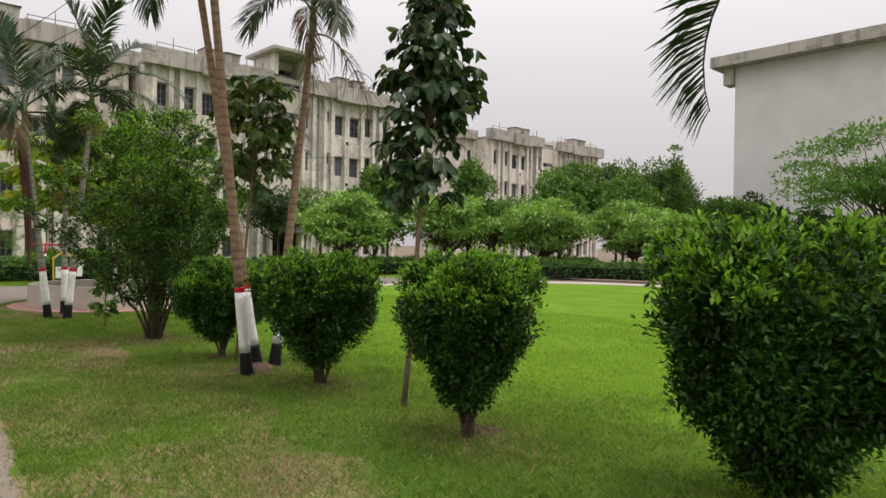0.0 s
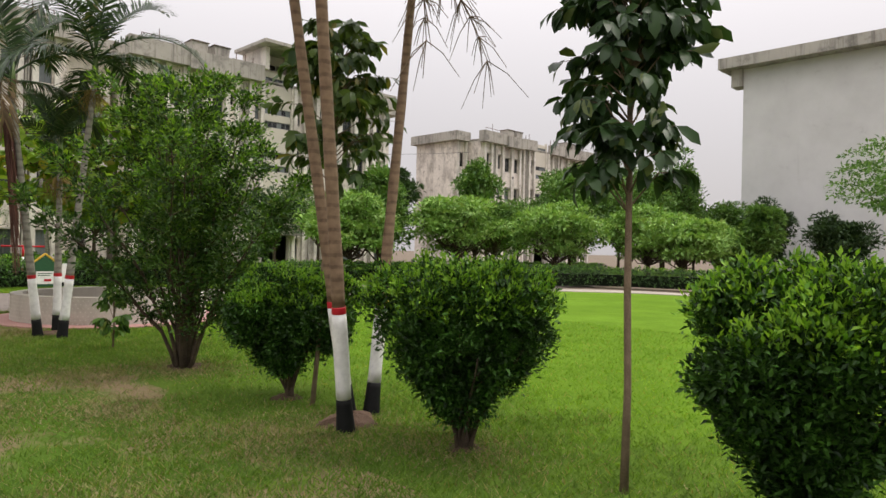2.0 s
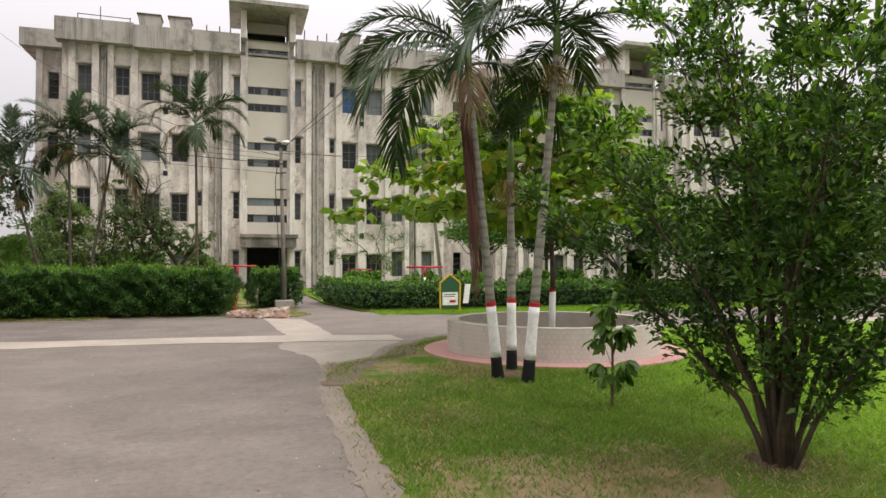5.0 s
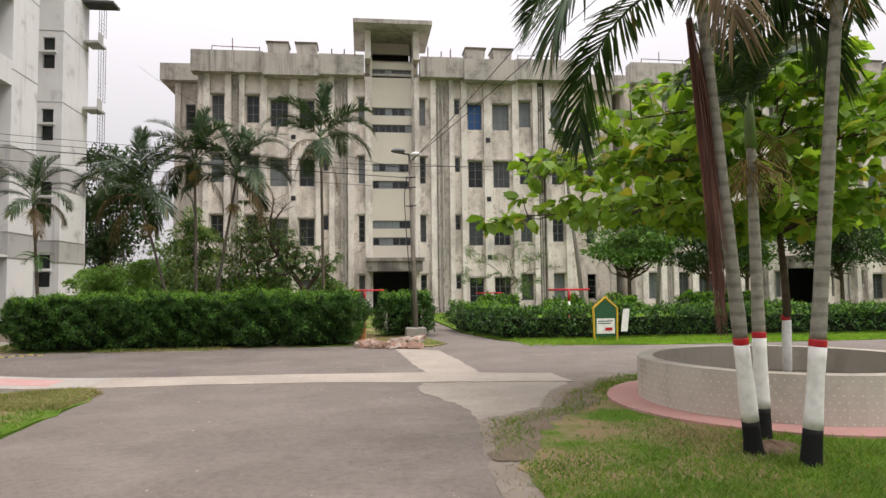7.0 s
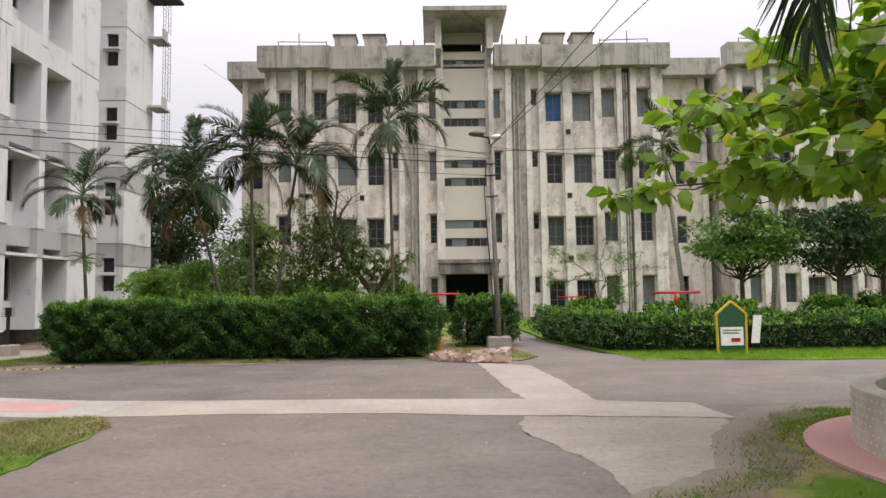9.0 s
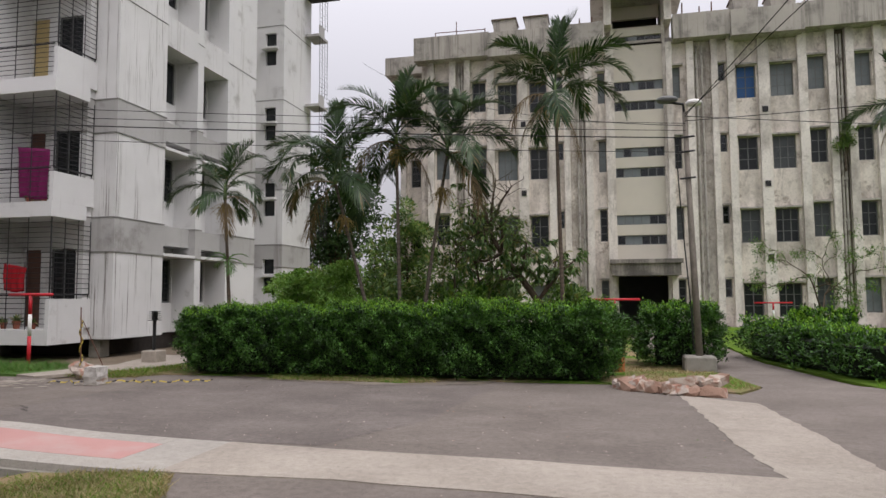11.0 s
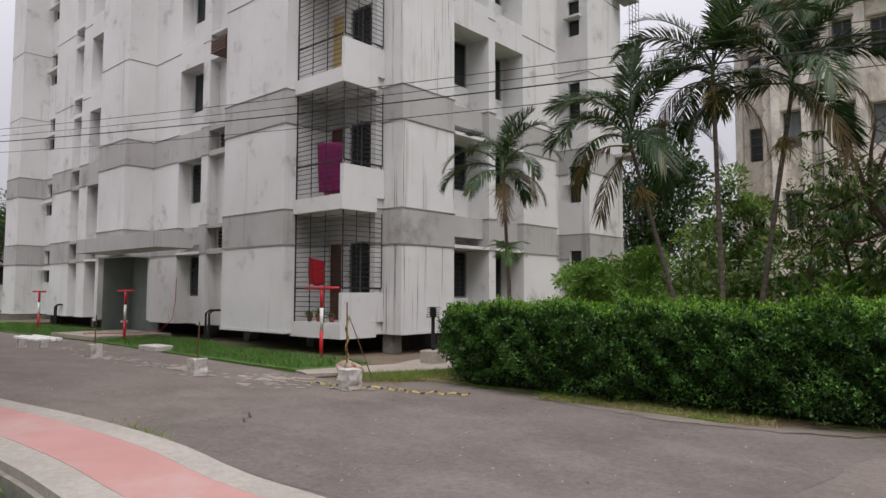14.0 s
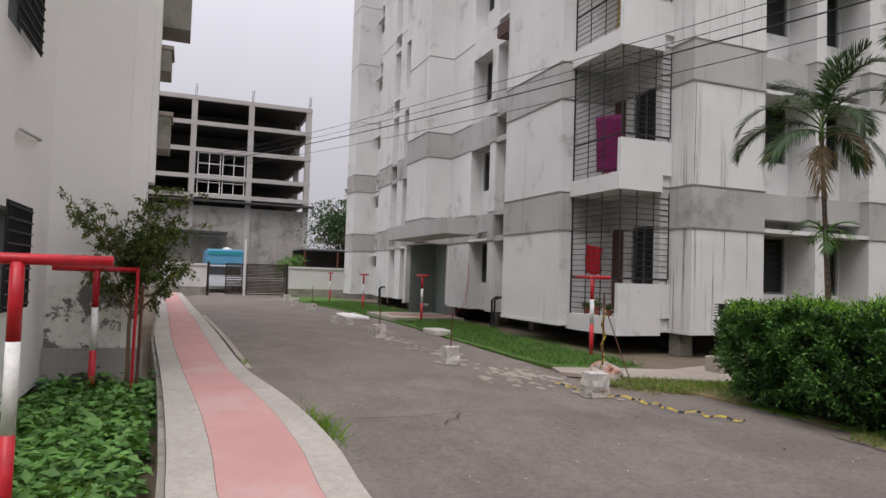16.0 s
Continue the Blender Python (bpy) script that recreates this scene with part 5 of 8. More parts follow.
    for k, z in enumerate((7.6, 9.1)):
        for y in (22.2, 24.1):
            bm = bmesh.new()
            ring_frame(bm, (X0 + 0.08, y), (0, 1), (-1, 0), 0, 1.76, z, z + (1.15 if k == 0 else 1.8), 0.06, 0, 0.06)
            fr = part("window_frame", bm, M_WHITE, c)
            boxes_of("mullion", M_WHITE, fr, [(X0 + 0.025, X0 + 0.075, y + 0.85, y + 0.91, z + 0.06, z + (1.09 if k == 0 else 1.74))])
            boxes_of("transom", M_WHITE, fr, [(X0 + 0.03, X0 + 0.07, y + 0.06, y + 0.849, z + 0.9, z + 0.95), (X0 + 0.03, X0 + 0.07, y + 0.911, y + 1.7, z + 0.9, z + 0.95)])
    # Dark walls added inside so that the open floors look unlit.
    boxes_of("shade_lining", M_SLABDARK, c, [(X1 + 0.23, X1 + 0.4, ys[0] + 0.25, ys[-1], 0, 14.9), (X1, X0 - 0.25, ys[0] + 0.02, ys[0] + 0.2, 0, 14.9), (-63.2, -63, ys[0] + 0.3, ys[-1] - 1.6, 6.6, 14.95)])
    s = thing("roadside_shed", "low roadside shed with a tin roof on posts", "shed")
    bm = bmesh.new()
    obox(bm, (-47.5, 29), (0, 1), (-1, 0), 0, 8, 0, 4, 3.1, 3.2)
    part("roof", bm, M_SHED, s)
    for y in (29.2, 31.5, 34, 36.8):
        bm = bmesh.new()
        box(bm, -47.7, -47.55, y, y + 0.12, -0.05, 3.1)
        part("post", bm, M_RUST, s)
    bm = bmesh.new()
    box(bm, -51.5, -51.3, 29, 37, -0.05, 3.1)
    part("back_wall", bm, M_SLABDARK, s)


boundary()


# ---- plants ----
def unit(a):
    return a / np.maximum(np.linalg.norm(a, axis=-1, keepdims=True), 1e-9)


def leaf_mesh(name, p, d, up, length, width, material, fold=0.18, droop=0.15, oval=False):
    """Folded pointed or oval leaves: bases p, directions d, upper sides up."""
    d = unit(d)
    s = unit(np.cross(d, up))
    n = np.cross(s, d)
    L, W = np.asarray(length).reshape(-1, 1), np.asarray(width).reshape(-1, 1)
    if oval:
        a, c, tip = p + 0.3 * L * d, p + 0.72 * L * d - 0.3 * droop * L * n, p + L * d - droop * L * n
        v = np.stack([p, a + 0.42 * W * s + fold * W * n, c + 0.5 * W * s + fold * W * n, tip, c - 0.5 * W * s + fold * W * n, a - 0.42 * W * s + fold * W * n, p + 0.55 * L * d - 0.1 * droop * L * n], 1)
        k = 7 * np.arange(len(p))[:, None]
        f = np.concatenate([k + t for t in ((0, 1, 6), (1, 2, 6), (2, 3, 6), (3, 4, 6), (4, 5, 6), (5, 0, 6))], 1).reshape(-1, 3)
        return mesh_np(name, v.reshape(-1, 3), f, material)
    mid = p + 0.45 * L * d
    v = np.stack([p, mid + 0.5 * W * s + fold * W * n, p + L * d - droop * L * n, mid - 0.5 * W * s + fold * W * n], 1)
    k = 4 * np.arange(len(p))[:, None]
    f = np.concatenate([k + (0, 1, 2), k + (0, 2, 3)], 1).reshape(-1, 3)
    return mesh_np(name, v.reshape(-1, 3), f, material)


def clusters(rng, tips, out, leaves, spread, size, aspect=0.45, lean=0.8, upward=0.3):
    """Leaves in small groups along the twig ends."""
    n = len(tips)
    p = np.repeat(tips, leaves, 0)
    o = np.repeat(out, leaves, 0)
    d = unit(o + lean * rng.normal(size=(n * leaves, 3)) + (0, 0, upward))
    p = p + spread * rng.normal(size=p.shape) * 0.6 - o * spread * rng.random((len(p), 1))
    up = unit(np.array((0, 0, 1.0)) + 0.5 * rng.normal(size=d.shape) + 0.3 * o)
    L = size * rng.uniform(0.65, 1.25, len(p))
    return p, d, up, L, L * aspect


def lumps(rng, k=7):
    a = rng.normal(size=(k, 3)) * 3.0
    ph = rng.uniform(0, 6.28, k)
    return lambda q: np.sin(q @ a.T + ph).sum(1) / k


SHAPE_H, SHAPE_W = (0, 0.12, 0.35, 0.6, 0.8, 0.93, 1.0), (0.28, 0.5, 0.76, 0.95, 1.0, 0.94, 0.55)


def clipped_bush(x, y, height, radius, tips, seed, low=0.3, size=0.055, widths=SHAPE_W, material=None, stems=9, label="clipped bushy shrub with dark glossy leaves on bare stems", leaves=7, name="bush", stem_h=0.75, lump=0.1, deep=0.45, clumps=70, clump_r=0.2):
    rng = np.random.default_rng(seed)
    b = thing(name, label, "shrub" if name == "bush" else "tree", "row of shrubs" if name == "bush" else "", at=(x, y, 0))
    bm = bmesh.new()
    bend = 1.7 if height > 2.5 else 1.3
    for k in range(stems):
        a = 6.28 * k / stems + rng.uniform(-0.3, 0.3)
        r0, r1 = rng.uniform(0.005, 0.03) * min(1.6, height / 1.5), radius * rng.uniform(0.35, 0.85)
        h = height * stem_h * rng.uniform(0.75, 1.05)
        pts = [(math.cos(a) * (r0 + (r1 - r0) * t ** bend) + rng.normal() * 0.012, math.sin(a) * (r0 + (r1 - r0) * t ** bend) + rng.normal() * 0.012, h * t - 0.02) for t in (0, 0.15, 0.35, 0.6, 0.8, 1.0)]
        r = rng.uniform(0.009, 0.017) * min(1.25, height / 1.5)
        tube(bm, pts, [r * 1.5, r * 1.1, r, 0.75 * r, 0.5 * r, 0.25 * r], 6)
        for j in range(3):
            q = Vector(pts[2 + j])
            e = q + Vector((math.cos(a + rng.normal()) * 0.25, math.sin(a + rng.normal()) * 0.25, 0.25)) * radius
            tube(bm, [q, (q + e) / 2 + Vector((0, 0, 0.02)), e], [0.5 * r, 0.35 * r, 0.15 * r], 5)
    tube(bm, [(0, 0, -0.03), (0, 0, 0.1), (0.01, 0, 0.25)], [0.055 * height / 1.5, 0.05 * height / 1.5, 0.02], 9)
    part("stem", bm, M_BARK, b, "", True)
    lump_f = lumps(rng)
    tips, each = clumps, max(4, tips // clumps)
    h = rng.random(tips * 4)
    f = np.interp(h, SHAPE_H, widths)
    keep = rng.random(tips * 4) < (f + 0.12)
    h, f = h[keep][:tips], f[keep][:tips]
    a = rng.uniform(0, 2 * math.pi, len(h))
    inner = 1 - deep * rng.random(len(h)) ** 1.8
    d0 = np.stack([np.cos(a), np.sin(a), 2 * h - 1], 1)
    r = radius * f * inner * (1 + lump * 2.2 * lump_f(d0))
    z = height * (low + (1 - low) * h) * (1 + lump * 0.5 * lump_f(d0 + 3) * (h > 0.6))
    tip = np.stack([r * np.cos(a), r * np.sin(a), z], 1)
    out = unit(np.stack([np.cos(a) * 0.8, np.sin(a) * 0.8, -0.3 + 1.3 * h], 1))
    cr = clump_r * radius * rng.uniform(0.7, 1.5, (len(tip), 1))
    u = unit(rng.normal(size=(len(tip) * each, 3)) + 0.7 * np.repeat(out, each, 0))
    tip = np.repeat(tip - out * cr * 0.9, each, 0) + u * np.repeat(cr, each, 0) * (1.1 - 0.35 * rng.random((len(u), 1)) ** 2)
    out = unit(u + 0.4 * np.repeat(out, each, 0) + (0, 0, 0.35))
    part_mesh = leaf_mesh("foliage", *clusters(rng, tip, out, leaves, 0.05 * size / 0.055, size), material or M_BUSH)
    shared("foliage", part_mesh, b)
    # brighter leaves on the upper side: light from above put into their colour
    lighter = (out[:, 2] > 0.35) & (tip[:, 2] > 0.74 * height) & (rng.random(len(tip)) < 0.65)
    if material is None and lighter.any():
        shared("lit_foliage", leaf_mesh("lit_foliage", *clusters(rng, tip[lighter] + out[lighter] * 0.035, out[lighter], 6, 0.03, size * 0.95, 0.45, 0.8, 0.9), M_LITLEAF), b, None, "leaves coloured brighter for light from above")
    return b


def stemmed_shrub(x, y, seed):
    """Many stems from one foot that lean out like a vase, each with tufts of small leaves along its upper part."""
    rng = np.random.default_rng(seed)
    t = thing("shrub_tree", "many-stemmed shrub tree with small fresh green leaves", "tree", at=(x, y, 0))
    spots, outs, sizes = [], [], []
    stems = 24
    for k in range(stems):
        a = 2.4 * k + rng.normal() * 0.25
        f = (k + 0.5) / stems
        reach = 0.15 + 1.6 * f ** 0.8 * rng.uniform(0.85, 1.1)
        high = (3.5 - 1.45 * f ** 1.6) * rng.uniform(0.86, 1.06)
        foot = 0.075 * f ** 0.5
        pts = []
        for q in np.linspace(0, 1, 9):
            r = foot + (reach - foot) * q ** 1.5
            pts.append(np.array((r * math.cos(a + 0.25 * q * math.sin(k)), r * math.sin(a + 0.25 * q * math.sin(k)), high * q - 0.03)) + (0.02 * rng.normal(size=3) if q > 0 else 0))
        bm = bmesh.new()
        r0 = rng.uniform(0.014, 0.027)
        tube(bm, [tuple(c) for c in pts], [r0 * (1.25 - 1.1 * m / 8) for m in range(9)], 7)
        for m in range(2, 9):
            for side in range(3 if m > 3 else 2):
                b = a + rng.normal() * 1.2
                ln = rng.uniform(0.18, 0.46) * (1.15 - 0.08 * m)
                if m == 2 and f < 0.55:
                    continue
                e = pts[m] + np.array((math.cos(b) * ln, math.sin(b) * ln, ln * rng.uniform(0.3, 1.1)))
                tube(bm, [tuple(pts[m]), tuple(0.5 * (pts[m] + e) + (0, 0, 0.02)), tuple(e)], [0.35 * r0, 0.22 * r0, 0.1 * r0], 4, False)
                for g in (0.55, 1.0):
                    spots.append(pts[m] + (e - pts[m]) * g)
                    outs.append(unit(e - pts[m]))
                    sizes.append(rng.uniform(0.09, 0.17))
        spots.append(pts[8])
        outs.append(unit(pts[8] - pts[7]))
        sizes.append(0.12)
        part("stem", bm, M_BARK, t, "", True)
    n = 38
    c, o, w = np.repeat(np.array(spots), n, 0), np.repeat(np.array(outs), n, 0), np.repeat(np.array(sizes), n)[:, None]
    u = unit(rng.normal(size=c.shape) + 0.3 * o)
    pos = c + u * w * rng.random((len(c), 1)) ** 0.5 * (1, 1, 0.9)
    d = unit(0.8 * u + 0.6 * o + 0.5 * rng.normal(size=c.shape) + (0, 0, 0.2))
    L = 0.068 * rng.uniform(0.6, 1.25, len(c))
    # Some high leaves get the brighter colour, as if lit from above.
    vivid = (c[:, 2] + 0.4 * rng.normal(size=len(c)) > 2.2) & (rng.random(len(c)) < 0.3)
    for nm, pick, mat, lab in (("foliage", ~vivid, M_SHRUB, ""), ("lit_foliage", vivid, M_LITLEAF, "leaves coloured brighter for light at the stem ends")):
        shared(nm, leaf_mesh(nm, pos[pick], d[pick], np.array((0, 0, 1.0)) + 0.5 * rng.normal(size=d[pick].shape), L[pick], 0.46 * L[pick], mat), t, None, lab)
    return t


def hedge(name, outline, height, tips, seed, label, size=0.075, low=0.1, bulge=0.1):
    """A trimmed hedge along a ground outline (counter-clockwise)."""
    rng = np.random.default_rng(seed)
    b = thing(name, label, "hedge")
    P = np.array(outline, float)
    cen = P.mean(0)
    inner = cen + (P - cen) * 1.0
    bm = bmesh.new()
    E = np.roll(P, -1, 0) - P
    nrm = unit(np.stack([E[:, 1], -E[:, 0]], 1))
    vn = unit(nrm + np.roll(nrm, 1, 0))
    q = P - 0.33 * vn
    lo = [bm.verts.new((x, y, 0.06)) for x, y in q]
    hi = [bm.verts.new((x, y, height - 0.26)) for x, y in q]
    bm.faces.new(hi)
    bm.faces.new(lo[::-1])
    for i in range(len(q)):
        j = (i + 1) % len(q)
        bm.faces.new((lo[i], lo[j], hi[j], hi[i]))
    # Added filler box, near black, stands in for the hedge's inner shade.
    part("hedge_shade_core", bm, M_HEDGE_SHADE, b)
    length = np.linalg.norm(E, axis=1)
    per = length.sum()
    # top area by sampling the box round it
    x0, y0 = P.min(0)
    x1, y1 = P.max(0)

    def inside(xy):
        r = np.zeros(len(xy), bool)
        j = len(P) - 1
        for i in range(len(P)):
            c = ((P[i, 1] > xy[:, 1]) != (P[j, 1] > xy[:, 1])) & (xy[:, 0] < (P[j, 0] - P[i, 0]) * (xy[:, 1] - P[i, 1]) / (P[j, 1] - P[i, 1] + 1e-12) + P[i, 0])
            r ^= c
            j = i
        return r
    area = 0.5 * abs((P[:, 0] * np.roll(P[:, 1], -1) - P[:, 1] * np.roll(P[:, 0], -1)).sum())
    n_side = int(tips * per * height / (per * height + area))
    i = rng.choice(len(P), n_side, p=length / per)
    a = rng.random((n_side, 1))
    h = rng.random(n_side) ** 0.78
    lf = lumps(rng)
    xy = P[i] + a * E[i]
    wave = lf(np.c_[xy * 0.9, h * 2])
    off = bulge * (np.sin(np.pi * np.clip(h, 0, 1)) - 0.5) + 0.22 * wave + 0.3 * lf(np.c_[xy * 2.6, h * 4]) + 0.22 * lf(np.c_[xy * 7, h * 9]) - 0.1 * rng.random(n_side) ** 2 - 0.14 * (h > 0.92)
    side = np.c_[xy + nrm[i] * off[:, None], low + (height - low) * h]
    so = np.c_[nrm[i] * 0.9, 0.15 + 0.5 * h]
    xy = rng.uniform((x0, y0), (x1, y1), (int(4 * tips), 2))
    xy = xy[inside(xy)][: tips - n_side]
    top = np.c_[xy, height + 0.16 * lf(np.c_[xy * 0.7, xy[:, :1] * 0]) + 0.22 * lf(np.c_[xy * 3, xy[:, :1] * 0]) - 0.07 * rng.random(len(xy)) ** 2]
    to = np.c_[0.25 * rng.normal(size=(len(xy), 2)), np.ones(len(xy))]
    tip, out = np.r_[side, top], unit(np.r_[so, to])
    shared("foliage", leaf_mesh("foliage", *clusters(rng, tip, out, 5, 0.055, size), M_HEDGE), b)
    # Brighter leaves over the top: skylight on the hedge put into colour.
    vivid = top[rng.random(len(top)) < 0.55]
    vivid = vivid + np.c_[np.zeros((len(vivid), 2)), 0.02 + 0.11 * rng.random(len(vivid)) ** 3]
    shared("lit_foliage", leaf_mesh("lit_foliage", *clusters(rng, vivid, np.tile((0, 0, 1.0), (len(vivid), 1)), 3, 0.045, size * 0.85, 0.45, 0.8, 0.6), M_LITLEAF), b, None, "leaves coloured brighter for light from above")
    return b


def frond_mesh(name, rng, length, start, turn, leaflets, leaf_len, material, hang=0.2, width=0.036, bare=0.18, vee=0.3, ragged=0.08):
    """A palm frond along +x: a midrib that rises at an angle and bends over, with leaflets on both sides."""
    v, f = [], []
    steps = 14
    ang = [radians(start - turn * (k / steps) ** 1.3) for k in range(steps + 1)]
    pts = [np.zeros(3)]
    for k in range(steps):
        a = 0.5 * (ang[k] + ang[k + 1])
        pts.append(pts[-1] + length / steps * np.array((math.cos(a), 0, math.sin(a))))
    pts = np.array(pts)

    def rib(q):
        return np.array([np.interp(q * steps, range(steps + 1), pts[:, i]) for i in range(3)])
    for k, c in enumerate(pts):
        w = 0.02 * (1 - 0.85 * k / steps)
        n = np.array((-math.sin(ang[k]), 0, math.cos(ang[k])))
        v += [c + (0, w, 0), c + 1.2 * w * n, c - (0, w, 0), c - w * n]
        if k:
            b = 4 * k
            f += [(b - 4 + i, b - 4 + (i + 1) % 4, b + (i + 1) % 4, b + i) for i in range(4)]
    for k in range(leaflets):
        q = bare + (1 - bare) * (k + 0.7 * rng.random()) / leaflets
        g = (q - bare) / (1 - bare)
        a = np.interp(q * steps, range(steps + 1), ang)
        t, n, c = np.array((math.cos(a), 0, math.sin(a))), np.array((-math.sin(a), 0, math.cos(a))), rib(q)
        ll = leaf_len * (0.5 + 0.55 * math.sin(math.pi * (0.12 + 0.62 * g))) * (1 - 0.45 * max(0, g - 0.75) / 0.25)
        for side in (-1, 1):
            if rng.random() < ragged:
                continue
            d = unit(np.array((0, side, 0)) * (0.95 - 0.45 * g) + t * (0.5 + 0.6 * g) + vee * n + 0.09 * rng.normal(size=3))
            h, lf = hang * rng.uniform(0.6, 1.6), ll * rng.uniform(0.85, 1.1)
            m, e = c + 0.5 * lf * d - (0, 0, 0.16 * h * lf), c + 0.95 * lf * d - (0, 0, 0.8 * h * lf)
            w = unit(np.cross(d, n)) * width * 0.5
            b = len(v)
            v += [c - 0.4 * w, c + 0.4 * w, m - w, m + w, e - 0.12 * w, e + 0.12 * w]
            f += [(b, b + 1, b + 3, b + 2), (b + 2, b + 3, b + 5, b + 4)]
    return mesh_np(name, np.array(v), np.array(f), material)


FROND_RNG = np.random.default_rng(77)
FROND_SHAPES = ((85, 38, 1.75, 0.5), (76, 78, 2.0, 0.38), (66, 105, 2.15, 0.32), (54, 118, 2.15, 0.28), (42, 120, 2.1, 0.22), (26, 112, 2.0, 0.15), (8, 88, 1.8, 0.05))
FRONDS = [frond_mesh("frond", FROND_RNG, ln, a, b, 84, 0.48, M_FROND, 0.16 + 0.05 * k, 0.029, 0.14, vee) for k, (a, b, ln, vee) in enumerate(FROND_SHAPES)]
HANGING = frond_mesh("frond", FROND_RNG, 2.35, 10, 95, 84, 0.5, M_FROND, 0.3, 0.042, 0.14, 1.3)
FRONDS_DRY = [frond_mesh("dry_frond", FROND_RNG, 1.75, a, b, 46, 0.42, M_FROND_BROWN, 0.7, 0.026, 0.2, 0.0, 0.25) for a, b in ((18, 120), (-30, 60), (-55, 30))]
SMALL_TUFT = [frond_mesh("tuft_leaf", FROND_RNG, 0.5, 30 + 25 * k, 70, 14, 0.2, M_VINE, 0.3, 0.018) for k in range(2)]


def ringed_bark(name, a, c, rings=9.0):
    m, n, l, b = nodes_of(name)
    g = n.new("ShaderNodeNewGeometry")
    sep = n.new("ShaderNodeSeparateXYZ")
    l.new(g.outputs["Position"], sep.inputs[0])
    wave = n.new("ShaderNodeTexWave")
    wave.wave_type, wave.bands_direction = "BANDS", "Z"
    wave.inputs["Scale"].default_value, wave.inputs["Distortion"].default_value, wave.inputs["Detail"].default_value = rings, 1.6, 3
    l.new(g.outputs["Position"], wave.inputs["Vector"])
    grain = noise_tex(n, l, coords(n, l), 14, 5)
    col = mixed(n, l, 0.28, ramp(n, l, grain, ((0.3, a), (0.7, c))), ramp(n, l, wave.outputs["Fac"], ((0.1, tuple(0.45 * q for q in a)), (0.35, c))))
    l.new(col, b.inputs["Base Color"])
    b.inputs["Roughness"].default_value = 0.9
    bumped(n, l, wave.outputs["Fac"], b, 0.3, 0.006)
    return m


M_PALMBARK = ringed_bark("brown ringed palm bark", (0.12, 0.075, 0.045), (0.27, 0.18, 0.11), 3.2)
M_PALMDARK = ringed_bark("dark brown palm bark", (0.05, 0.036, 0.026), (0.13, 0.098, 0.07), 3.0)
M_PALMGREY = ringed_bark("grey ringed palm bark", (0.15, 0.14, 0.115), (0.32, 0.3, 0.25), 2.6)
M_PALMMID = ringed_bark("weathered brown palm bark", (0.05, 0.04, 0.03), (0.125, 0.104, 0.08), 2.8)
M_BUNCH = leafy("tan fruit strings", (0.16, 0.12, 0.035), (0.34, 0.24, 0.07), None, 0.1, 0.7)
M_SHAFT = plain("green crown shaft", (0.13, 0.2, 0.06), 0.5, 0, 0.7, 5)


def strings_of(name, parent, material, label, head, count, reach, drop, push, seed, r=0.007):
    """Many thin hanging strings from one place."""
    g = np.random.default_rng(seed)
    bm = bmesh.new()
    for k in range(count):
        o = head + Vector((g.normal() * 0.35 * reach, g.normal() * 0.35 * reach, -0.1 * g.random()))
        e = o + Vector((g.normal() * reach + push[0], g.normal() * reach + push[1], -g.uniform(*drop)))
        tube(bm, [o, o * 0.5 + e * 0.5 + Vector((g.normal() * 0.4 * reach, g.normal() * 0.4 * reach, 0.08 * drop[1])), e], [r, 0.85 * r, 0.5 * r], 3, False)
    return part(name, bm, material, parent, label)


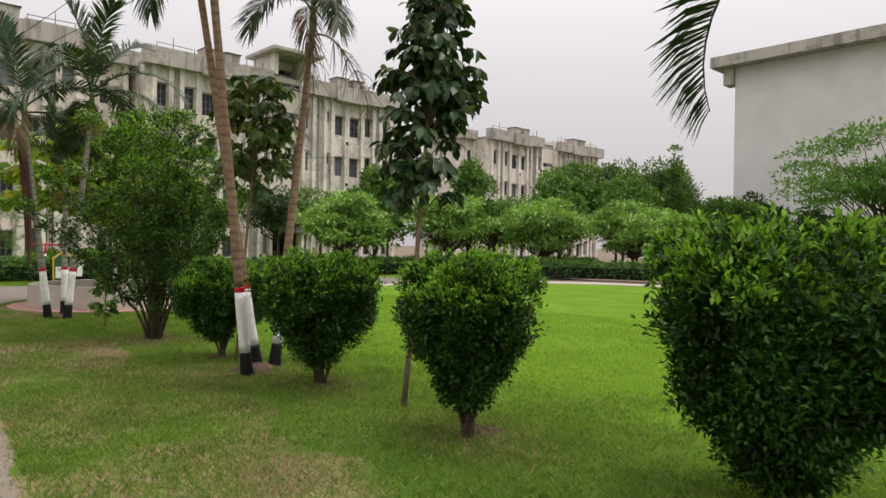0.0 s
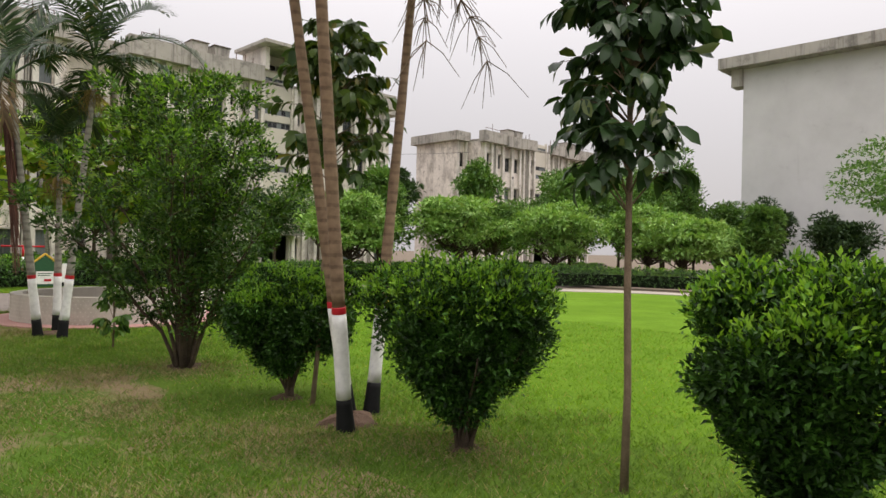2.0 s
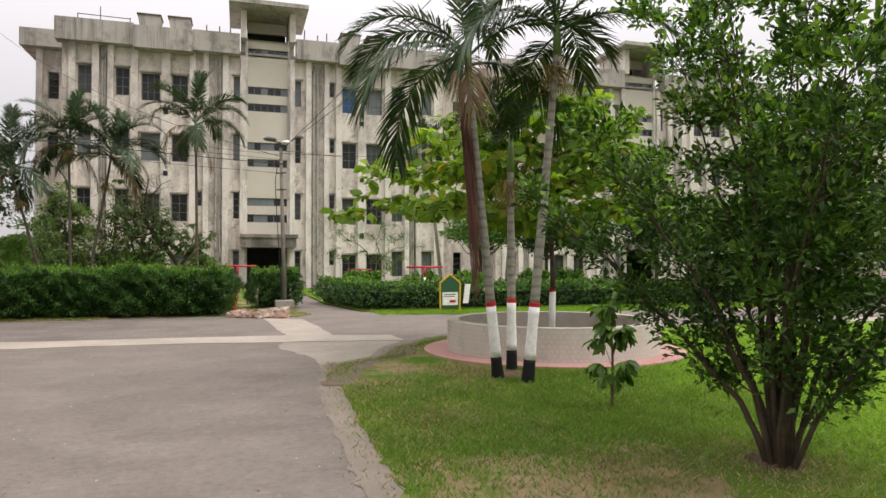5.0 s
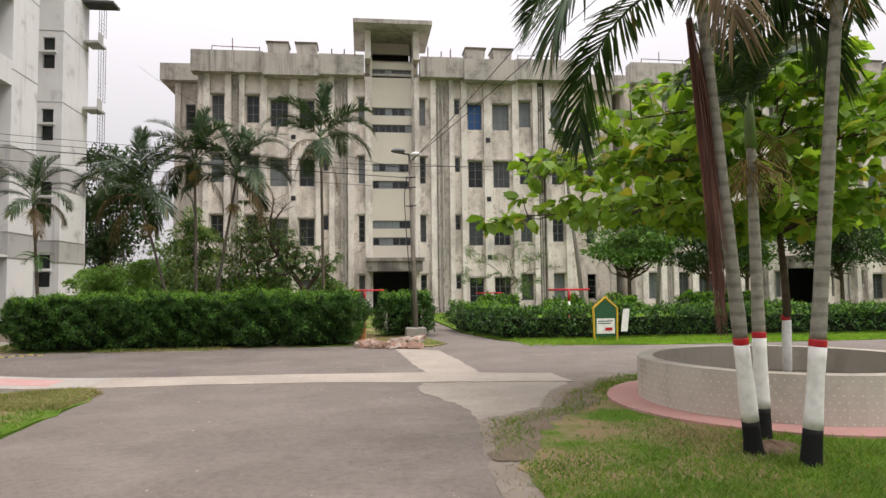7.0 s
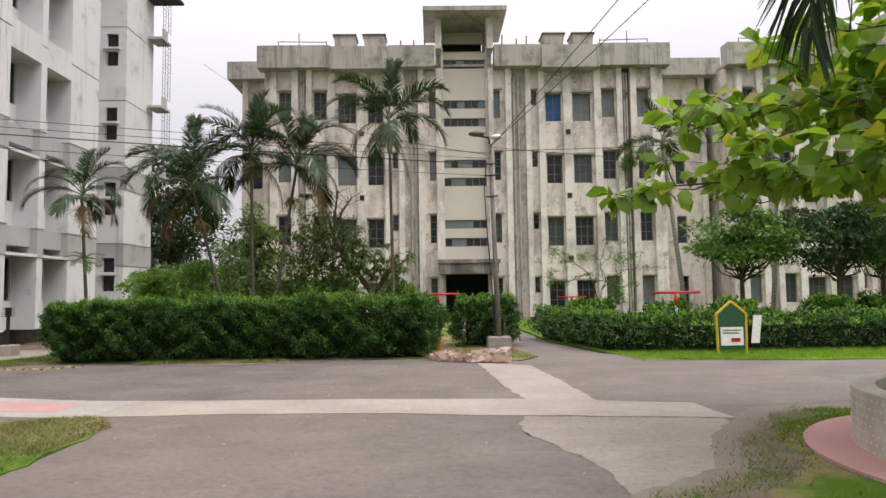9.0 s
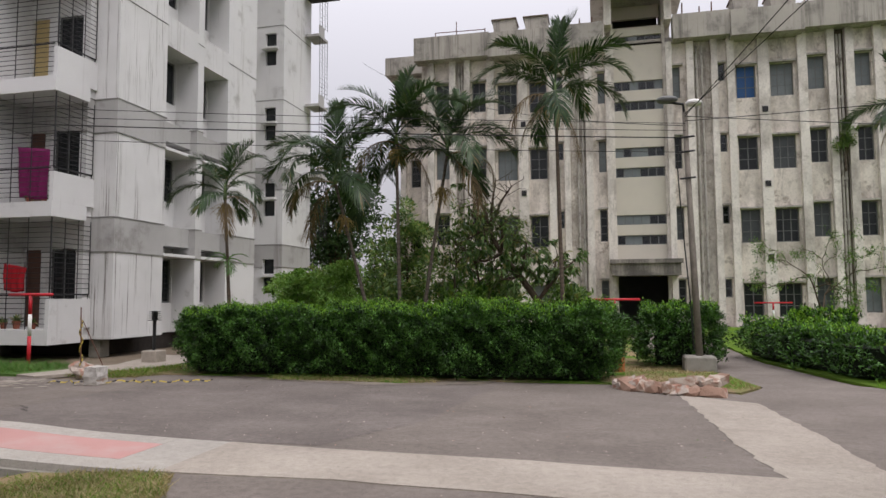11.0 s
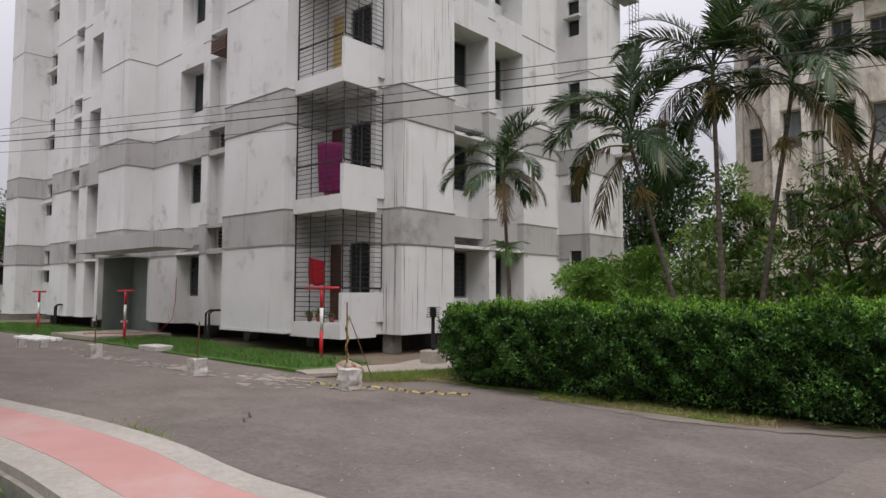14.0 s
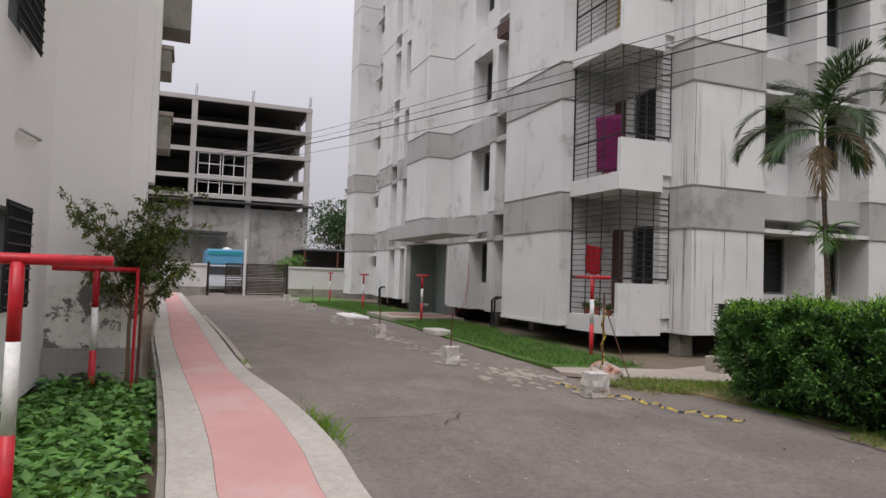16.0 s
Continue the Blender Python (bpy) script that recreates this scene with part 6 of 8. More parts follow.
def palm(x, y, height, lean, r0, seed, painted=True, fronds=9, scale=1.0, dry=2, bark=None, shaft=0.5, band=1.0, label="slender palm with feathery arching fronds", group="", strings=None, bow=0.0, black=0.32, tuft=False, spray=(), turns=(), bunch=0, first=0, last=7, dry_turns=()):
    """turns: the directions in degrees that the first fronds take, from the upright ones down; first and last choose among the frond shapes."""
    rng = random.Random(seed)
    p = thing("palm_tree", label, "palm", group, at=(x, y, 0))

    def mid(z):
        t = z / height
        return Vector((lean[0] * t + bow * t * (1 - t) * 4, lean[1] * t, z))

    def stretch(z0, z1, grow, n=7):
        zs = [z0 + (z1 - z0) * i / n for i in range(n + 1)]
        return [mid(z) for z in zs], [(r0 * (1.18 - 0.38 * min(1, z / height * 1.1)) + 0.35 * r0 * math.exp(-max(z, 0) / 0.15) + grow) * (1 + 0.035 * math.sin(9 * z + seed)) for z in zs]
    bm = bmesh.new()
    tube(bm, *stretch(band + 0.05 if painted else -0.05, height, 0, 40), 12)
    part("trunk", bm, bark or M_PALMBARK, p, "", True)
    if painted:
        for nm, mat, z0, z1 in (("black_band", M_BLACK, -0.03, black), ("white_band", M_WHITE, black, band), ("red_band", M_RED, band, band + 0.055)):
            bm = bmesh.new()
            tube(bm, *stretch(z0, z1, 0.005 if nm != "red_band" else 0.006), 12)
            part(nm, bm, mat, p, nm.replace("_", " ") + " painted round the trunk", True)
    top = mid(height)
    bm = bmesh.new()
    tube(bm, [top - Vector((0, 0, 0.05)), top + Vector((0, 0, 0.5 * shaft)), top + Vector((0, 0, shaft))], [0.85 * r0 + 0.01, 0.8 * r0, 0.4 * r0], 10)
    part("crown_shaft", bm, M_SHAFT, p, "", True)
    head = top + Vector((0, 0, shaft * 0.8))
    for k in range(fronds):
        a = radians(turns[k]) if k < len(turns) else 2.4 * k + rng.uniform(-0.35, 0.35) + seed
        q = min(6, first + int((last - first) * (k + 0.5) / fronds))
        m = Matrix.Translation(head - Vector((0, 0, 0.035 * q))) @ Matrix.Rotation(a, 4, "Z") @ Matrix.Rotation(rng.uniform(-0.12, 0.12), 4, "Y") @ Matrix.Rotation(rng.uniform(-0.35, 0.35), 4, "X") @ Matrix.Diagonal((scale * rng.uniform(0.88, 1.1), scale, scale * rng.uniform(0.9, 1.08), 1))
        shared("frond", FRONDS[q], p, m)
    for k in range(dry):
        a = radians(dry_turns[k]) if k < len(dry_turns) else rng.uniform(0, 6.28)
        m = Matrix.Translation(head - Vector((0, 0, 0.3))) @ Matrix.Rotation(a, 4, "Z") @ Matrix.Rotation(rng.uniform(-0.15, 0.15), 4, "X") @ Matrix.Diagonal((scale * 0.9, scale * 0.9, scale * 0.9, 1))
        shared("dry_frond", FRONDS_DRY[k % 3], p, m, "dry brown hanging frond")
    for a, c in spray:
        # a bare drooping flower stalk with many thin side strings
        bm = bmesh.new()
        r = np.random.default_rng(seed + 7)
        o = top - Vector((0, 0, 0.1))
        arc = [o + Vector((a * q, c * q, 0.25 * q - 1.15 * q * q)) for q in np.linspace(0, 1, 9)]
        tube(bm, arc, [0.016, 0.015, 0.014, 0.012, 0.011, 0.01, 0.008, 0.006, 0.004], 5, False)
        for k in range(46):
            q = arc[3 + k % 6]
            e = q + Vector((r.normal() * 0.2 + 0.15 * a, r.normal() * 0.2 + 0.15 * c, -0.15 - 0.3 * r.random()))
            tube(bm, [q, (q + e) / 2 + Vector((0, 0, 0.05)), e], [0.006, 0.005, 0.003], 3, False)
        part("flower_spray", bm, M_TANBARK, p, "bare brown flower stalk")
    if tuft:
        for k in range(7):
            m = Matrix.Translation(mid(height * 0.62)) @ Matrix.Rotation(0.9 * k, 4, "Z") @ Matrix.Rotation(rng.uniform(0, 0.9), 4, "Y")
            shared("tuft_leaf", SMALL_TUFT[k % 2], p, m)
    if bunch:
        strings_of("flower_stalk", p, M_BUNCH, "tan fruiting strings under the crown", mid(height - bunch), 70, 0.14, (0.12, 0.45), (0, 0), seed + 3)
    if strings:
        strings_of("flower_spray", p, M_STRINGS, "dry reddish hanging flower strings", top + Vector((-0.13, -0.03, -0.1)), 90, 0.03, (1.0, 2.6), strings, seed, 0.007)
    return p


def tree(x, y, height, crown, seed, material, name="tree", label="leafy broad tree", trunk=0.12, clumps=26, leaves=160, size=0.16, base=None, bark=None, flat=0.75, category="tree", group="", aspect=0.45, hang=0.0, lean=(0, 0), open_=0.5, upw=0.25, shape=1.0, oval=False):
    """Trunk with limbs to each clump, and leaves over the clumps."""
    rng = np.random.default_rng(seed)
    t = thing(name, label, category, group, at=(x, y, 0))
    base = height * 0.3 if base is None else base
    mid = np.array((lean[0], lean[1], 0.5 * (height + base)))
    half = np.array((crown, crown, 0.5 * (height - base)))
    d = unit(rng.normal(size=(clumps, 3)))
    rad = rng.random((clumps, 1)) ** (1 / 2.2)
    c = mid + d * half * rad * 0.8
    if shape != 1.0:
        f = np.clip((c[:, 2] - base) / (height - base), 0, 1)
        c[:, :2] = mid[:2] + (c[:, :2] - mid[:2]) * (1 - shape * f)[:, None]
    bm = bmesh.new()
    fork = np.array((lean[0] * 0.5, lean[1] * 0.5, base * 0.9))
    tube(bm, [(0, 0, -0.05), (lean[0] * 0.1, lean[1] * 0.1, base * 0.3), tuple(fork), (lean[0] * 0.8, lean[1] * 0.8, 0.55 * height)], [trunk * 1.25, trunk, trunk * 0.8, trunk * 0.35], 9)
    for k in range(clumps):
        o = fork + (0, 0, rng.uniform(0, 0.3) * (height - base)) + 0.0
        e = c[k]
        m = 0.5 * (o + e) + rng.normal(size=3) * 0.06 * crown + (0, 0, -0.05 * height)
        tube(bm, [tuple(o), tuple(m), tuple(e)], [trunk * 0.38, trunk * 0.22, trunk * 0.06], 5, False)
    part("trunk", bm, bark or M_BARK, t, "", True)
    cr = crown * open_ * rng.uniform(0.6, 1.15, (clumps, 1))
    n = leaves
    cc = np.repeat(c, n, 0)
    u = unit(rng.normal(size=(clumps * n, 3)))
    u[:, 2] = np.where(rng.random(len(u)) < 0.6, np.abs(u[:, 2]), u[:, 2])
    p = cc + u * np.repeat(cr, n, 0) * rng.random((len(u), 1)) ** 0.45 * (1, 1, flat)
    dirs = unit(u + 0.7 * rng.normal(size=u.shape) + (0, 0, upw - hang))
    up = unit(np.array((0, 0, 1.0)) + 0.5 * rng.normal(size=u.shape))
    L = size * rng.uniform(0.6, 1.3, len(p))
    shared("crown", leaf_mesh("crown", p, dirs, up, L, L * aspect, material, 0.15, 0.2, oval), t)
    return t


# the row beside the road
clipped_bush(4.45, 3.05, 1.7, 0.8, 7600, 11, 0.12, 0.056, clumps=230, clump_r=0.19, label="large clipped bush with dark glossy leaves")
clipped_bush(4.03, 5.33, 1.46, 0.54, 5400, 12, 0.22, 0.047, clumps=135, clump_r=0.24)
clipped_bush(4.2, 7.76, 1.4, 0.68, 6200, 13, 0.21, 0.047, clumps=150, clump_r=0.22, widths=(0.26, 0.44, 0.72, 0.95, 1.0, 0.9, 0.5))
clipped_bush(4.16, 10.1, 1.3, 0.62, 5000, 14, 0.26, 0.047, clumps=100, label="rounded clipped bush on a short trunk", widths=(0.35, 0.62, 0.92, 1.0, 0.95, 0.75, 0.25))
stemmed_shrub(4.06, 12.3, 15)

# two clusters of painted palms
for x, y, lean, h, s, tn in ((4.17, 9.14, (-0.78, 0.18), 4.9, 31, (200, 120)), (4.36, 9.06, (0.62, 0.21), 4.45, 32, (215, 240, 140, 185, 300, 250, 200)), (3.83, 8.73, (-0.7, -0.26), 5.3, 33, (210, 150))):
    palm(x, y, h, lean, 0.05, s, group="painted palms", label="brown ringed palm painted white and black at the foot", band=1.0, black=0.3, fronds=8, scale=0.78, dry=1, dry_turns=(230,), turns=tn, spray=((0.55, -0.5), (-0.3, -0.5)) if s == 32 else ((-0.6, 0.1),) if s == 33 else ())
for x, y, lean, h, s, st, tn in ((3.5, 16.4, (-0.5, -0.3), 3.75, 41, (0.26, 0.13), (100, 30, 60, 175, 340, 150, 203, 0)), (3.9, 16.9, (0.0, 0.02), 2.8, 42, None, (100, 20, 200)), (3.73, 16.0, (0.36, -0.13), 4.15, 43, None, (190, 30, 270, 110, 330, 230))):
    ob = palm(x, y, h, lean, 0.056, s, group="painted palms", bark=M_PALMGREY, label="grey ringed palm painted white and black at the foot", band=0.95, black=0.3, strings=st, fronds=(8, 6, 10)[s - 41], scale=(0.95, 0.6, 1.0)[s - 41], dry=1 if s != 43 else 0, turns=tn, bunch=0.15 if s != 41 else 0, last=7 if s != 42 else 4)
    if s == 41:
        for q, az, dip, size in ((5, 112, 13, 1.12),):
            shared("frond", FRONDS[q], ob, Matrix.Translation((-0.5, -0.3, 4.05)) @ Matrix.Rotation(radians(az), 4, "Z") @ Matrix.Rotation(radians(dip), 4, "Y") @ Matrix.Scale(size, 4))


def drooping_tree(x, y, height, low, radius, n, seed, size, material, label, r=0.03, lean=(0, 0)):
    rng = np.random.default_rng(seed)
    t = thing("sapling_tree", label, "tree", at=(x, y, 0))
    bm = bmesh.new()
    def axis(z):
        return np.array((lean[0] * z, lean[1] * z, z))
    tube(bm, [tuple(axis(z) + (0.01 * math.sin(5 * z), 0.01 * math.cos(4 * z), 0)) for z in (-0.03, height * 0.15, height * 0.3, height * 0.5, height * 0.7, height)], [r * 1.2, r, r, 0.9 * r, 0.7 * r, 0.3 * r], 8)
    tips, out = [], []
    for k in range(n):
        h = rng.random() ** 0.8
        z = low + (height - low) * h
        a = 2.4 * k + rng.normal() * 0.3
        rr = radius * (0.55 + 0.45 * math.sin(math.pi * (0.15 + 0.8 * h))) * rng.uniform(0.55, 1.1)
        e = axis(z) + (rr * math.cos(a), rr * math.sin(a), 0.1)
        o = axis(z - 0.15)
        tube(bm, [tuple(o), tuple(0.5 * (o + e) + (0, 0, 0.12)), tuple(e)], [0.3 * r, 0.22 * r, 0.1 * r], 5, False)
        for j in range(9):
            f = 0.35 + 0.65 * j / 8
            tips.append(o + (e - o) * f + (0, 0, 0.12 * math.sin(math.pi * f)))
            out.append((math.cos(a + rng.normal() * 0.9), math.sin(a + rng.normal() * 0.9), -0.9))
    part("trunk", bm, M_TANBARK, t, "", True)
    tips, out = np.array(tips), np.array(out)
    p, o = np.repeat(tips, 2, 0), np.repeat(out, 2, 0)
    d = unit(o + 0.5 * rng.normal(size=o.shape))
    up = unit(np.array((0, 0, 1.0)) + o * 0.8 + 0.25 * rng.normal(size=o.shape))
    L = size * rng.uniform(0.7, 1.2, len(p))
    shared("crown", leaf_mesh("crown", p, d, up, L, L * 0.42, material, 0.1, 0.25, True), t)
    return t


drooping_tree(4.3, 6.45, 4.3, 1.95, 0.52, 125, 51, 0.17, M_DARKLEAF, "tall thin sapling with large dark drooping leaves", 0.025, (0.19, 0.115))
drooping_tree(4.16, 9.69, 3.7, 2.1, 0.6, 75, 52, 0.17, M_OLIVELEAF, "thin sapling with large drooping leaves beside the palms", 0.022, (0.1, 0.05))
drooping_tree(3.95, 14.4, 1.1, 0.22, 0.24, 16, 53, 0.15, M_TREE, "small leafy sapling in the verge", 0.014)

# hedges
hedge("hedge", [(-8.52, 28.5), (-8.1, 28.1), (-5.5, 28.15), (0.0, 28.35), (0.12, 29.6), (-8.3, 29.75), (-8.52, 29.3)], 1.26, 34000, 61, "long trimmed dense green hedge at the road", 0.053)
hedge("hedge", [(0.62, 31.3), (1.0, 31.0), (2.15, 31.1), (2.3, 32.0), (1.9, 32.6), (0.75, 32.4)], 1.2, 3000, 62, "short trimmed hedge by the lamp pole")
hedge("hedge", [(3.1, 34.2), (4.0, 29.6), (4.8, 28.9), (9, 28.9), (18, 28.6), (40, 28.2), (40, 29.5), (18, 29.9), (6, 30.2), (4.9, 31), (4.2, 34.6)], 0.82, 14000, 63, "low trimmed hedge beyond the road", 0.09)
hedge("hedge", [(27.5, 21.0), (28.5, 17.5), (29.4, 12), (30.4, 12), (29.6, 18), (28.2, 22.5), (25, 24), (22, 24.5), (22, 23.7)], 0.85, 3500, 64, "low hedge round the lawn", 0.09)


# ---- ring planter with the broad-leaved tree ----
def ring_planter():
    cx, cy, r, h = 5.47, 18.85, 1.8, 0.54
    b = thing("ring_planter", "round grey masonry planter wall with a red apron", "planter", at=(cx, cy, 0))

    def annulus(r0, r1, z0, z1, n=64):
        bm = bmesh.new()
        rings = []
        for rr, z in ((r0, z0), (r1, z0), (r1, z1), (r0, z1)):
            rings.append([bm.verts.new((rr * math.cos(2 * math.pi * k / n), rr * math.sin(2 * math.pi * k / n), z)) for k in range(n)])
        for a, c in zip(rings, rings[1:] + rings[:1]):
            for k in range(n):
                bm.faces.new((a[k], a[(k + 1) % n], c[(k + 1) % n], c[k]))
        return bm
    part("ring_wall", annulus(r - 0.2, r, -0.02, h), M_RING, b)
    part("red_apron", annulus(r + 0.001, r + 0.4, -0.02, 0.04), M_REDPATH, b, "red painted concrete apron")
    # pale raised dots in staggered rows on the wall
    v, f = [], []
    for row in range(7):
        for k in range(130):
            a, z, s = 2 * math.pi * (k + 0.5 * (row % 2)) / 130, 0.06 + 0.07 * row, 0.011
            c, e = Vector((math.cos(a), math.sin(a), 0)), Vector((-math.sin(a), math.cos(a), 0))
            o = len(v)
            v += [tuple(c * (r + dr) + e * s * q + Vector((0, 0, z + s * t))) for q, t, dr in ((-1, -1, -0.004), (1, -1, -0.004), (1, 1, -0.004), (-1, 1, -0.004), (0, 0, 0.007))]
            f += [(o, o + 1, o + 4), (o + 1, o + 2, o + 4), (o + 2, o + 3, o + 4), (o + 3, o, o + 4)]
    dots = shared("relief_dots", mesh_np("relief_dots", v, f, M_DOTS), b, None, "small pale raised dots in rows")
    tagged(dots, "small pale raised dots in rows", kind="stuff")
    part("soil_bed", annulus(0.01, r - 0.2, 0.05, 0.2), M_SOIL, b)


ring_planter()

def tiered_tree(x, y, z, height, tiers, seed):
    """A straight painted trunk with flat tiers of long branches, and rosettes of broad leaves along them."""
    rng = np.random.default_rng(seed)
    t = thing("almond_tree", "young planter tree with flat tiers of bright green leaves", "tree", at=(x, y, z))
    bm = bmesh.new()
    tube(bm, [(0.02 * math.sin(2 * q), 0.02 * math.cos(3 * q), q) for q in np.linspace(0.86, height, 12)], [0.05 - 0.004 * k for k in range(12)], 10)
    part("trunk", bm, M_BARK, t, "", True)
    for nm, mat, z0, z1 in (("white_band", M_WHITE, -0.03, 0.82), ("red_band", M_RED, 0.82, 0.88)):
        bm = bmesh.new()
        tube(bm, [(0.01, 0.02, z0), (0.02, 0.0, z1)], 0.056, 12)
        part(nm, bm, mat, t, nm.replace("_", " ") + " painted round the trunk", True)
    spots, outs = [], []
    for level, arms in tiers:
        for az, length, rise in arms:
            a = radians(az)
            n = max(4, int(length / 0.3))
            arm = []
            for k in range(n + 1):
                q = k / n
                b = a + 0.12 * math.sin(3 * q + az)
                arm.append(np.array((q * length * math.cos(b), q * length * math.sin(b), level - z + rise * q + 0.22 * math.sin(math.pi * q) + 0.03 * rng.normal())))
            bm = bmesh.new()
            tube(bm, [tuple(c) for c in arm], [0.03 * (1 - 0.8 * k / n) * min(1.0, 0.35 + 0.25 * length) for k in range(n + 1)], 6)
            for k in range(1, n + 1):
                for side in (-1, 1):
                    b = a + side * rng.uniform(0.5, 1.1)
                    ln = rng.uniform(0.3, 0.7) * (1.1 - 0.5 * k / n)
                    e = arm[k] + np.array((math.cos(b) * ln, math.sin(b) * ln, rng.uniform(-0.12, 0.3)))
                    tube(bm, [tuple(arm[k]), tuple(0.5 * (arm[k] + e) - (0, 0, 0.03)), tuple(e)], [0.011, 0.008, 0.005], 4, False)
                    for c in (e, 0.5 * (e + arm[k])) if ln > 0.35 else (e,):
                        spots.append(c)
                        outs.append((math.cos(b), math.sin(b), 0))
            part("branch", bm, M_BARK, t, "", True)
    k = 10
    c, o = np.repeat(np.array(spots), k, 0), np.repeat(np.array(outs), k, 0)
    ang = rng.uniform(0, 2 * math.pi, len(c))
    d = unit(np.c_[np.cos(ang), np.sin(ang), rng.uniform(-0.95, 0.45, len(c))] + 0.35 * o)
    up = unit(np.array((0, 0, 1.0)) + 0.65 * rng.normal(size=c.shape))
    L = 0.225 * rng.uniform(0.6, 1.2, len(c))
    shared("foliage", leaf_mesh("foliage", c + 0.05 * d, d, up, L, 0.62 * L, M_ALMOND, 0.1, 0.28, True), t)
    return t


tiered_tree(5.47, 18.85, 0.18, 4.1, (
    (2.1, ((150, 3.55, 0.3), (118, 2.8, 0.3), (196, 2.4, 0.2), (70, 2.2, 0.3), (20, 2.0, 0.3), (-40, 1.7, 0.3), (240, 1.8, 0.3))),
    (2.7, ((165, 3.0, 0.3), (135, 2.6, 0.3), (95, 2.1, 0.3), (40, 1.9, 0.3), (215, 1.9, 0.3), (275, 1.6, 0.3), (-15, 1.7, 0.3))),
    (3.3, ((148, 2.1, 0.3), (184, 1.9, 0.25), (110, 1.7, 0.3), (60, 1.4, 0.3), (0, 1.3, 0.3), (245, 1.3, 0.3), (305, 1.2, 0.3))),
    (3.75, ((160, 1.1, 0.3), (100, 0.9, 0.3), (30, 0.9, 0.3), (215, 0.9, 0.3), (290, 0.8, 0.3)))), 71)
end_palm = palm(5.35, 2.55, 3.8, (0.0, 0.05), 0.055, 73, True, 7, 0.9, 2, M_PALMBARK, band=1.0, black=0.3, label="palm at the end of the bush row", group="painted palms", turns=(300, 240, 20, 270, 330, 0, 290), dry_turns=(310, 250))
shared("frond", HANGING, end_palm, Matrix.Translation((0, 0.05, 4.2)) @ Matrix.Rotation(radians(117.5), 4, "Z") @ Matrix.Rotation(radians(22), 4, "Y"))

# ---- garden behind the hedge ----
for x, y, h, lean, s, sc, tn, dt in ((-8.72, 30.8, 3.95, (-0.3, 0.1), 81, 0.72, (80, 10, 190, 160, 350, 215, 20), (5, 300)), (-5.03, 30.9, 4.2, (-1.13, 0.0), 82, 0.98, (100, 30, 150, 200, 340, 250, 175), (185, 160)), (-4.47, 30.6, 5.0, (-0.1, 0.0), 83, 0.92, (120, 60, 180, 10, 330, 215, 150), (170, 20)),
                                 (-4.24, 31.0, 4.75, (0.75, 0.0), 84, 0.98, (110, 150, 30, 190, 350, 220, 10), (0, 330)), (-0.92, 30.6, 5.75, (-0.1, 0.0), 85, 0.9, (90, 10, 170, 220, 330, 200, 350), (215, 190, 345))):
    palm(x, y, h, lean, 0.042, s, False, 12, sc, len(dt), M_PALMDARK if x < -8 or x > -2 else M_PALMMID, 0.35, label="garden palm with dark arching fronds", group="garden palms", tuft=x < -8, turns=tn, dry_turns=dt, bunch=0.75 if s in (82, 84) else 0.12)
for x, y, h, c, s, mat in ((-7.5, 31.5, 2.35, 0.85, 91, M_FARLIGHT), (-8.2, 33.0, 2.3, 0.9, 89, M_FARLIGHT), (-6.3, 31.6, 2.55, 0.85, 88, M_FARLIGHT), (-3.2, 31.6, 1.9, 0.8, 87, M_TREE), (-6.9, 33.5, 2.6, 1.1, 92, M_GARDEN), (-5.4, 33.2, 2.4, 1.1, 93, M_GARDEN), (-3.9, 33.4, 2.9, 1.1, 94, M_GARDEN), (-2.9, 34.2, 2.2, 1.0, 95, M_GARDEN), (-8.4, 34.5, 2.3, 1.1, 96, M_GARDEN), (-6.5, 36.5, 3.6, 1.4, 97, M_GARDEN), (-1.0, 33.5, 1.9, 0.9, 98, M_GARDEN)):
    if mat is M_FARLIGHT:
        tree(x, y, h, c, s, mat, "garden_shrub", "fresh green garden shrub with fine leaves in tiers", 0.03, 17, 230, 0.1, 0.85, None, 0.55, "shrub", open_=0.36)
    else:
        tree(x, y, h, c, s, mat, "garden_shrub", "loose garden shrub with mixed green leaves", 0.04, 20, 110, 0.17, 0.3, None, 0.8, "shrub", aspect=0.4)


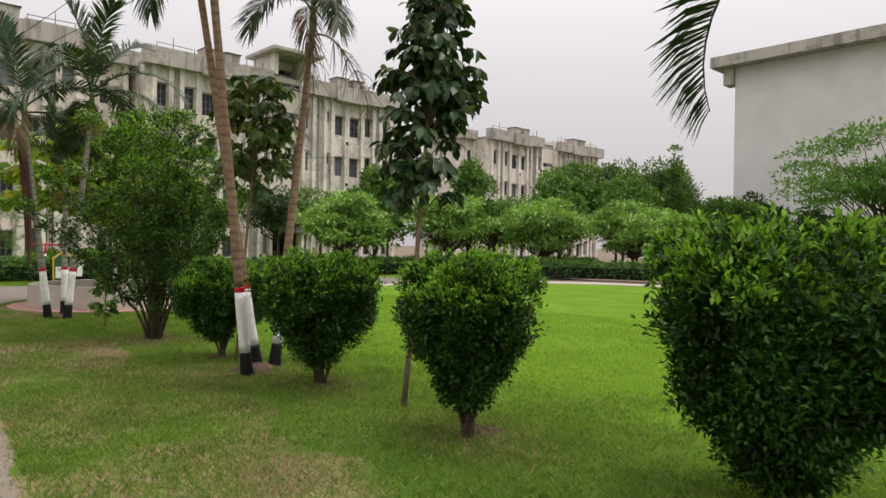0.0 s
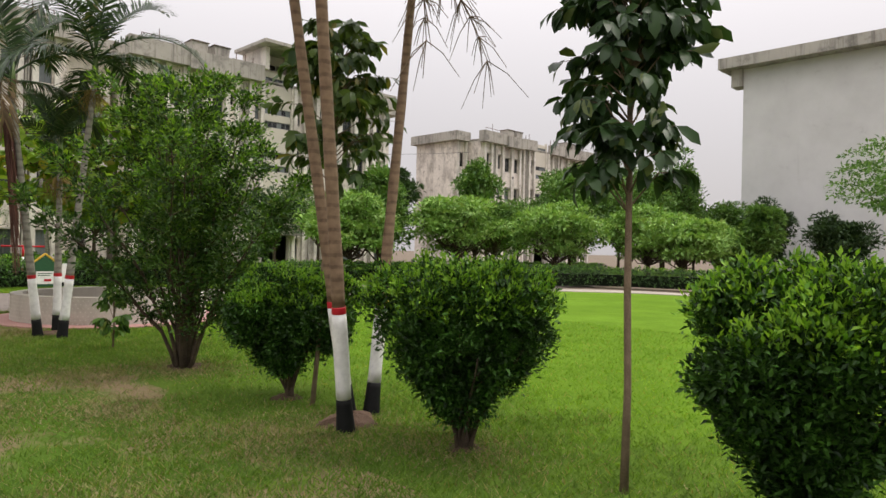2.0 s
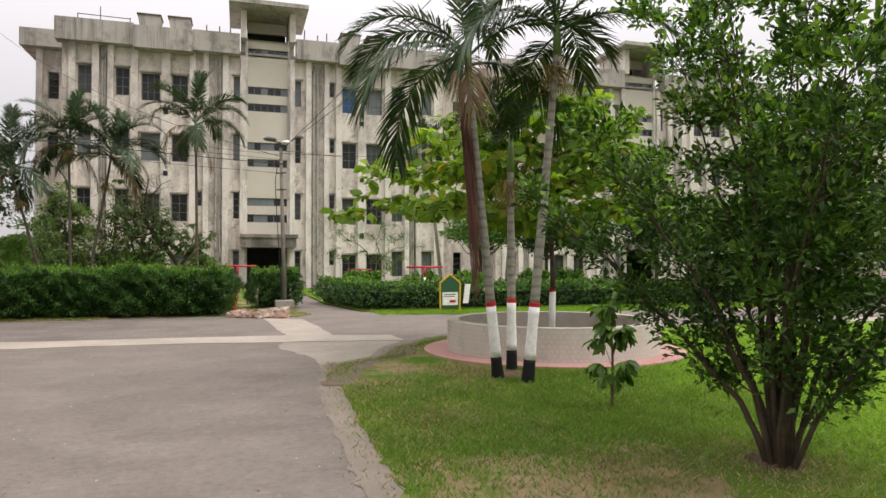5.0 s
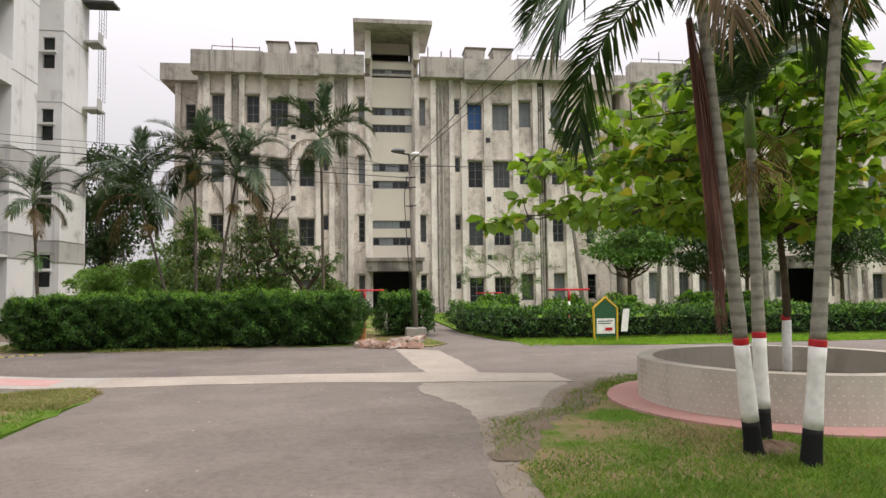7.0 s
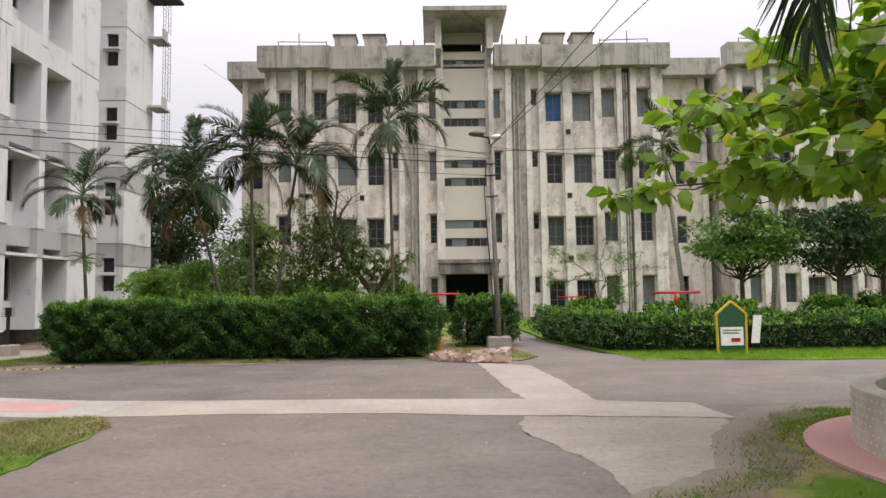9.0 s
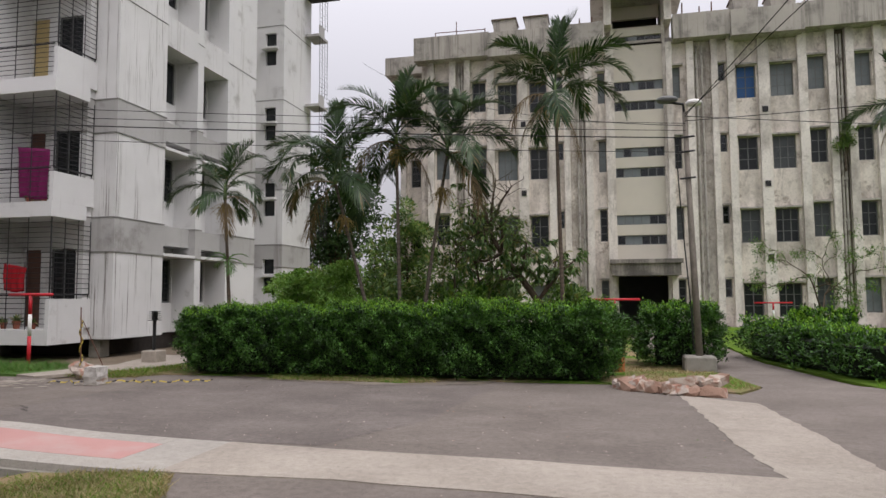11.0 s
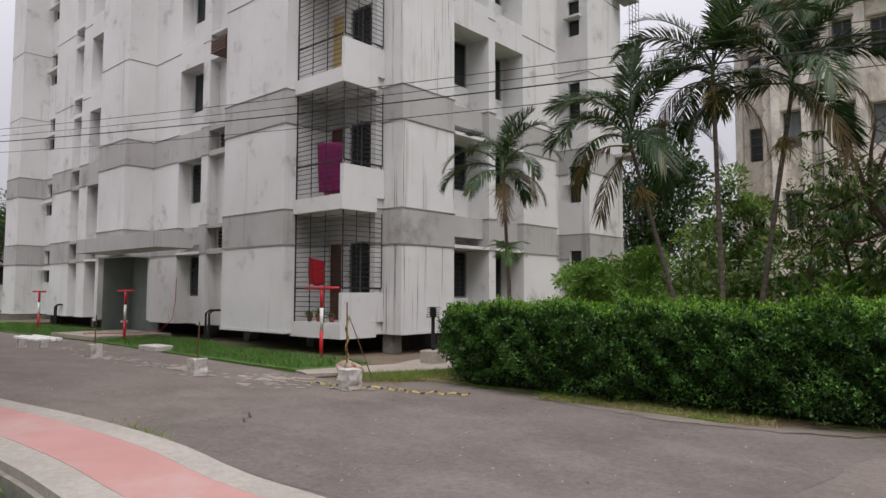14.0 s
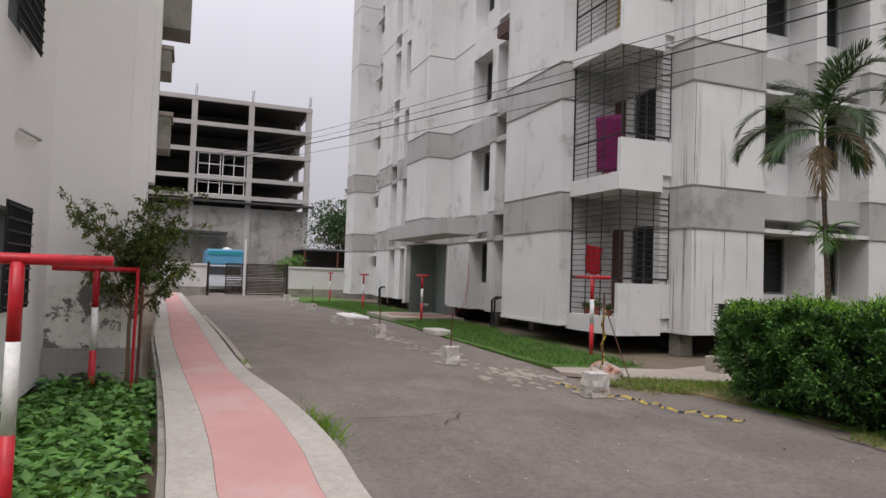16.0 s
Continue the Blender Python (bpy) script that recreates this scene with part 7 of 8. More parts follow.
def crooked_tree(x, y, seed, label, height=4.4, lean=(-1.2, 0.2), levels=5, r=0.08, leaves=5, size=0.2, material=None):
    """A bent trunk with forking bare branches and hanging leaves near the ends."""
    rng = np.random.default_rng(seed)
    t = thing("crooked_tree", label, "tree", at=(x, y, 0))
    bm = bmesh.new()
    tips, outs = [], []

    def grow(p, d, length, rad, level):
        pts = [p]
        for k in range(3):
            d = unit(d + 0.32 * rng.normal(size=3) + (0, 0, 0.05))
            pts.append(pts[-1] + d * length / 3)
        tube(bm, [tuple(q) for q in pts], [rad, 0.9 * rad, 0.8 * rad, 0.68 * rad], 6, False)
        if level >= levels - 2:
            for q in pts[1:]:
                tips.append(q)
                outs.append(d)
        if level < levels:
            for k in range(3 if level in (1, 2) else 2):
                grow(pts[-1] if k < 2 else pts[2], unit(d + 0.75 * rng.normal(size=3) * (1, 1, 0.6) + (0, 0, 0.15)), length * rng.uniform(0.6, 0.85), rad * 0.62, level + 1)
    grow(np.array((0, 0, -0.05)), unit(np.array((lean[0], lean[1], 2.2))), height * 0.36, r, 0)
    part("trunk", bm, M_BARK, t, "", True)
    tip, out = np.repeat(np.array(tips), leaves, 0), np.repeat(np.array(outs), leaves, 0)
    keep = rng.random(len(tip)) < 0.6
    tip, out = tip[keep], out[keep]
    d = unit(0.5 * out + 0.7 * rng.normal(size=tip.shape) + (0, 0, -0.6))
    L = size * rng.uniform(0.6, 1.2, len(tip))
    shared("crown", leaf_mesh("crown", tip + 0.05 * rng.normal(size=tip.shape), d, np.array((0, 0, 1.0)) + 0.4 * rng.normal(size=tip.shape), L, 0.27 * L, material or M_GARDEN, 0.1, 0.25), t)
    return t


crooked_tree(-49.0, 31.0, 96, "pale bare-branched tree behind the boundary wall", 8.5, (0.2, 0.1), 5, 0.13, 1, 0.2, M_FAR)


def mango_tree(x, y, seed):
    """A leaning trunk with a few crooked limbs, drooping rosettes of long leaves low down and bare twigs above."""
    rng = np.random.default_rng(seed)
    t = thing("mango_tree", "crooked leaning mango tree with drooping leaves and bare twigs", "tree", at=(x, y, 0))
    trunk = [np.array(q) for q in ((0, 0, -0.05), (0.02, 0, 0.7), (-0.12, 0.02, 1.4), (-0.55, 0.05, 2.0), (-0.95, 0.0, 2.5), (-1.2, 0.05, 3.0))]
    bm = bmesh.new()
    tube(bm, [tuple(q) for q in trunk], [0.1, 0.085, 0.08, 0.07, 0.055, 0.035], 10)
    spots, outs = [], []
    for o, e in ((2, (0.75, -0.1, 2.35)), (3, (-0.3, -0.5, 2.7)), (3, (-1.4, 0.4, 2.1)), (4, (-2.0, -0.1, 2.7)), (4, (-0.9, -0.6, 3.1)), (5, (-1.7, 0.1, 3.9)), (5, (-0.7, 0.2, 4.1)), (5, (-1.1, 0.3, 4.3)), (4, (-1.6, -0.5, 2.3)), (2, (0.3, 0.5, 2.5)), (3, (-0.9, -0.7, 1.9))):
        o, e = trunk[o], np.array(e)
        bend = 0.5 * (o + e) + np.array((0.1, 0.1, 0.12)) * rng.normal(size=3) + (0, 0, 0.1)
        tube(bm, [tuple(o), tuple(bend), tuple(e)], [0.04, 0.028, 0.014], 7, False)
        for k in range(11):
            f = rng.uniform(0.25, 1.0)
            c = o * (1 - f) ** 2 + 2 * f * (1 - f) * bend + e * f * f
            d = unit(rng.normal(size=3) * (1, 1, 0.7) + (0, 0, 0.25))
            q = c + d * rng.uniform(0.2, 0.55)
            r = q + unit(d + 0.8 * rng.normal(size=3)) * rng.uniform(0.12, 0.3)
            tube(bm, [tuple(c), tuple(q), tuple(r)], [0.009, 0.006, 0.003], 4, False)
            if q[2] < 3.1 or rng.random() < 0.12:
                spots += [q, r, 0.5 * (q + r)]
                outs += [d, d, d]
    part("trunk", bm, M_BARK, t, "", True)
    n = 7
    c, o = np.repeat(np.array(spots), n, 0), np.repeat(np.array(outs), n, 0)
    d = unit(0.3 * o + 0.75 * rng.normal(size=c.shape) * (1, 1, 0.5) + (0, 0, -0.75))
    L = 0.19 * rng.uniform(0.6, 1.25, len(c))
    shared("crown", leaf_mesh("crown", c + 0.02 * rng.normal(size=c.shape), d, np.array((0, 0, 1.0)) + 0.6 * rng.normal(size=c.shape), L, 0.26 * L, M_MANGO, 0.1, 0.3), t)
    return t


mango_tree(-1.42, 31.6, 99)
crooked_tree(-2.9, 32.4, 98, "crooked thin tree with bare twigs in the garden", 4.4, (0.3, 0.1), 5, 0.05, 5, 0.15)
crooked_tree(-3.7, 32.6, 95, "slender olive-leaved tree with thin twigs in the garden", 4.6, (-0.1, 0.1), 5, 0.04, 6, 0.13, M_FEATHER)
crooked_tree(-6.2, 34.0, 97, "crooked thin tree with bare twigs in the garden", 3.4, (0.3, 0.1), 4, 0.05, 6, 0.2)

tree(-5.6, 35.0, 4.7, 0.85, 106, M_GARDEN, "garden_shrub", "tall loose olive-green garden shrub", 0.04, 30, 110, 0.15, 0.9, None, 0.8, "shrub", open_=0.42)
tree(-13.4, 48.2, 10.2, 2.7, 103, M_FARDARK, label="dark dense tree behind the garden", clumps=44, leaves=200, size=0.26, base=1.0)
crooked_tree(6.0, 37, 102, "thin sparse-leaved tree before the stained facade", 3.9, (0.5, 0.1), 5, 0.045, 10, 0.1, M_TREE)
for x, y, h in ((4.8, 33.5, 1.15), (7.2, 34, 1.1), (9.0, 33.5, 1.15), (12, 33.8, 1.2), (14, 34.5, 1.2)):
    clipped_bush(x, y, h, 0.7, 700, int(x * 10), 0.15, 0.1, label="low rounded garden bush", stems=5)
palm(9.2, 37.5, 6.6, (-0.7, 0), 0.08, 110, False, 9, 0.9, 2, M_PALMGREY, label="tall palm in front of the stained facade", group="garden palms")
palm(12.5, 38, 5.2, (0.4, 0), 0.08, 111, False, 9, 0.9, 2, M_PALMGREY, label="tall palm in front of the stained facade", group="garden palms")
for x, y, h, c, s in ((10.5, 36, 4.3, 1.9, 112), (13.2, 35, 4.4, 2.0, 113), (16, 37, 4.5, 2.0, 114), (19.5, 36, 5, 2.2, 115), (23, 37, 5.5, 2.4, 116)):
    tree(x, y, h, c, s, M_FARDARK if s % 2 else M_FAR, label="dark green garden tree before the stained block", clumps=40, leaves=170, size=0.17, base=1.75, flat=0.45, open_=0.4, bark=M_BARK, trunk=0.09)
# trees beyond the lawn
for x, y, h, c, s, mat in ((20, 30, 4.5, 2.2, 120, M_FARLIGHT), (23, 31.5, 5.5, 2.6, 121, M_FAR), (26.5, 29, 5, 2.4, 122, M_FARLIGHT), (30, 31, 6, 2.8, 123, M_FAR), (31, 26, 4.6, 2.4, 124, M_FARLIGHT), (34, 27, 5.6, 2.8, 125, M_FAR),
                          (36, 23, 4.6, 2.4, 126, M_FARLIGHT), (39, 24.5, 5.6, 2.8, 127, M_FAR), (34, 20, 4.0, 2.0, 128, M_FARLIGHT), (40, 38, 7, 3.4, 132, M_FAR),
                          (48, 20.5, 5, 2.4, 133, M_FARDARK), (47, 16, 4.6, 2.2, 134, M_FARDARK), (38, 17.5, 4.2, 1.8, 135, M_FAR), (52, 27.5, 6.5, 3.2, 180, M_FARDARK), (57, 31, 7, 3.4, 181, M_FAR), (50, 24, 5.4, 3.0, 182, M_FAR), (44, 22, 3.6, 2.2, 186, M_FARLIGHT), (46, 44, 6, 3, 137, M_FARLIGHT), (53, 46, 7, 3.2, 138, M_FAR), (43, 28, 6.5, 2.8, 139, M_FAR)):
    k = (0.85, 1.15, 1.0, 1.2)[s % 4]
    if mat is M_FARLIGHT:
        tree(x, y, h, c * 1.25, s, mat, label="light green spreading tree beyond the lawn", clumps=60, leaves=130, size=0.24, base=h * 0.2, flat=0.28, open_=0.34, hang=0.1, aspect=0.55)
        continue
    tree(x, y, h * k, c * (0.95, 0.85, 1.05, 0.8)[s % 4], s, mat, label="tree beyond the lawn", clumps=44, leaves=180, size=0.28, base=h * 0.15, flat=0.8, open_=0.36, shape=(1.0, 0.45, 0.25, 0.5)[s % 4])
for x, y, h, c, s, mat in ((46, 35, 9.2, 4.4, 129, M_FAR), (50, 33, 9.0, 4.6, 130, M_FARMID), (53.5, 31, 9.8, 4.6, 131, M_FARMID), (58, 33, 9.0, 4.6, 185, M_FARMID), (31.5, 41, 8.4, 2.9, 136, M_FARDARK)):
    tree(x, y, h, c, s, mat, label="broad domed tree beyond the lawn", clumps=70, leaves=190, size=0.3, base=h * 0.2, flat=0.7, open_=0.3, upw=0.5, shape=0.25)
tree(25, 7.3, 6.2, 3.6, 140, M_FAR, label="feathery tree by the whitewashed hall", clumps=60, leaves=260, size=0.15, base=1.6, flat=0.25, open_=0.3)
for x, y, h in ((44.5, 24.8, 9.6), (46.5, 25.6, 8.8)):
    tree(x, y, h, 1.5, int(x), M_FAR, "conifer_tree", "dark pointed conifer beyond the lawn", 0.15, 50, 90, 0.25, 0.6, shape=0.95, flat=0.8, open_=0.45)
# trees beyond the gate
for x, y, h, c, s, mat in ((-52, 33, 7.5, 3.2, 150, M_FARDARK), (-56, 36, 9, 3.5, 151, M_FARDARK), (-50, 38, 8, 3, 152, M_FARDARK)):
    tree(x, y, h, c, s, mat, label="tree behind the boundary wall", clumps=28, leaves=140, size=0.28)
tree(-47, 28.3, 2.9, 1.2, 153, M_FAR, "shrub_tree", "leafy shrub behind the boundary wall", 0.05, 16, 100, 0.18, 0.8)


def feathery_tree(x, y, z, height, seed, label):
    """A slender stem that forks into thin rising limbs, with fine twigs full of tiny leaves."""
    rng = np.random.default_rng(seed)
    t = thing("feathery_tree", label, "tree", at=(x, y, z))
    bm = bmesh.new()
    fork = np.array((0.0, 0.02, 0.42 * height))
    tube(bm, [(0, 0, -0.05), (0.015, 0.01, 0.15 * height), (-0.01, 0.0, 0.3 * height), tuple(fork), (0.02, 0.12, 0.7 * height)], [0.036, 0.028, 0.024, 0.021, 0.012], 8)
    spots, outs = [], []
    for k in range(34):
        a = rng.uniform(0, 2 * math.pi)
        side = 0.42 if k % 3 else -0.45
        e = np.array((0.34 * math.cos(a), side + 0.36 * math.sin(a), height * rng.uniform(0.52, 0.96) - 0.1 * abs(math.sin(a))))
        o = fork + np.array((0.005, 0.03, 1.0)) * rng.uniform(-0.1, 0.22) * height
        m = 0.5 * (o + e) + (0, 0, 0.05) + 0.04 * rng.normal(size=3)
        tube(bm, [tuple(o), tuple(m), tuple(e)], [0.01, 0.007, 0.003], 5, False)
        for j in range(13 if side > 0 else 8):
            f = rng.uniform(0.3, 1.0)
            c = o + (e - o) * f + 4 * f * (1 - f) * (m - 0.5 * (o + e))
            d = unit(rng.normal(size=3) + (0, 0, 0.2))
            q = c + d * rng.uniform(0.1, 0.26)
            tube(bm, [tuple(c), tuple(q)], [0.0035, 0.0015], 3, False)
            for g in np.linspace(0.25, 1.0, 5):
                spots.append(c + (q - c) * g)
                outs.append(d)
    part("trunk", bm, M_TANBARK, t, "", True)
    n = 7
    c, o = np.repeat(np.array(spots), n, 0), np.repeat(np.array(outs), n, 0)
    d = unit(0.4 * o + rng.normal(size=c.shape))
    L = 0.05 * rng.uniform(0.6, 1.3, len(c))
    shared("crown", leaf_mesh("crown", c + 0.02 * rng.normal(size=c.shape), d, np.array((0, 0, 1.0)) + 0.5 * rng.normal(size=c.shape), L, 0.5 * L, M_FEATHER, 0.1, 0.2), t)
    return t


feathery_tree(-11.09, 20.84, -0.24, 3.1, 154, "thin small tree with tiny olive leaves beside the house")


# ---- grass ----
def blades(name, xy, z, height, width, seed, material, label):
    rng = np.random.default_rng(seed)
    n = len(xy)
    a = rng.uniform(0, 6.28, n)
    s = np.c_[np.cos(a), np.sin(a), np.zeros(n)] * (width * rng.uniform(0.6, 1.3, (n, 1)))
    base = np.c_[xy, np.full(n, z)]
    h = height * rng.uniform(0.4, 1.25, n)
    tip = base + np.c_[rng.normal(size=(n, 2)) * (0.95 * h)[:, None], h]
    v = np.stack([base - s, base + s, tip], 1).reshape(-1, 3)
    ob = new(name, mesh_np(name, v, np.arange(3 * n).reshape(-1, 3), material))
    return tagged(ob, label, "grass", "", "stuff")


def scatter(rng, n, x0, x1, y0, y1, power=1.0):
    return np.c_[x0 + (x1 - x0) * rng.random(n) ** power, rng.uniform(y0, y1, n)]


GR = np.random.default_rng(5)


def patchy(xy, level, scale=1.3, seed=2):
    r = np.random.default_rng(seed)
    f = lumps(r, 9)
    return xy[f(np.c_[xy * scale / 3, xy[:, :1] * 0]) + 0.25 * GR.normal(size=len(xy)) > level]


def inside_of(xy, outline):
    P = np.array(outline, float)
    r = np.zeros(len(xy), bool)
    j = len(P) - 1
    for i in range(len(P)):
        r ^= ((P[i, 1] > xy[:, 1]) != (P[j, 1] > xy[:, 1])) & (xy[:, 0] < (P[j, 0] - P[i, 0]) * (xy[:, 1] - P[i, 1]) / (P[j, 1] - P[i, 1] + 1e-12) + P[i, 0])
        j = i
    return r


def within(xy, outline):
    return xy[inside_of(xy, outline)]


WIDE = VERGE[1:13] + [(7.2, 17.5), (7.2, -20)]
xy = within(patchy(scatter(GR, 330000, 1.1, 7.0, 1.5, 21.5), -0.08), WIDE)
wob = 0.5 * np.sin(2.1 * xy[:, 1]) * np.sin(0.7 * xy[:, 1] + 1) + 0.3 * np.sin(5.3 * xy[:, 1] + 2 * xy[:, 0])
xy = xy[GR.random(len(xy)) < np.clip((6.4 + wob - xy[:, 0]) / 2.4, 0, 1)]
xy = xy[np.hypot(xy[:, 0] - 5.47, xy[:, 1] - 18.85) > 2.2]
xy = xy[~inside_of(xy, BARE) | (GR.random(len(xy)) < 0.3)]
blades("verge_grass", xy, 0.015, 0.05, 0.0055, 1, M_GRASS_DULL, "short patchy verge grass")
M_DRY = leafy("dry grass", (0.26, 0.215, 0.11), (0.44, 0.37, 0.2), (0.14, 0.2, 0.05), 0.3, 0.8)
spots = np.array(((2.7, 10.6), (2.0, 8.3), (3.0, 12.6), (2.3, 5.4), (3.3, 8.9), (2.2, 14.6), (3.4, 16.9), (1.7, 11.5), (4.1, 5.3), (4.2, 7.8), (3.9, 8.9), (4.1, 12.4)))
dry = np.concatenate([p + GR.normal(size=(2600, 2)) * (0.3, 0.42) for p in spots])
blades("dry_grass", within(dry, VERGE), 0.015, 0.032, 0.006, 15, M_DRY, "dry tan grass in worn patches of the verge")
xy = scatter(GR, 150000, 3.0, 13, 0, 20, 1.7)
wob = 0.5 * np.sin(2.1 * xy[:, 1]) * np.sin(0.7 * xy[:, 1] + 1) + 0.3 * np.sin(5.3 * xy[:, 1] + 2 * xy[:, 0])
xy = xy[GR.random(len(xy)) < np.clip((xy[:, 0] - 3.9 - wob) / 2.4, 0, 1)]
xy = xy[np.hypot(xy[:, 0] - 5.47, xy[:, 1] - 18.85) > 2.2]
blades("lawn_grass", xy, 0.012, 0.042, 0.007, 2, M_GRASS, "bright mown lawn grass")
blades("strip_grass", within(scatter(GR, 42000, -36, -11.3, 27.3, 31), [(-36, 27.4), (-30, 27.8), (-22, 28.1), (-14.5, 27.75), (-11.8, 27.7), (-11.2, 29.3), (-12.4, 29.5), (-18.2, 29.65), (-19, 30.2), (-36, 30.3)]), 0.02, 0.13, 0.007, 3, M_GRASS_LONG, "long grass by the apartment block")
blades("roadside_grass", within(patchy(scatter(GR, 14000, -6.6, -3.4, 15, 21.6), -0.1), [(-9, -20), (-3.5, -20), (-3.45, 18.2), (-3.45, 20.4), (-3.6, 21.1), (-3.9, 21.5), (-4.7, 21.45), (-5.2, 21.2), (-9, 20.85)]), 0.01, 0.06, 0.006, 4, M_GRASS_DULL, "thin roadside grass")
blades("corner_grass", within(scatter(GR, 5000, -5.5, -3.4, 19.8, 21.6), [(-3.55, 19.8), (-3.5, 21.0), (-3.85, 21.55), (-4.5, 21.45), (-4.8, 21.2), (-5.3, 20.6), (-5.5, 19.8)]), 0.01, 0.055, 0.006, 14, M_GRASS_DULL, "long grass at the corner of the walkway")
xy = within(scatter(GR, 15000, -5.5, -3.4, 19.8, 21.6), [(-3.5, 19.8), (-3.45, 21.0), (-3.8, 21.6), (-4.6, 21.5), (-5.2, 20.6), (-5.5, 19.8)])
blades("corner_dry_grass", xy, 0.01, 0.05, 0.006, 19, M_DRY, "dry tan grass at the corner of the walkway")
blades("hedge_grass", np.r_[patchy(scatter(GR, 2200, -6.2, -3.2, 27.8, 28.4), 0.0), within(scatter(GR, 6000, -10.9, -8.8, 27.4, 31), [(-10.4, 27.5), (-9.3, 27.3), (-8.8, 28), (-9.2, 31), (-9.4, 29.6), (-10.1, 28.2)])], 0.015, 0.09, 0.006, 6, M_GRASS_DULL, "grass tufts at the foot of the hedge")
blades("path_grass", scatter(GR, 14000, 4.2, 20, 27.0, 28.9), 0.012, 0.1, 0.008, 7, M_GRASS, "grass strip before the low hedge")
n = 2400
p = np.c_[scatter(GR, n, -11.3, -5.7, 19.85, 21.2), GR.uniform(-0.2, 0.04, n)]
d = unit(np.c_[GR.normal(size=(n, 2)), 0.15 * GR.normal(size=n)])
L = GR.uniform(0.07, 0.14, n)
ob = new("ground_cover", leaf_mesh("ground_cover", np.repeat(p, 3, 0) + 0.05 * GR.normal(size=(3 * n, 3)), unit(np.repeat(d, 3, 0) + 0.8 * GR.normal(size=(3 * n, 3)) * (1, 1, 0.2)), np.tile((0, 0, 1.0), (3 * n, 1)) + 0.25 * GR.normal(size=(3 * n, 3)), np.repeat(L, 3), np.repeat(L, 3) * 0.75, M_VINE, 0.1, 0.15))
tagged(ob, "broad-leaved creeping ground cover", "plants", "", "stuff")


# ---- posts, poles, blocks and small things ----
def clothes_post(x, y, height=1.64, along=(1, 0), half=0.6, r=0.042, label="red and white painted T-shaped steel post"):
    p = thing("clothes_post", label, "post", "painted posts", at=(x, y, 0))
    for nm, mat, z0, z1 in (("red_foot", M_RED, -0.05, 0.42 * height - 0.02), ("white_middle", M_WHITE, 0.42 * height - 0.02, 0.72 * height), ("red_top", M_RED, 0.72 * height, height - 0.02)):
        bm = bmesh.new()
        tube(bm, [(0, 0, z0), (0, 0, z1)], r, 12)
        part(nm, bm, mat, p, "", True)
    bm = bmesh.new()
    tube(bm, [(-half * along[0], -half * along[1], height), (half * along[0], half * along[1], height)], r * 0.85, 12)
    part("cross_bar", bm, M_RED, p, "red cross bar", True)
    return p


clothes_post(-13.1, 29.4, 1.62)
clothes_post(-22.5, 29.0, 1.55)
clothes_post(-30.3, 29.0, 1.52, half=0.7)
clothes_post(-37.5, 29.0, 1.55)
for q in (clothes_post(-6.12, 20.52, 1.82, (0, 1), 0.53, 0.042), clothes_post(-10.9, 20.45, 1.75, (0, 1), 0.5)):
    q.location.z = -0.26
clothes_post(7.0, 32.6, 1.36, half=0.7)
clothes_post(0.25, 37.5, 1.4, half=0.75)
clothes_post(7.5, 49.5, 1.15, half=0.8)


def lamp_pole():
    p = thing("lamp_pole", "grey concrete street lamp pole with two lamp heads", "lamp pole", at=(1.72, 30.75, 0))
    bm = bmesh.new()
    tube(bm, [(0.02, 0, 0.3), (-0.05, 0, 2.6), (-0.12, 0, 5.3)], [0.072, 0.062, 0.05], 10)
    part("pole", bm, M_LAMPPOLE, p, "", True)
    bm = bmesh.new()
    box(bm, -0.29, 0.31, -0.27, 0.27, -0.05, 0.31)
    bevelled(bm, 0.03)
    part("footing", bm, M_CONC_DARK, p)
    for dx in (-0.42, 0.1):
        bm = bmesh.new()
        bmesh.ops.create_uvsphere(bm, u_segments=16, v_segments=8, radius=0.22)
        bmesh.ops.scale(bm, verts=bm.verts[:], vec=(1.0 if dx < 0 else 0.75, 0.7, 0.35))
        bmesh.ops.translate(bm, verts=bm.verts[:], vec=(dx - 0.05, -0.1, 5.55 if dx < 0 else 5.45))
        part("lamp_head", bm, M_FRAME if dx < 0 else M_WHITE, p, "", True)
    bm = bmesh.new()
    tube(bm, [(-0.12, 0, 5.2), (-0.15, -0.05, 5.45), (-0.45, -0.1, 5.5)], 0.03, 8)
    part("lamp_bracket", bm, M_IRON, p)
    for z in (4.75, 4.45, 3.9):
        bm = bmesh.new()
        tube(bm, [(-0.25, -0.06, z), (0.05, -0.08, z + 0.02)], 0.02, 6)
        part("cable_bracket", bm, M_IRON, p)
    bm = bmesh.new()
    tube(bm, [(-0.22, -0.05, 4.8), (-0.3, -0.06, 4.2), (-0.26, -0.08, 3.3), (-0.2, -0.08, 2.4), (-0.12, -0.1, 1.2), (-0.1, -0.12, 0.42)], 0.014, 5)
    part("hanging_cable", bm, M_CABLE, p)


lamp_pole()


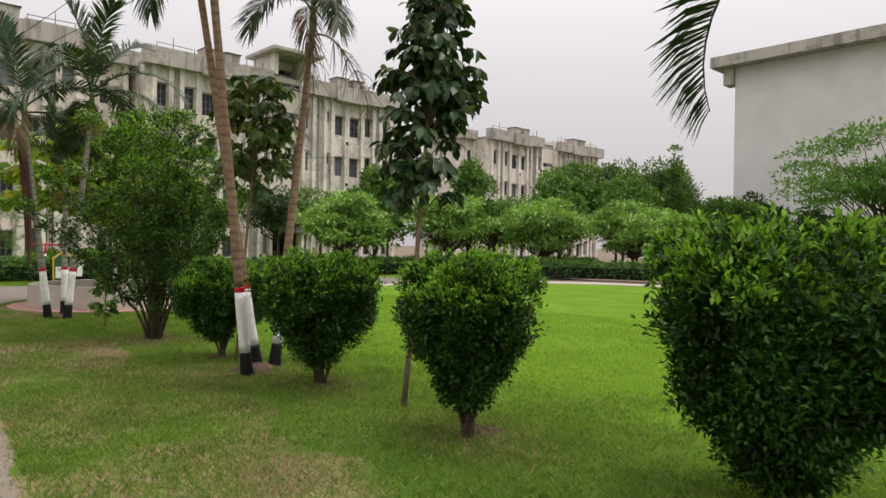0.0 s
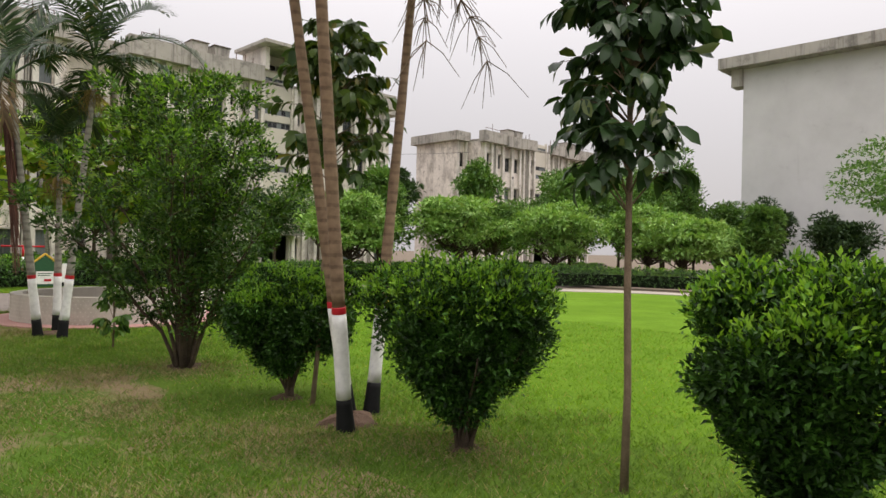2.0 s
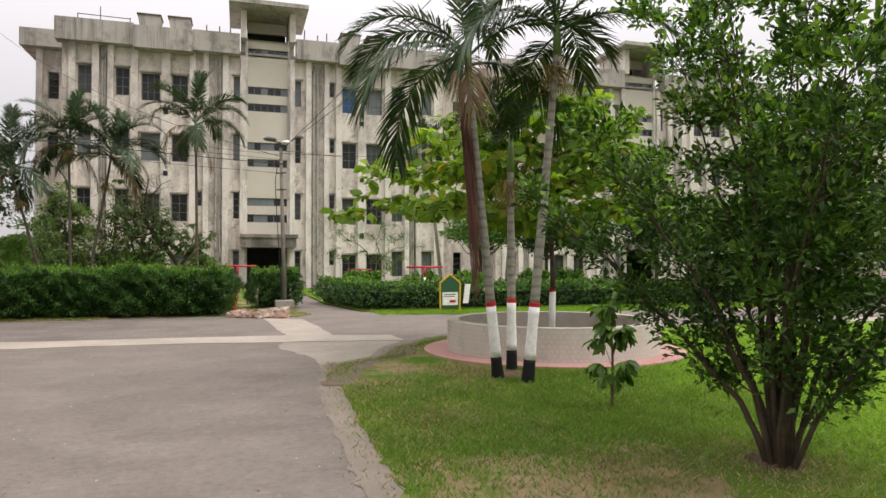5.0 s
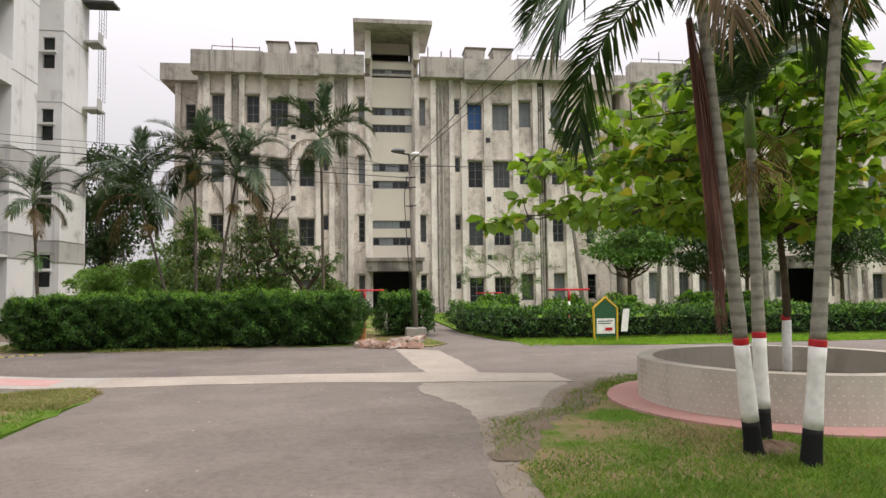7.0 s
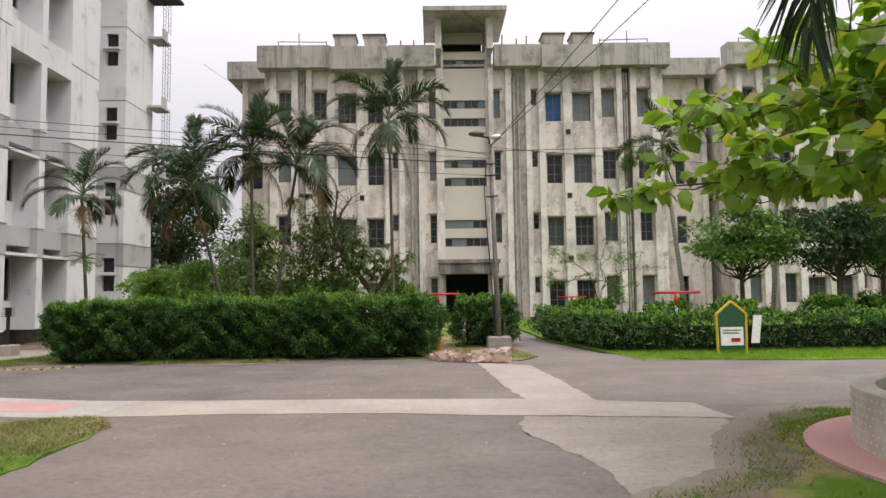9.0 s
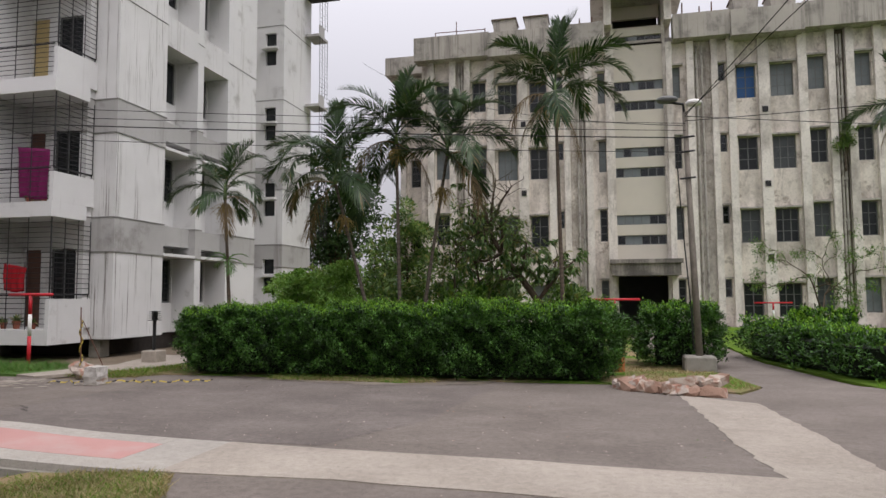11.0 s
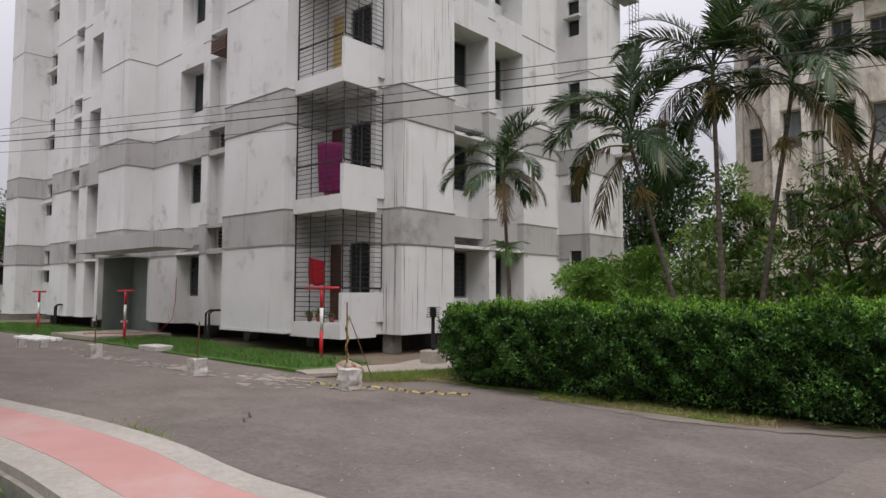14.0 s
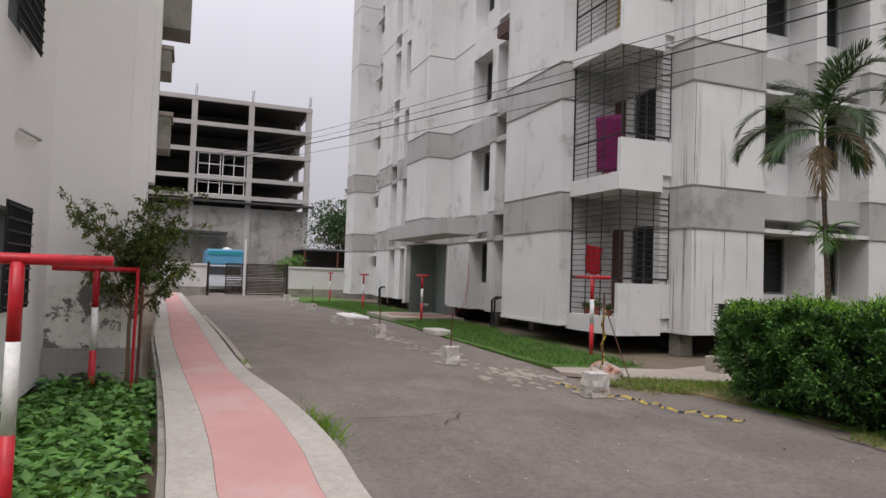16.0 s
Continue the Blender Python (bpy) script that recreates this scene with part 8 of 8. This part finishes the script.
def rubble():
    """Broken blocks of concrete and brickwork along the road edge, the last ones leaning on the rest."""
    rng = random.Random(9)
    for i in range(30):
        q = rng.random()
        leaning = i > 21
        s = rng.uniform(0.085, 0.165) * (0.9 if leaning else 1.0)
        x, y = 0.08 + 1.6 * q, 27.95 - 1.7 * q + 1.05 * q * q + rng.uniform(-0.06, 0.3)
        if leaning:
            x, y = 0.75 + 0.8 * rng.random(), 27.42 + 0.16 * rng.random()
        bm = bmesh.new()
        for sx in (-1, 1):
            for sy in (-1, 1):
                for sz in (-1, 1):
                    bm.verts.new((sx * s * rng.uniform(0.7, 1.5), sy * s * rng.uniform(0.55, 0.95), sz * s * rng.uniform(0.35, 0.75)))
        for k in range(6):
            e = Vector((rng.gauss(0, 1), rng.gauss(0, 1), rng.gauss(0, 0.6))).normalized() * s * 1.1
            bm.verts.new((e.x, e.y, e.z))
        hull = bmesh.ops.convex_hull(bm, input=bm.verts[:])
        bmesh.ops.delete(bm, geom=[e for e in hull["geom_interior"] if isinstance(e, bmesh.types.BMVert)], context="VERTS")
        red = rng.random() < 0.38
        ob = new("rubble_stone", mesh_of("rubble_stone", bm, M_REDSTONE if red else M_STONE))
        ob.location = (x, y, s * 0.4 + (0.13 if leaning else 0))
        ob.rotation_euler = (rng.uniform(-0.4, 0.4), rng.uniform(-0.4, 0.4), rng.uniform(0, 6))
        tagged(ob, "broken lump of reddish brickwork by the road" if red else "broken lump of pale concrete rubble by the road", "stone", "rubble heap")


rubble()


def cement_block(x, y, s, rod, seed):
    rng = random.Random(seed)
    b = thing("cement_block", "rough cast cement block with an upright steel rod" if rod else "rough cast cement block on the road", "block", "cement blocks", at=(x, y, 0))
    bm = bmesh.new()
    box(bm, -s, s, -s, s, -0.01, 2.35 * s)
    bmesh.ops.subdivide_edges(bm, edges=bm.edges[:], cuts=3, use_grid_fill=True)
    for v in bm.verts:
        v.co += 0.22 * s * Vector((noise.noise(v.co * 9 + Vector((seed, 0, 0))), noise.noise(v.co * 9 + Vector((0, seed, 3))), 0.6 * noise.noise(v.co * 9 + Vector((5, seed, 0)))))
    part("block_body", bm, M_BLOCK, b)
    if rod:
        bm = bmesh.new()
        tube(bm, [(0, 0, s), (0.02, 0.01, s + 0.85)], 0.012, 6)
        part("steel_rod", bm, M_RUST, b)


for i, (x, y, s, rod) in enumerate(((-8.95, 26.68, 0.135, 0), (-12.4, 25.98, 0.128, 1), (-17.1, 26.0, 0.135, 1), (-26.8, 26.1, 0.15, 1), (-31.5, 26.2, 0.16, 0), (-36, 26.5, 0.16, 0), (-21.6, 25.85, 0.1, 0), (-21.2, 26.25, 0.09, 0))):
    cement_block(x, y, s, rod, i)


def stone_with_stakes():
    b = thing("tape_stand", "brown stone with two stakes wrapped in yellow tape", "barrier", at=(-10.05, 27.62, 0))
    bm = bmesh.new()
    bmesh.ops.create_icosphere(bm, subdivisions=3, radius=0.2)
    for v in bm.verts:
        v.co *= 1 + 0.6 * noise.noise(v.co * 6) + 0.2 * noise.noise(v.co * 14)
        v.co.z *= 0.8
    bmesh.ops.translate(bm, verts=bm.verts[:], vec=(0, 0, 0.13))
    part("stone", bm, M_STONE, b)
    for pts, r in (([(0.05, -0.1, 0), (-0.08, 0, 1.35)], 0.012), ([(0.45, 0.15, 0), (-0.05, 0.02, 1.1)], 0.008)):
        bm = bmesh.new()
        tube(bm, pts, r, 6)
        part("stake", bm, M_RUST, b)
    bm = bmesh.new()
    for z0, z1 in ((0.2, 1.15),):
        pts = [(0.05 - 0.13 * (z / 1.35) + 0.026 * math.cos(19 * z), -0.1 + 0.1 * z / 1.35 + 0.026 * math.sin(19 * z), z) for z in np.linspace(z0, z1, 70)]
        tube(bm, pts, 0.014, 4)
    part("wrapped_tape", bm, M_TAPE, b)
    for k in range(0, 66, 6):
        bm = bmesh.new()
        tube(bm, pts[k:k + 3], 0.0165, 4)
        part("tape_stripe", bm, M_CABLE, b, "black stripe on the wrapped tape")
    t = thing("warning_tape", "yellow and black warning tape lying on the road", "tape")
    rng = random.Random(3)
    for k, nm in ((0, M_TAPE), (1, M_CABLE)):
        bm = bmesh.new()
        x = -9.9
        i = 0
        y = 26.8
        pts = []
        while x < -7.0:
            y = 26.55 + 0.75 * (x + 9.9) / 2.9 + 0.07 * math.sin(5 * x) + 0.04 * math.sin(13 * x)
            pts.append((x, y, 0.025 + 0.018 * math.sin(23 * x)))
            x += 0.055
        for j, (a, c) in enumerate(zip(pts, pts[1:])):
            if (j % 3 == 0) == bool(k):
                w = 0.012 + 0.008 * math.sin(2.3 * j)
                q = [bm.verts.new(v) for v in ((a[0], a[1] - w, a[2]), (c[0], c[1] - w, c[2]), (c[0], c[1] + w, c[2] + 0.02), (a[0], a[1] + w, a[2] + 0.02))]
                bm.faces.new(q)
        for one in islands(bm):
            part("tape_yellow" if k == 0 else "tape_black", one, nm, t)


stone_with_stakes()


def bollard_light(x, y):
    b = thing("bollard_light", "black louvred bollard light on a concrete foot", "light", at=(x, y, 0))
    bm = bmesh.new()
    box(bm, -0.2, 0.2, -0.2, 0.2, -0.03, 0.3)
    bevelled(bm, 0.02)
    part("footing", bm, M_CONC, b)
    bm = bmesh.new()
    tube(bm, [(0, 0, 0.3), (0, 0, 1.0)], 0.04, 10)
    part("post", bm, M_IRON, b)
    bm = bmesh.new()
    tube(bm, [(0, 0, 1.0), (0, 0, 1.22)], 0.07, 12)
    part("lamp_core", bm, M_DULLGLASS, b)
    for k in range(5):
        bm = bmesh.new()
        tube(bm, [(0, 0, 1.0 + 0.05 * k), (0, 0, 1.012 + 0.05 * k)], 0.15 - 0.004 * k, 16)
        part("louvre", bm, M_IRON, b)


bollard_light(-10.45, 30.3)


M_GREENBOARD = plain("dark green board", (0.02, 0.09, 0.035), 0.5)


def notice_board():
    b = thing("notice_board", "house-shaped yellow framed notice board on the grass", "notice board", at=(6.6, 28.2, 0))
    w, h = 0.31, 0.88
    bm = bmesh.new()
    for s in (-1, 1):
        tube(bm, [(s * w, 0, -0.03), (s * (w + 0.02), 0, h)], 0.032, 8)
        tube(bm, [(s * (w + 0.02), 0, h), (0, 0, h + 0.28)], 0.032, 8)
    part("board_frame", bm, M_YELLOW, b)
    bm = bmesh.new()
    v = [(-w, -0.01, 0.12), (w, -0.01, 0.12), (w, -0.01, h), (0, -0.01, h + 0.22), (-w, -0.01, h)]
    f = bm.faces.new([bm.verts.new(p) for p in v])
    r = bmesh.ops.extrude_face_region(bm, geom=[f])
    bmesh.ops.translate(bm, verts=[e for e in r["geom"] if isinstance(e, bmesh.types.BMVert)], vec=(0, 0.03, 0))
    part("board", bm, M_GREENBOARD, b)
    bm = bmesh.new()
    box(bm, -0.25, 0.25, -0.02, -0.011, 0.2, 0.6)
    part("paper", bm, M_WHITE, b, "white paper sheet")
    boxes_of("writing_bar", M_GREENBOARD, b, [(-0.2, 0.2 - 0.05 * (k % 2), -0.024, -0.0205, 0.52 - 0.06 * k, 0.545 - 0.06 * k) for k in range(2)])
    bm = bmesh.new()
    box(bm, -0.02, 0.18, -0.026, -0.0205, 0.28, 0.36)
    part("red_mark", bm, M_CLOTH_RED, b)
    bm = bmesh.new()
    for q in box(bm, 0.42, 0.6, -0.02, -0.004, 0.25, 0.85):
        q.co.x += 0.12 * (q.co.z - 0.25)
    part("side_sheet", bm, M_WHITE, b, "narrow white sheet beside the board")


notice_board()


# cloth on the balcony cages
def hanging_cloth(name, x0, x1, z0, z1, y, material, label, seed):
    rng = random.Random(seed)
    n, m = 22, 12
    v = []
    for j in range(m + 1):
        for i in range(n + 1):
            f, g = i / n, j / m
            v.append((x0 + (x1 - x0) * (f + 0.14 * g * (0.5 - f) + 0.05 * g) + 0.02 * math.sin(6 * g + seed), y + 0.035 * math.sin(19 * f + 2 * g + seed) * (0.4 + g), z1 - 0.12 * f * (1 - g) + (z0 - z1) * g + 0.03 * math.sin(5 * f + seed) * g))
    f = [(j * (n + 1) + i, j * (n + 1) + i + 1, (j + 1) * (n + 1) + i + 1, (j + 1) * (n + 1) + i) for j in range(m) for i in range(n)]
    ob = new(name, mesh_np(name, v, f, material, True))
    sol = ob.modifiers.new("thick", "SOLIDIFY")
    sol.thickness = 0.006
    tagged(ob, label, "cloth")


hanging_cloth("hanging_cloth", -14.79, -13.8, 4.08, 5.45, 30.5, M_CLOTH_PURPLE, "magenta cloth hung inside the balcony cage", 1)
hanging_cloth("hanging_cloth", -15.09, -14.38, 1.72, 2.44, 30.5, M_CLOTH_RED, "red cloth hung inside the balcony cage", 2)


# cables across the place
def cable(a, b, sag, r=0.008, label="black overhead cable strung from the pole"):
    pts = []
    for k in range(25):
        f = k / 24
        p = Vector(a).lerp(Vector(b), f)
        p.z -= sag * 4 * f * (1 - f)
        pts.append(p)
    bm = bmesh.new()
    tube(bm, pts, r, 5)
    ob = part("cable", bm, M_CABLE)
    tagged(ob, label, "cable", "overhead cables")


for z, dz in ((5.3, 0.3), (5.0, 0.45), (5.15, 0.4), (4.7, 0.5)):
    cable((1.6, 30.7, z - 0.25), (-42, 21.3 + dz, z + 2.6), 0.35 + 0.3 * dz, 0.012 if dz == 0.45 else 0.0065)
cable((1.6, 30.7, 5.2), (40, 50, 9), 0.8)
cable((1.6, 30.7, 5.1), (25, 27, 6.5), 0.5)
cable((1.6, 30.7, 5.2), (7.5, 8, 10), 0.3)
cable((1.6, 30.7, 5.25), (9.5, 8, 10), 0.3)
cable((1.6, 30.7, 5.0), (-13.2, 52, 15), 0.8)


# a fig rooted in the stained wall
w = tree(11.35, 51.35, 2.6, 0.55, 160, M_GARDEN, "wall_fig", "small fig rooted in a crack of the stained wall", 0.04, 12, 60, 0.16, 0.5)
w.location = (11.35, 51.3, 7.4)


# litter, grit and small stones on the road
def litter():
    rng = np.random.default_rng(8)
    n = 260
    xy = np.r_[scatter(rng, 160, -14, 3, 22.9, 27.6), scatter(rng, 100, -3.3, 1.3, 4, 21.4)]
    a = rng.uniform(0, 6.28, n)
    d = np.c_[np.cos(a), np.sin(a), 0.15 * rng.random(n)]
    up = np.tile((0, 0, 1.0), (n, 1)) + 0.3 * rng.normal(size=(n, 3))
    L = rng.uniform(0.01, 0.035, n) * np.where(rng.random(n) < 0.08, 1.8, 1.0)
    ob = new("road_litter", leaf_mesh("road_litter", np.c_[xy, np.full(n, 0.012)], d, up, L, L * 0.5, M_LITTER))
    tagged(ob, "small dry leaves and bits lying on the road", "litter", "", "stuff")
    v, f = [], []
    for k in range(700):
        x, y = (rng.uniform(-14, 2), rng.uniform(22.9, 27.6)) if k < 450 else (rng.uniform(-3.2, 1.3), rng.uniform(4, 21.5))
        s = rng.uniform(0.004, 0.011)
        b = len(v)
        for q in ((1, 0, 0.3), (0, 1, 0.2), (-1, 0, 0.3), (0, -1, 0.25), (0.1, 0, 1)):
            v.append((x + s * (q[0] + 0.4 * rng.normal()), y + s * (q[1] + 0.4 * rng.normal()), 0.004 + s * q[2]))
        f += [(b, b + 1, b + 4), (b + 1, b + 2, b + 4), (b + 2, b + 3, b + 4), (b + 3, b, b + 4)]
    ob = new("road_grit", mesh_np("road_grit", v, f, M_STONE))
    tagged(ob, "small stones and grit on the road", "gravel", "", "stuff")


M_LITTER = leafy("dry litter", (0.04, 0.03, 0.02), (0.2, 0.15, 0.08), (0.12, 0.2, 0.05), 0.1, 0.8)
litter()
blades("walkway_tuft", np.r_[GR.normal(size=(260, 2)) * (0.4, 0.07) + (-7.9, 22.82), GR.normal(size=(90, 2)) * (0.25, 0.05) + (-12.5, 22.45)], 0.01, 0.13, 0.006, 9, M_GRASS, "grass tufts at the edge of the walkway")


def flat_slab(x0, x1, y0, y1, z0, z1, material, label, name="stone_slab", tilt=0.0):
    bm = bmesh.new()
    box(bm, x0, x1, y0, y1, z0, z1)
    bevelled(bm, 0.015)
    ob = part(name, bm, material)
    tagged(ob, label, "slab")


flat_slab(-18.4, -17.5, 27.6, 28.1, 0.0, 0.14, M_BLOCK, "pale stone slab lying in the grass")
for k in range(4):
    flat_slab(-25.4 + 0.05 * k, -23.2 + 0.08 * k, 26.75 + 0.16 * k, 26.88 + 0.16 * k, 0.01, 0.1 + 0.02 * (k % 2), M_WHITE, "white painted plank lying on the ground", "plank")


# earth heaped round the painted palms and the bush stems
M_MOUND = surface("reddish garden earth", (0.07, 0.045, 0.03), (0.17, 0.11, 0.075), 6, 60, 0.95, 0.8, 0.02)
for i, (x, y, r, h) in enumerate(((4.02, 8.92, 0.26, 0.1), (3.75, 16.55, 0.26, 0.06), (4.1, 12.4, 0.22, 0.05), (4.25, 5.33, 0.16, 0.03), (4.25, 7.78, 0.16, 0.03), (4.16, 10.13, 0.16, 0.03))):
    bm = bmesh.new()
    rng = random.Random(i)
    rings = []
    for k in range(5):
        f = k / 4
        rings.append([bm.verts.new((x + (r * (1 - f) + 0.01) * (1 + 0.3 * math.sin(3 * a + i) + rng.uniform(-0.12, 0.12)) * math.cos(a), y + (r * (1 - f) + 0.01) * math.sin(a), 0.005 + h * (1 - (1 - f) ** 2) + (rng.uniform(0, 0.02) if k else 0))) for a in [2 * math.pi * j / 20 for j in range(20)]])
    for a, c in zip(rings, rings[1:]):
        for j in range(20):
            bm.faces.new((a[j], a[(j + 1) % 20], c[(j + 1) % 20], c[j]))
    bm.faces.new(rings[-1])
    ob = part("earth_mound", bm, M_MOUND)
    tagged(ob, "low mound of reddish earth round the stems", "soil", "earth mounds")

blades("worn_grass", within(np.r_[scatter(GR, 3500, 0.2, 2.3, 27.9, 31.2), scatter(GR, 1500, -6.2, -3.0, 27.8, 28.4), scatter(GR, 2000, -10.2, -8.7, 27.4, 30)], [(-10.4, 27.4), (2.3, 27.7), (2.3, 28.5), (1.8, 31.2), (0.3, 31.2), (0.2, 28.4), (-8.5, 28.4), (-8.7, 30), (-9.4, 30)]), 0.02, 0.05, 0.007, 16, M_DRY, "dry tan grass beside the rubble and hedge")

# ragged tan fringe where the verge meets the road
edge = np.array([(1.1, 2), (1.1, 6), (1.35, 8.5), (1.27, 11), (1.36, 14), (1.5, 17), (1.7, 18.1), (2.6, 18.7), (3.0, 19.9), (4.4, 21.4)])
t = GR.random(9000) * (len(edge) - 1)
i = t.astype(int)
fringe = edge[i] + (edge[i + 1] - edge[i]) * (t - i)[:, None] + GR.normal(size=(9000, 2)) * (0.13, 0.1)
blades("edge_grass", fringe[:5500], 0.006, 0.024, 0.005, 17, M_DRY, "dry grass along the road's edge")
blades("edge_tufts", patchy(fringe[5500:], 0.0, 3.0) + (0.1, 0), 0.006, 0.055, 0.006, 18, M_GRASS_DULL, "grass tufts along the road's edge")


# small things about the apartment block
def red_hose():
    bm = bmesh.new()
    tube(bm, [(-22.55, 30.7, 2.0), (-22.56, 30.68, 1.2), (-22.6, 30.62, 0.6), (-22.75, 30.3, 0.25), (-23.0, 29.6, 0.17), (-23.4, 28.9, 0.16), (-24.2, 28.4, 0.16)], 0.011, 6)
    ob = part("hose", bm, M_RED)
    tagged(ob, "thin red hose hanging from the wall to the entrance step", "hose")


def flower_pot(x, y, z, s, seed):
    p = thing("flower_pot", "clay flower pot with a small plant on the balcony floor", "plant pot", "balcony pots", at=(x, y, z))
    bm = bmesh.new()
    tube(bm, [(0, 0, 0), (0, 0, 0.8 * s), (0, 0, 0.82 * s), (0, 0, s)], [0.35 * s, 0.48 * s, 0.54 * s, 0.54 * s], 14)
    part("pot", bm, M_CLAY, p)
    rng = np.random.default_rng(seed)
    n = 40
    d = unit(rng.normal(size=(n, 3)) + (0, 0, 0.8))
    L = rng.uniform(0.6, 1.1, n) * s
    shared("leaves", leaf_mesh("leaves", np.tile((0, 0, s), (n, 1)) + 0.15 * s * rng.normal(size=(n, 3)), d, np.tile((0, 0, 1.0), (n, 1)) + 0.3 * rng.normal(size=(n, 3)), L, 0.35 * L, M_GARDEN), p)


M_CLAY = plain("red clay", (0.3, 0.1, 0.06), 0.8)
red_hose()
for i, (x, z, s) in enumerate(((-15.1, 0.762, 0.16), (-14.7, 0.762, 0.2), (-14.2, 0.762, 0.15), (-14.0, 3.962, 0.14), (-14.45, 3.962, 0.16))):
    flower_pot(x, 30.6, z, s, i)


def lean_rods():
    for k, (x, y, h, dx) in enumerate(((-10.6, 20.93, 1.75, 0.05), (-10.75, 20.98, 1.55, -0.04))):
        bm = bmesh.new()
        tube(bm, [(x, y, -0.25), (x + dx, y + 0.02, h - 0.25)], 0.02, 7)
        ob = part("rod", bm, M_RUST if k else M_RED)
        tagged(ob, "thin reddish rod standing in the bed by the house", "rod", "garden rods")


def bucket(x, y, z):
    b = thing("bucket", "old green plastic bucket in the bed by the house", "bucket", at=(x, y, z))
    bm = bmesh.new()
    tube(bm, [(0, 0, 0), (0, 0, 0.26)], [0.11, 0.15], 16)
    part("body", bm, M_BUCKET, b)
    bm = bmesh.new()
    tube(bm, [(0, 0, 0.255), (0, 0, 0.285)], 0.163, 16)
    part("rim", bm, M_BUCKET, b)


def marker_post():
    p = thing("marker_post", "short weathered orange post at the end of the hedge", "post", at=(0.16, 30.2, 0))
    bm = bmesh.new()
    tube(bm, [(0, 0, -0.02), (0.01, 0, 0.55)], [0.11, 0.1], 12)
    part("shaft", bm, M_ORANGE, p)
    bm = bmesh.new()
    tube(bm, [(0.01, 0, 0.551), (0.01, 0, 0.6)], 0.115, 12)
    part("cap", bm, M_RUST, p)


M_BUCKET = plain("green plastic", (0.03, 0.16, 0.07), 0.45)
M_ORANGE = plain("faded orange paint", (0.36, 0.13, 0.04), 0.8)
lean_rods()
bucket(-11.2, 19.95, -0.26)
marker_post()
flat_slab(-11.5, -11.05, 20.15, 20.6, -0.26, 0.08, M_DARKBASE, "dark broken crate by the house wall", "crate")
for x, y, r in ((-11.35, 20.75, 0.14), (-10.95, 20.35, 0.1), (-11.1, 20.65, 0.12)):
    bm = bmesh.new()
    bmesh.ops.create_icosphere(bm, subdivisions=2, radius=r)
    for q in bm.verts:
        q.co *= 1 + 0.5 * noise.noise(q.co * 8 + Vector((x, y, 0)))
    bmesh.ops.translate(bm, verts=bm.verts[:], vec=(x, y, -0.25 + 0.6 * r))
    tagged(part("loose_stone", bm, M_STONE), "loose grey stone in the bed by the house", "stone", "bed stones")
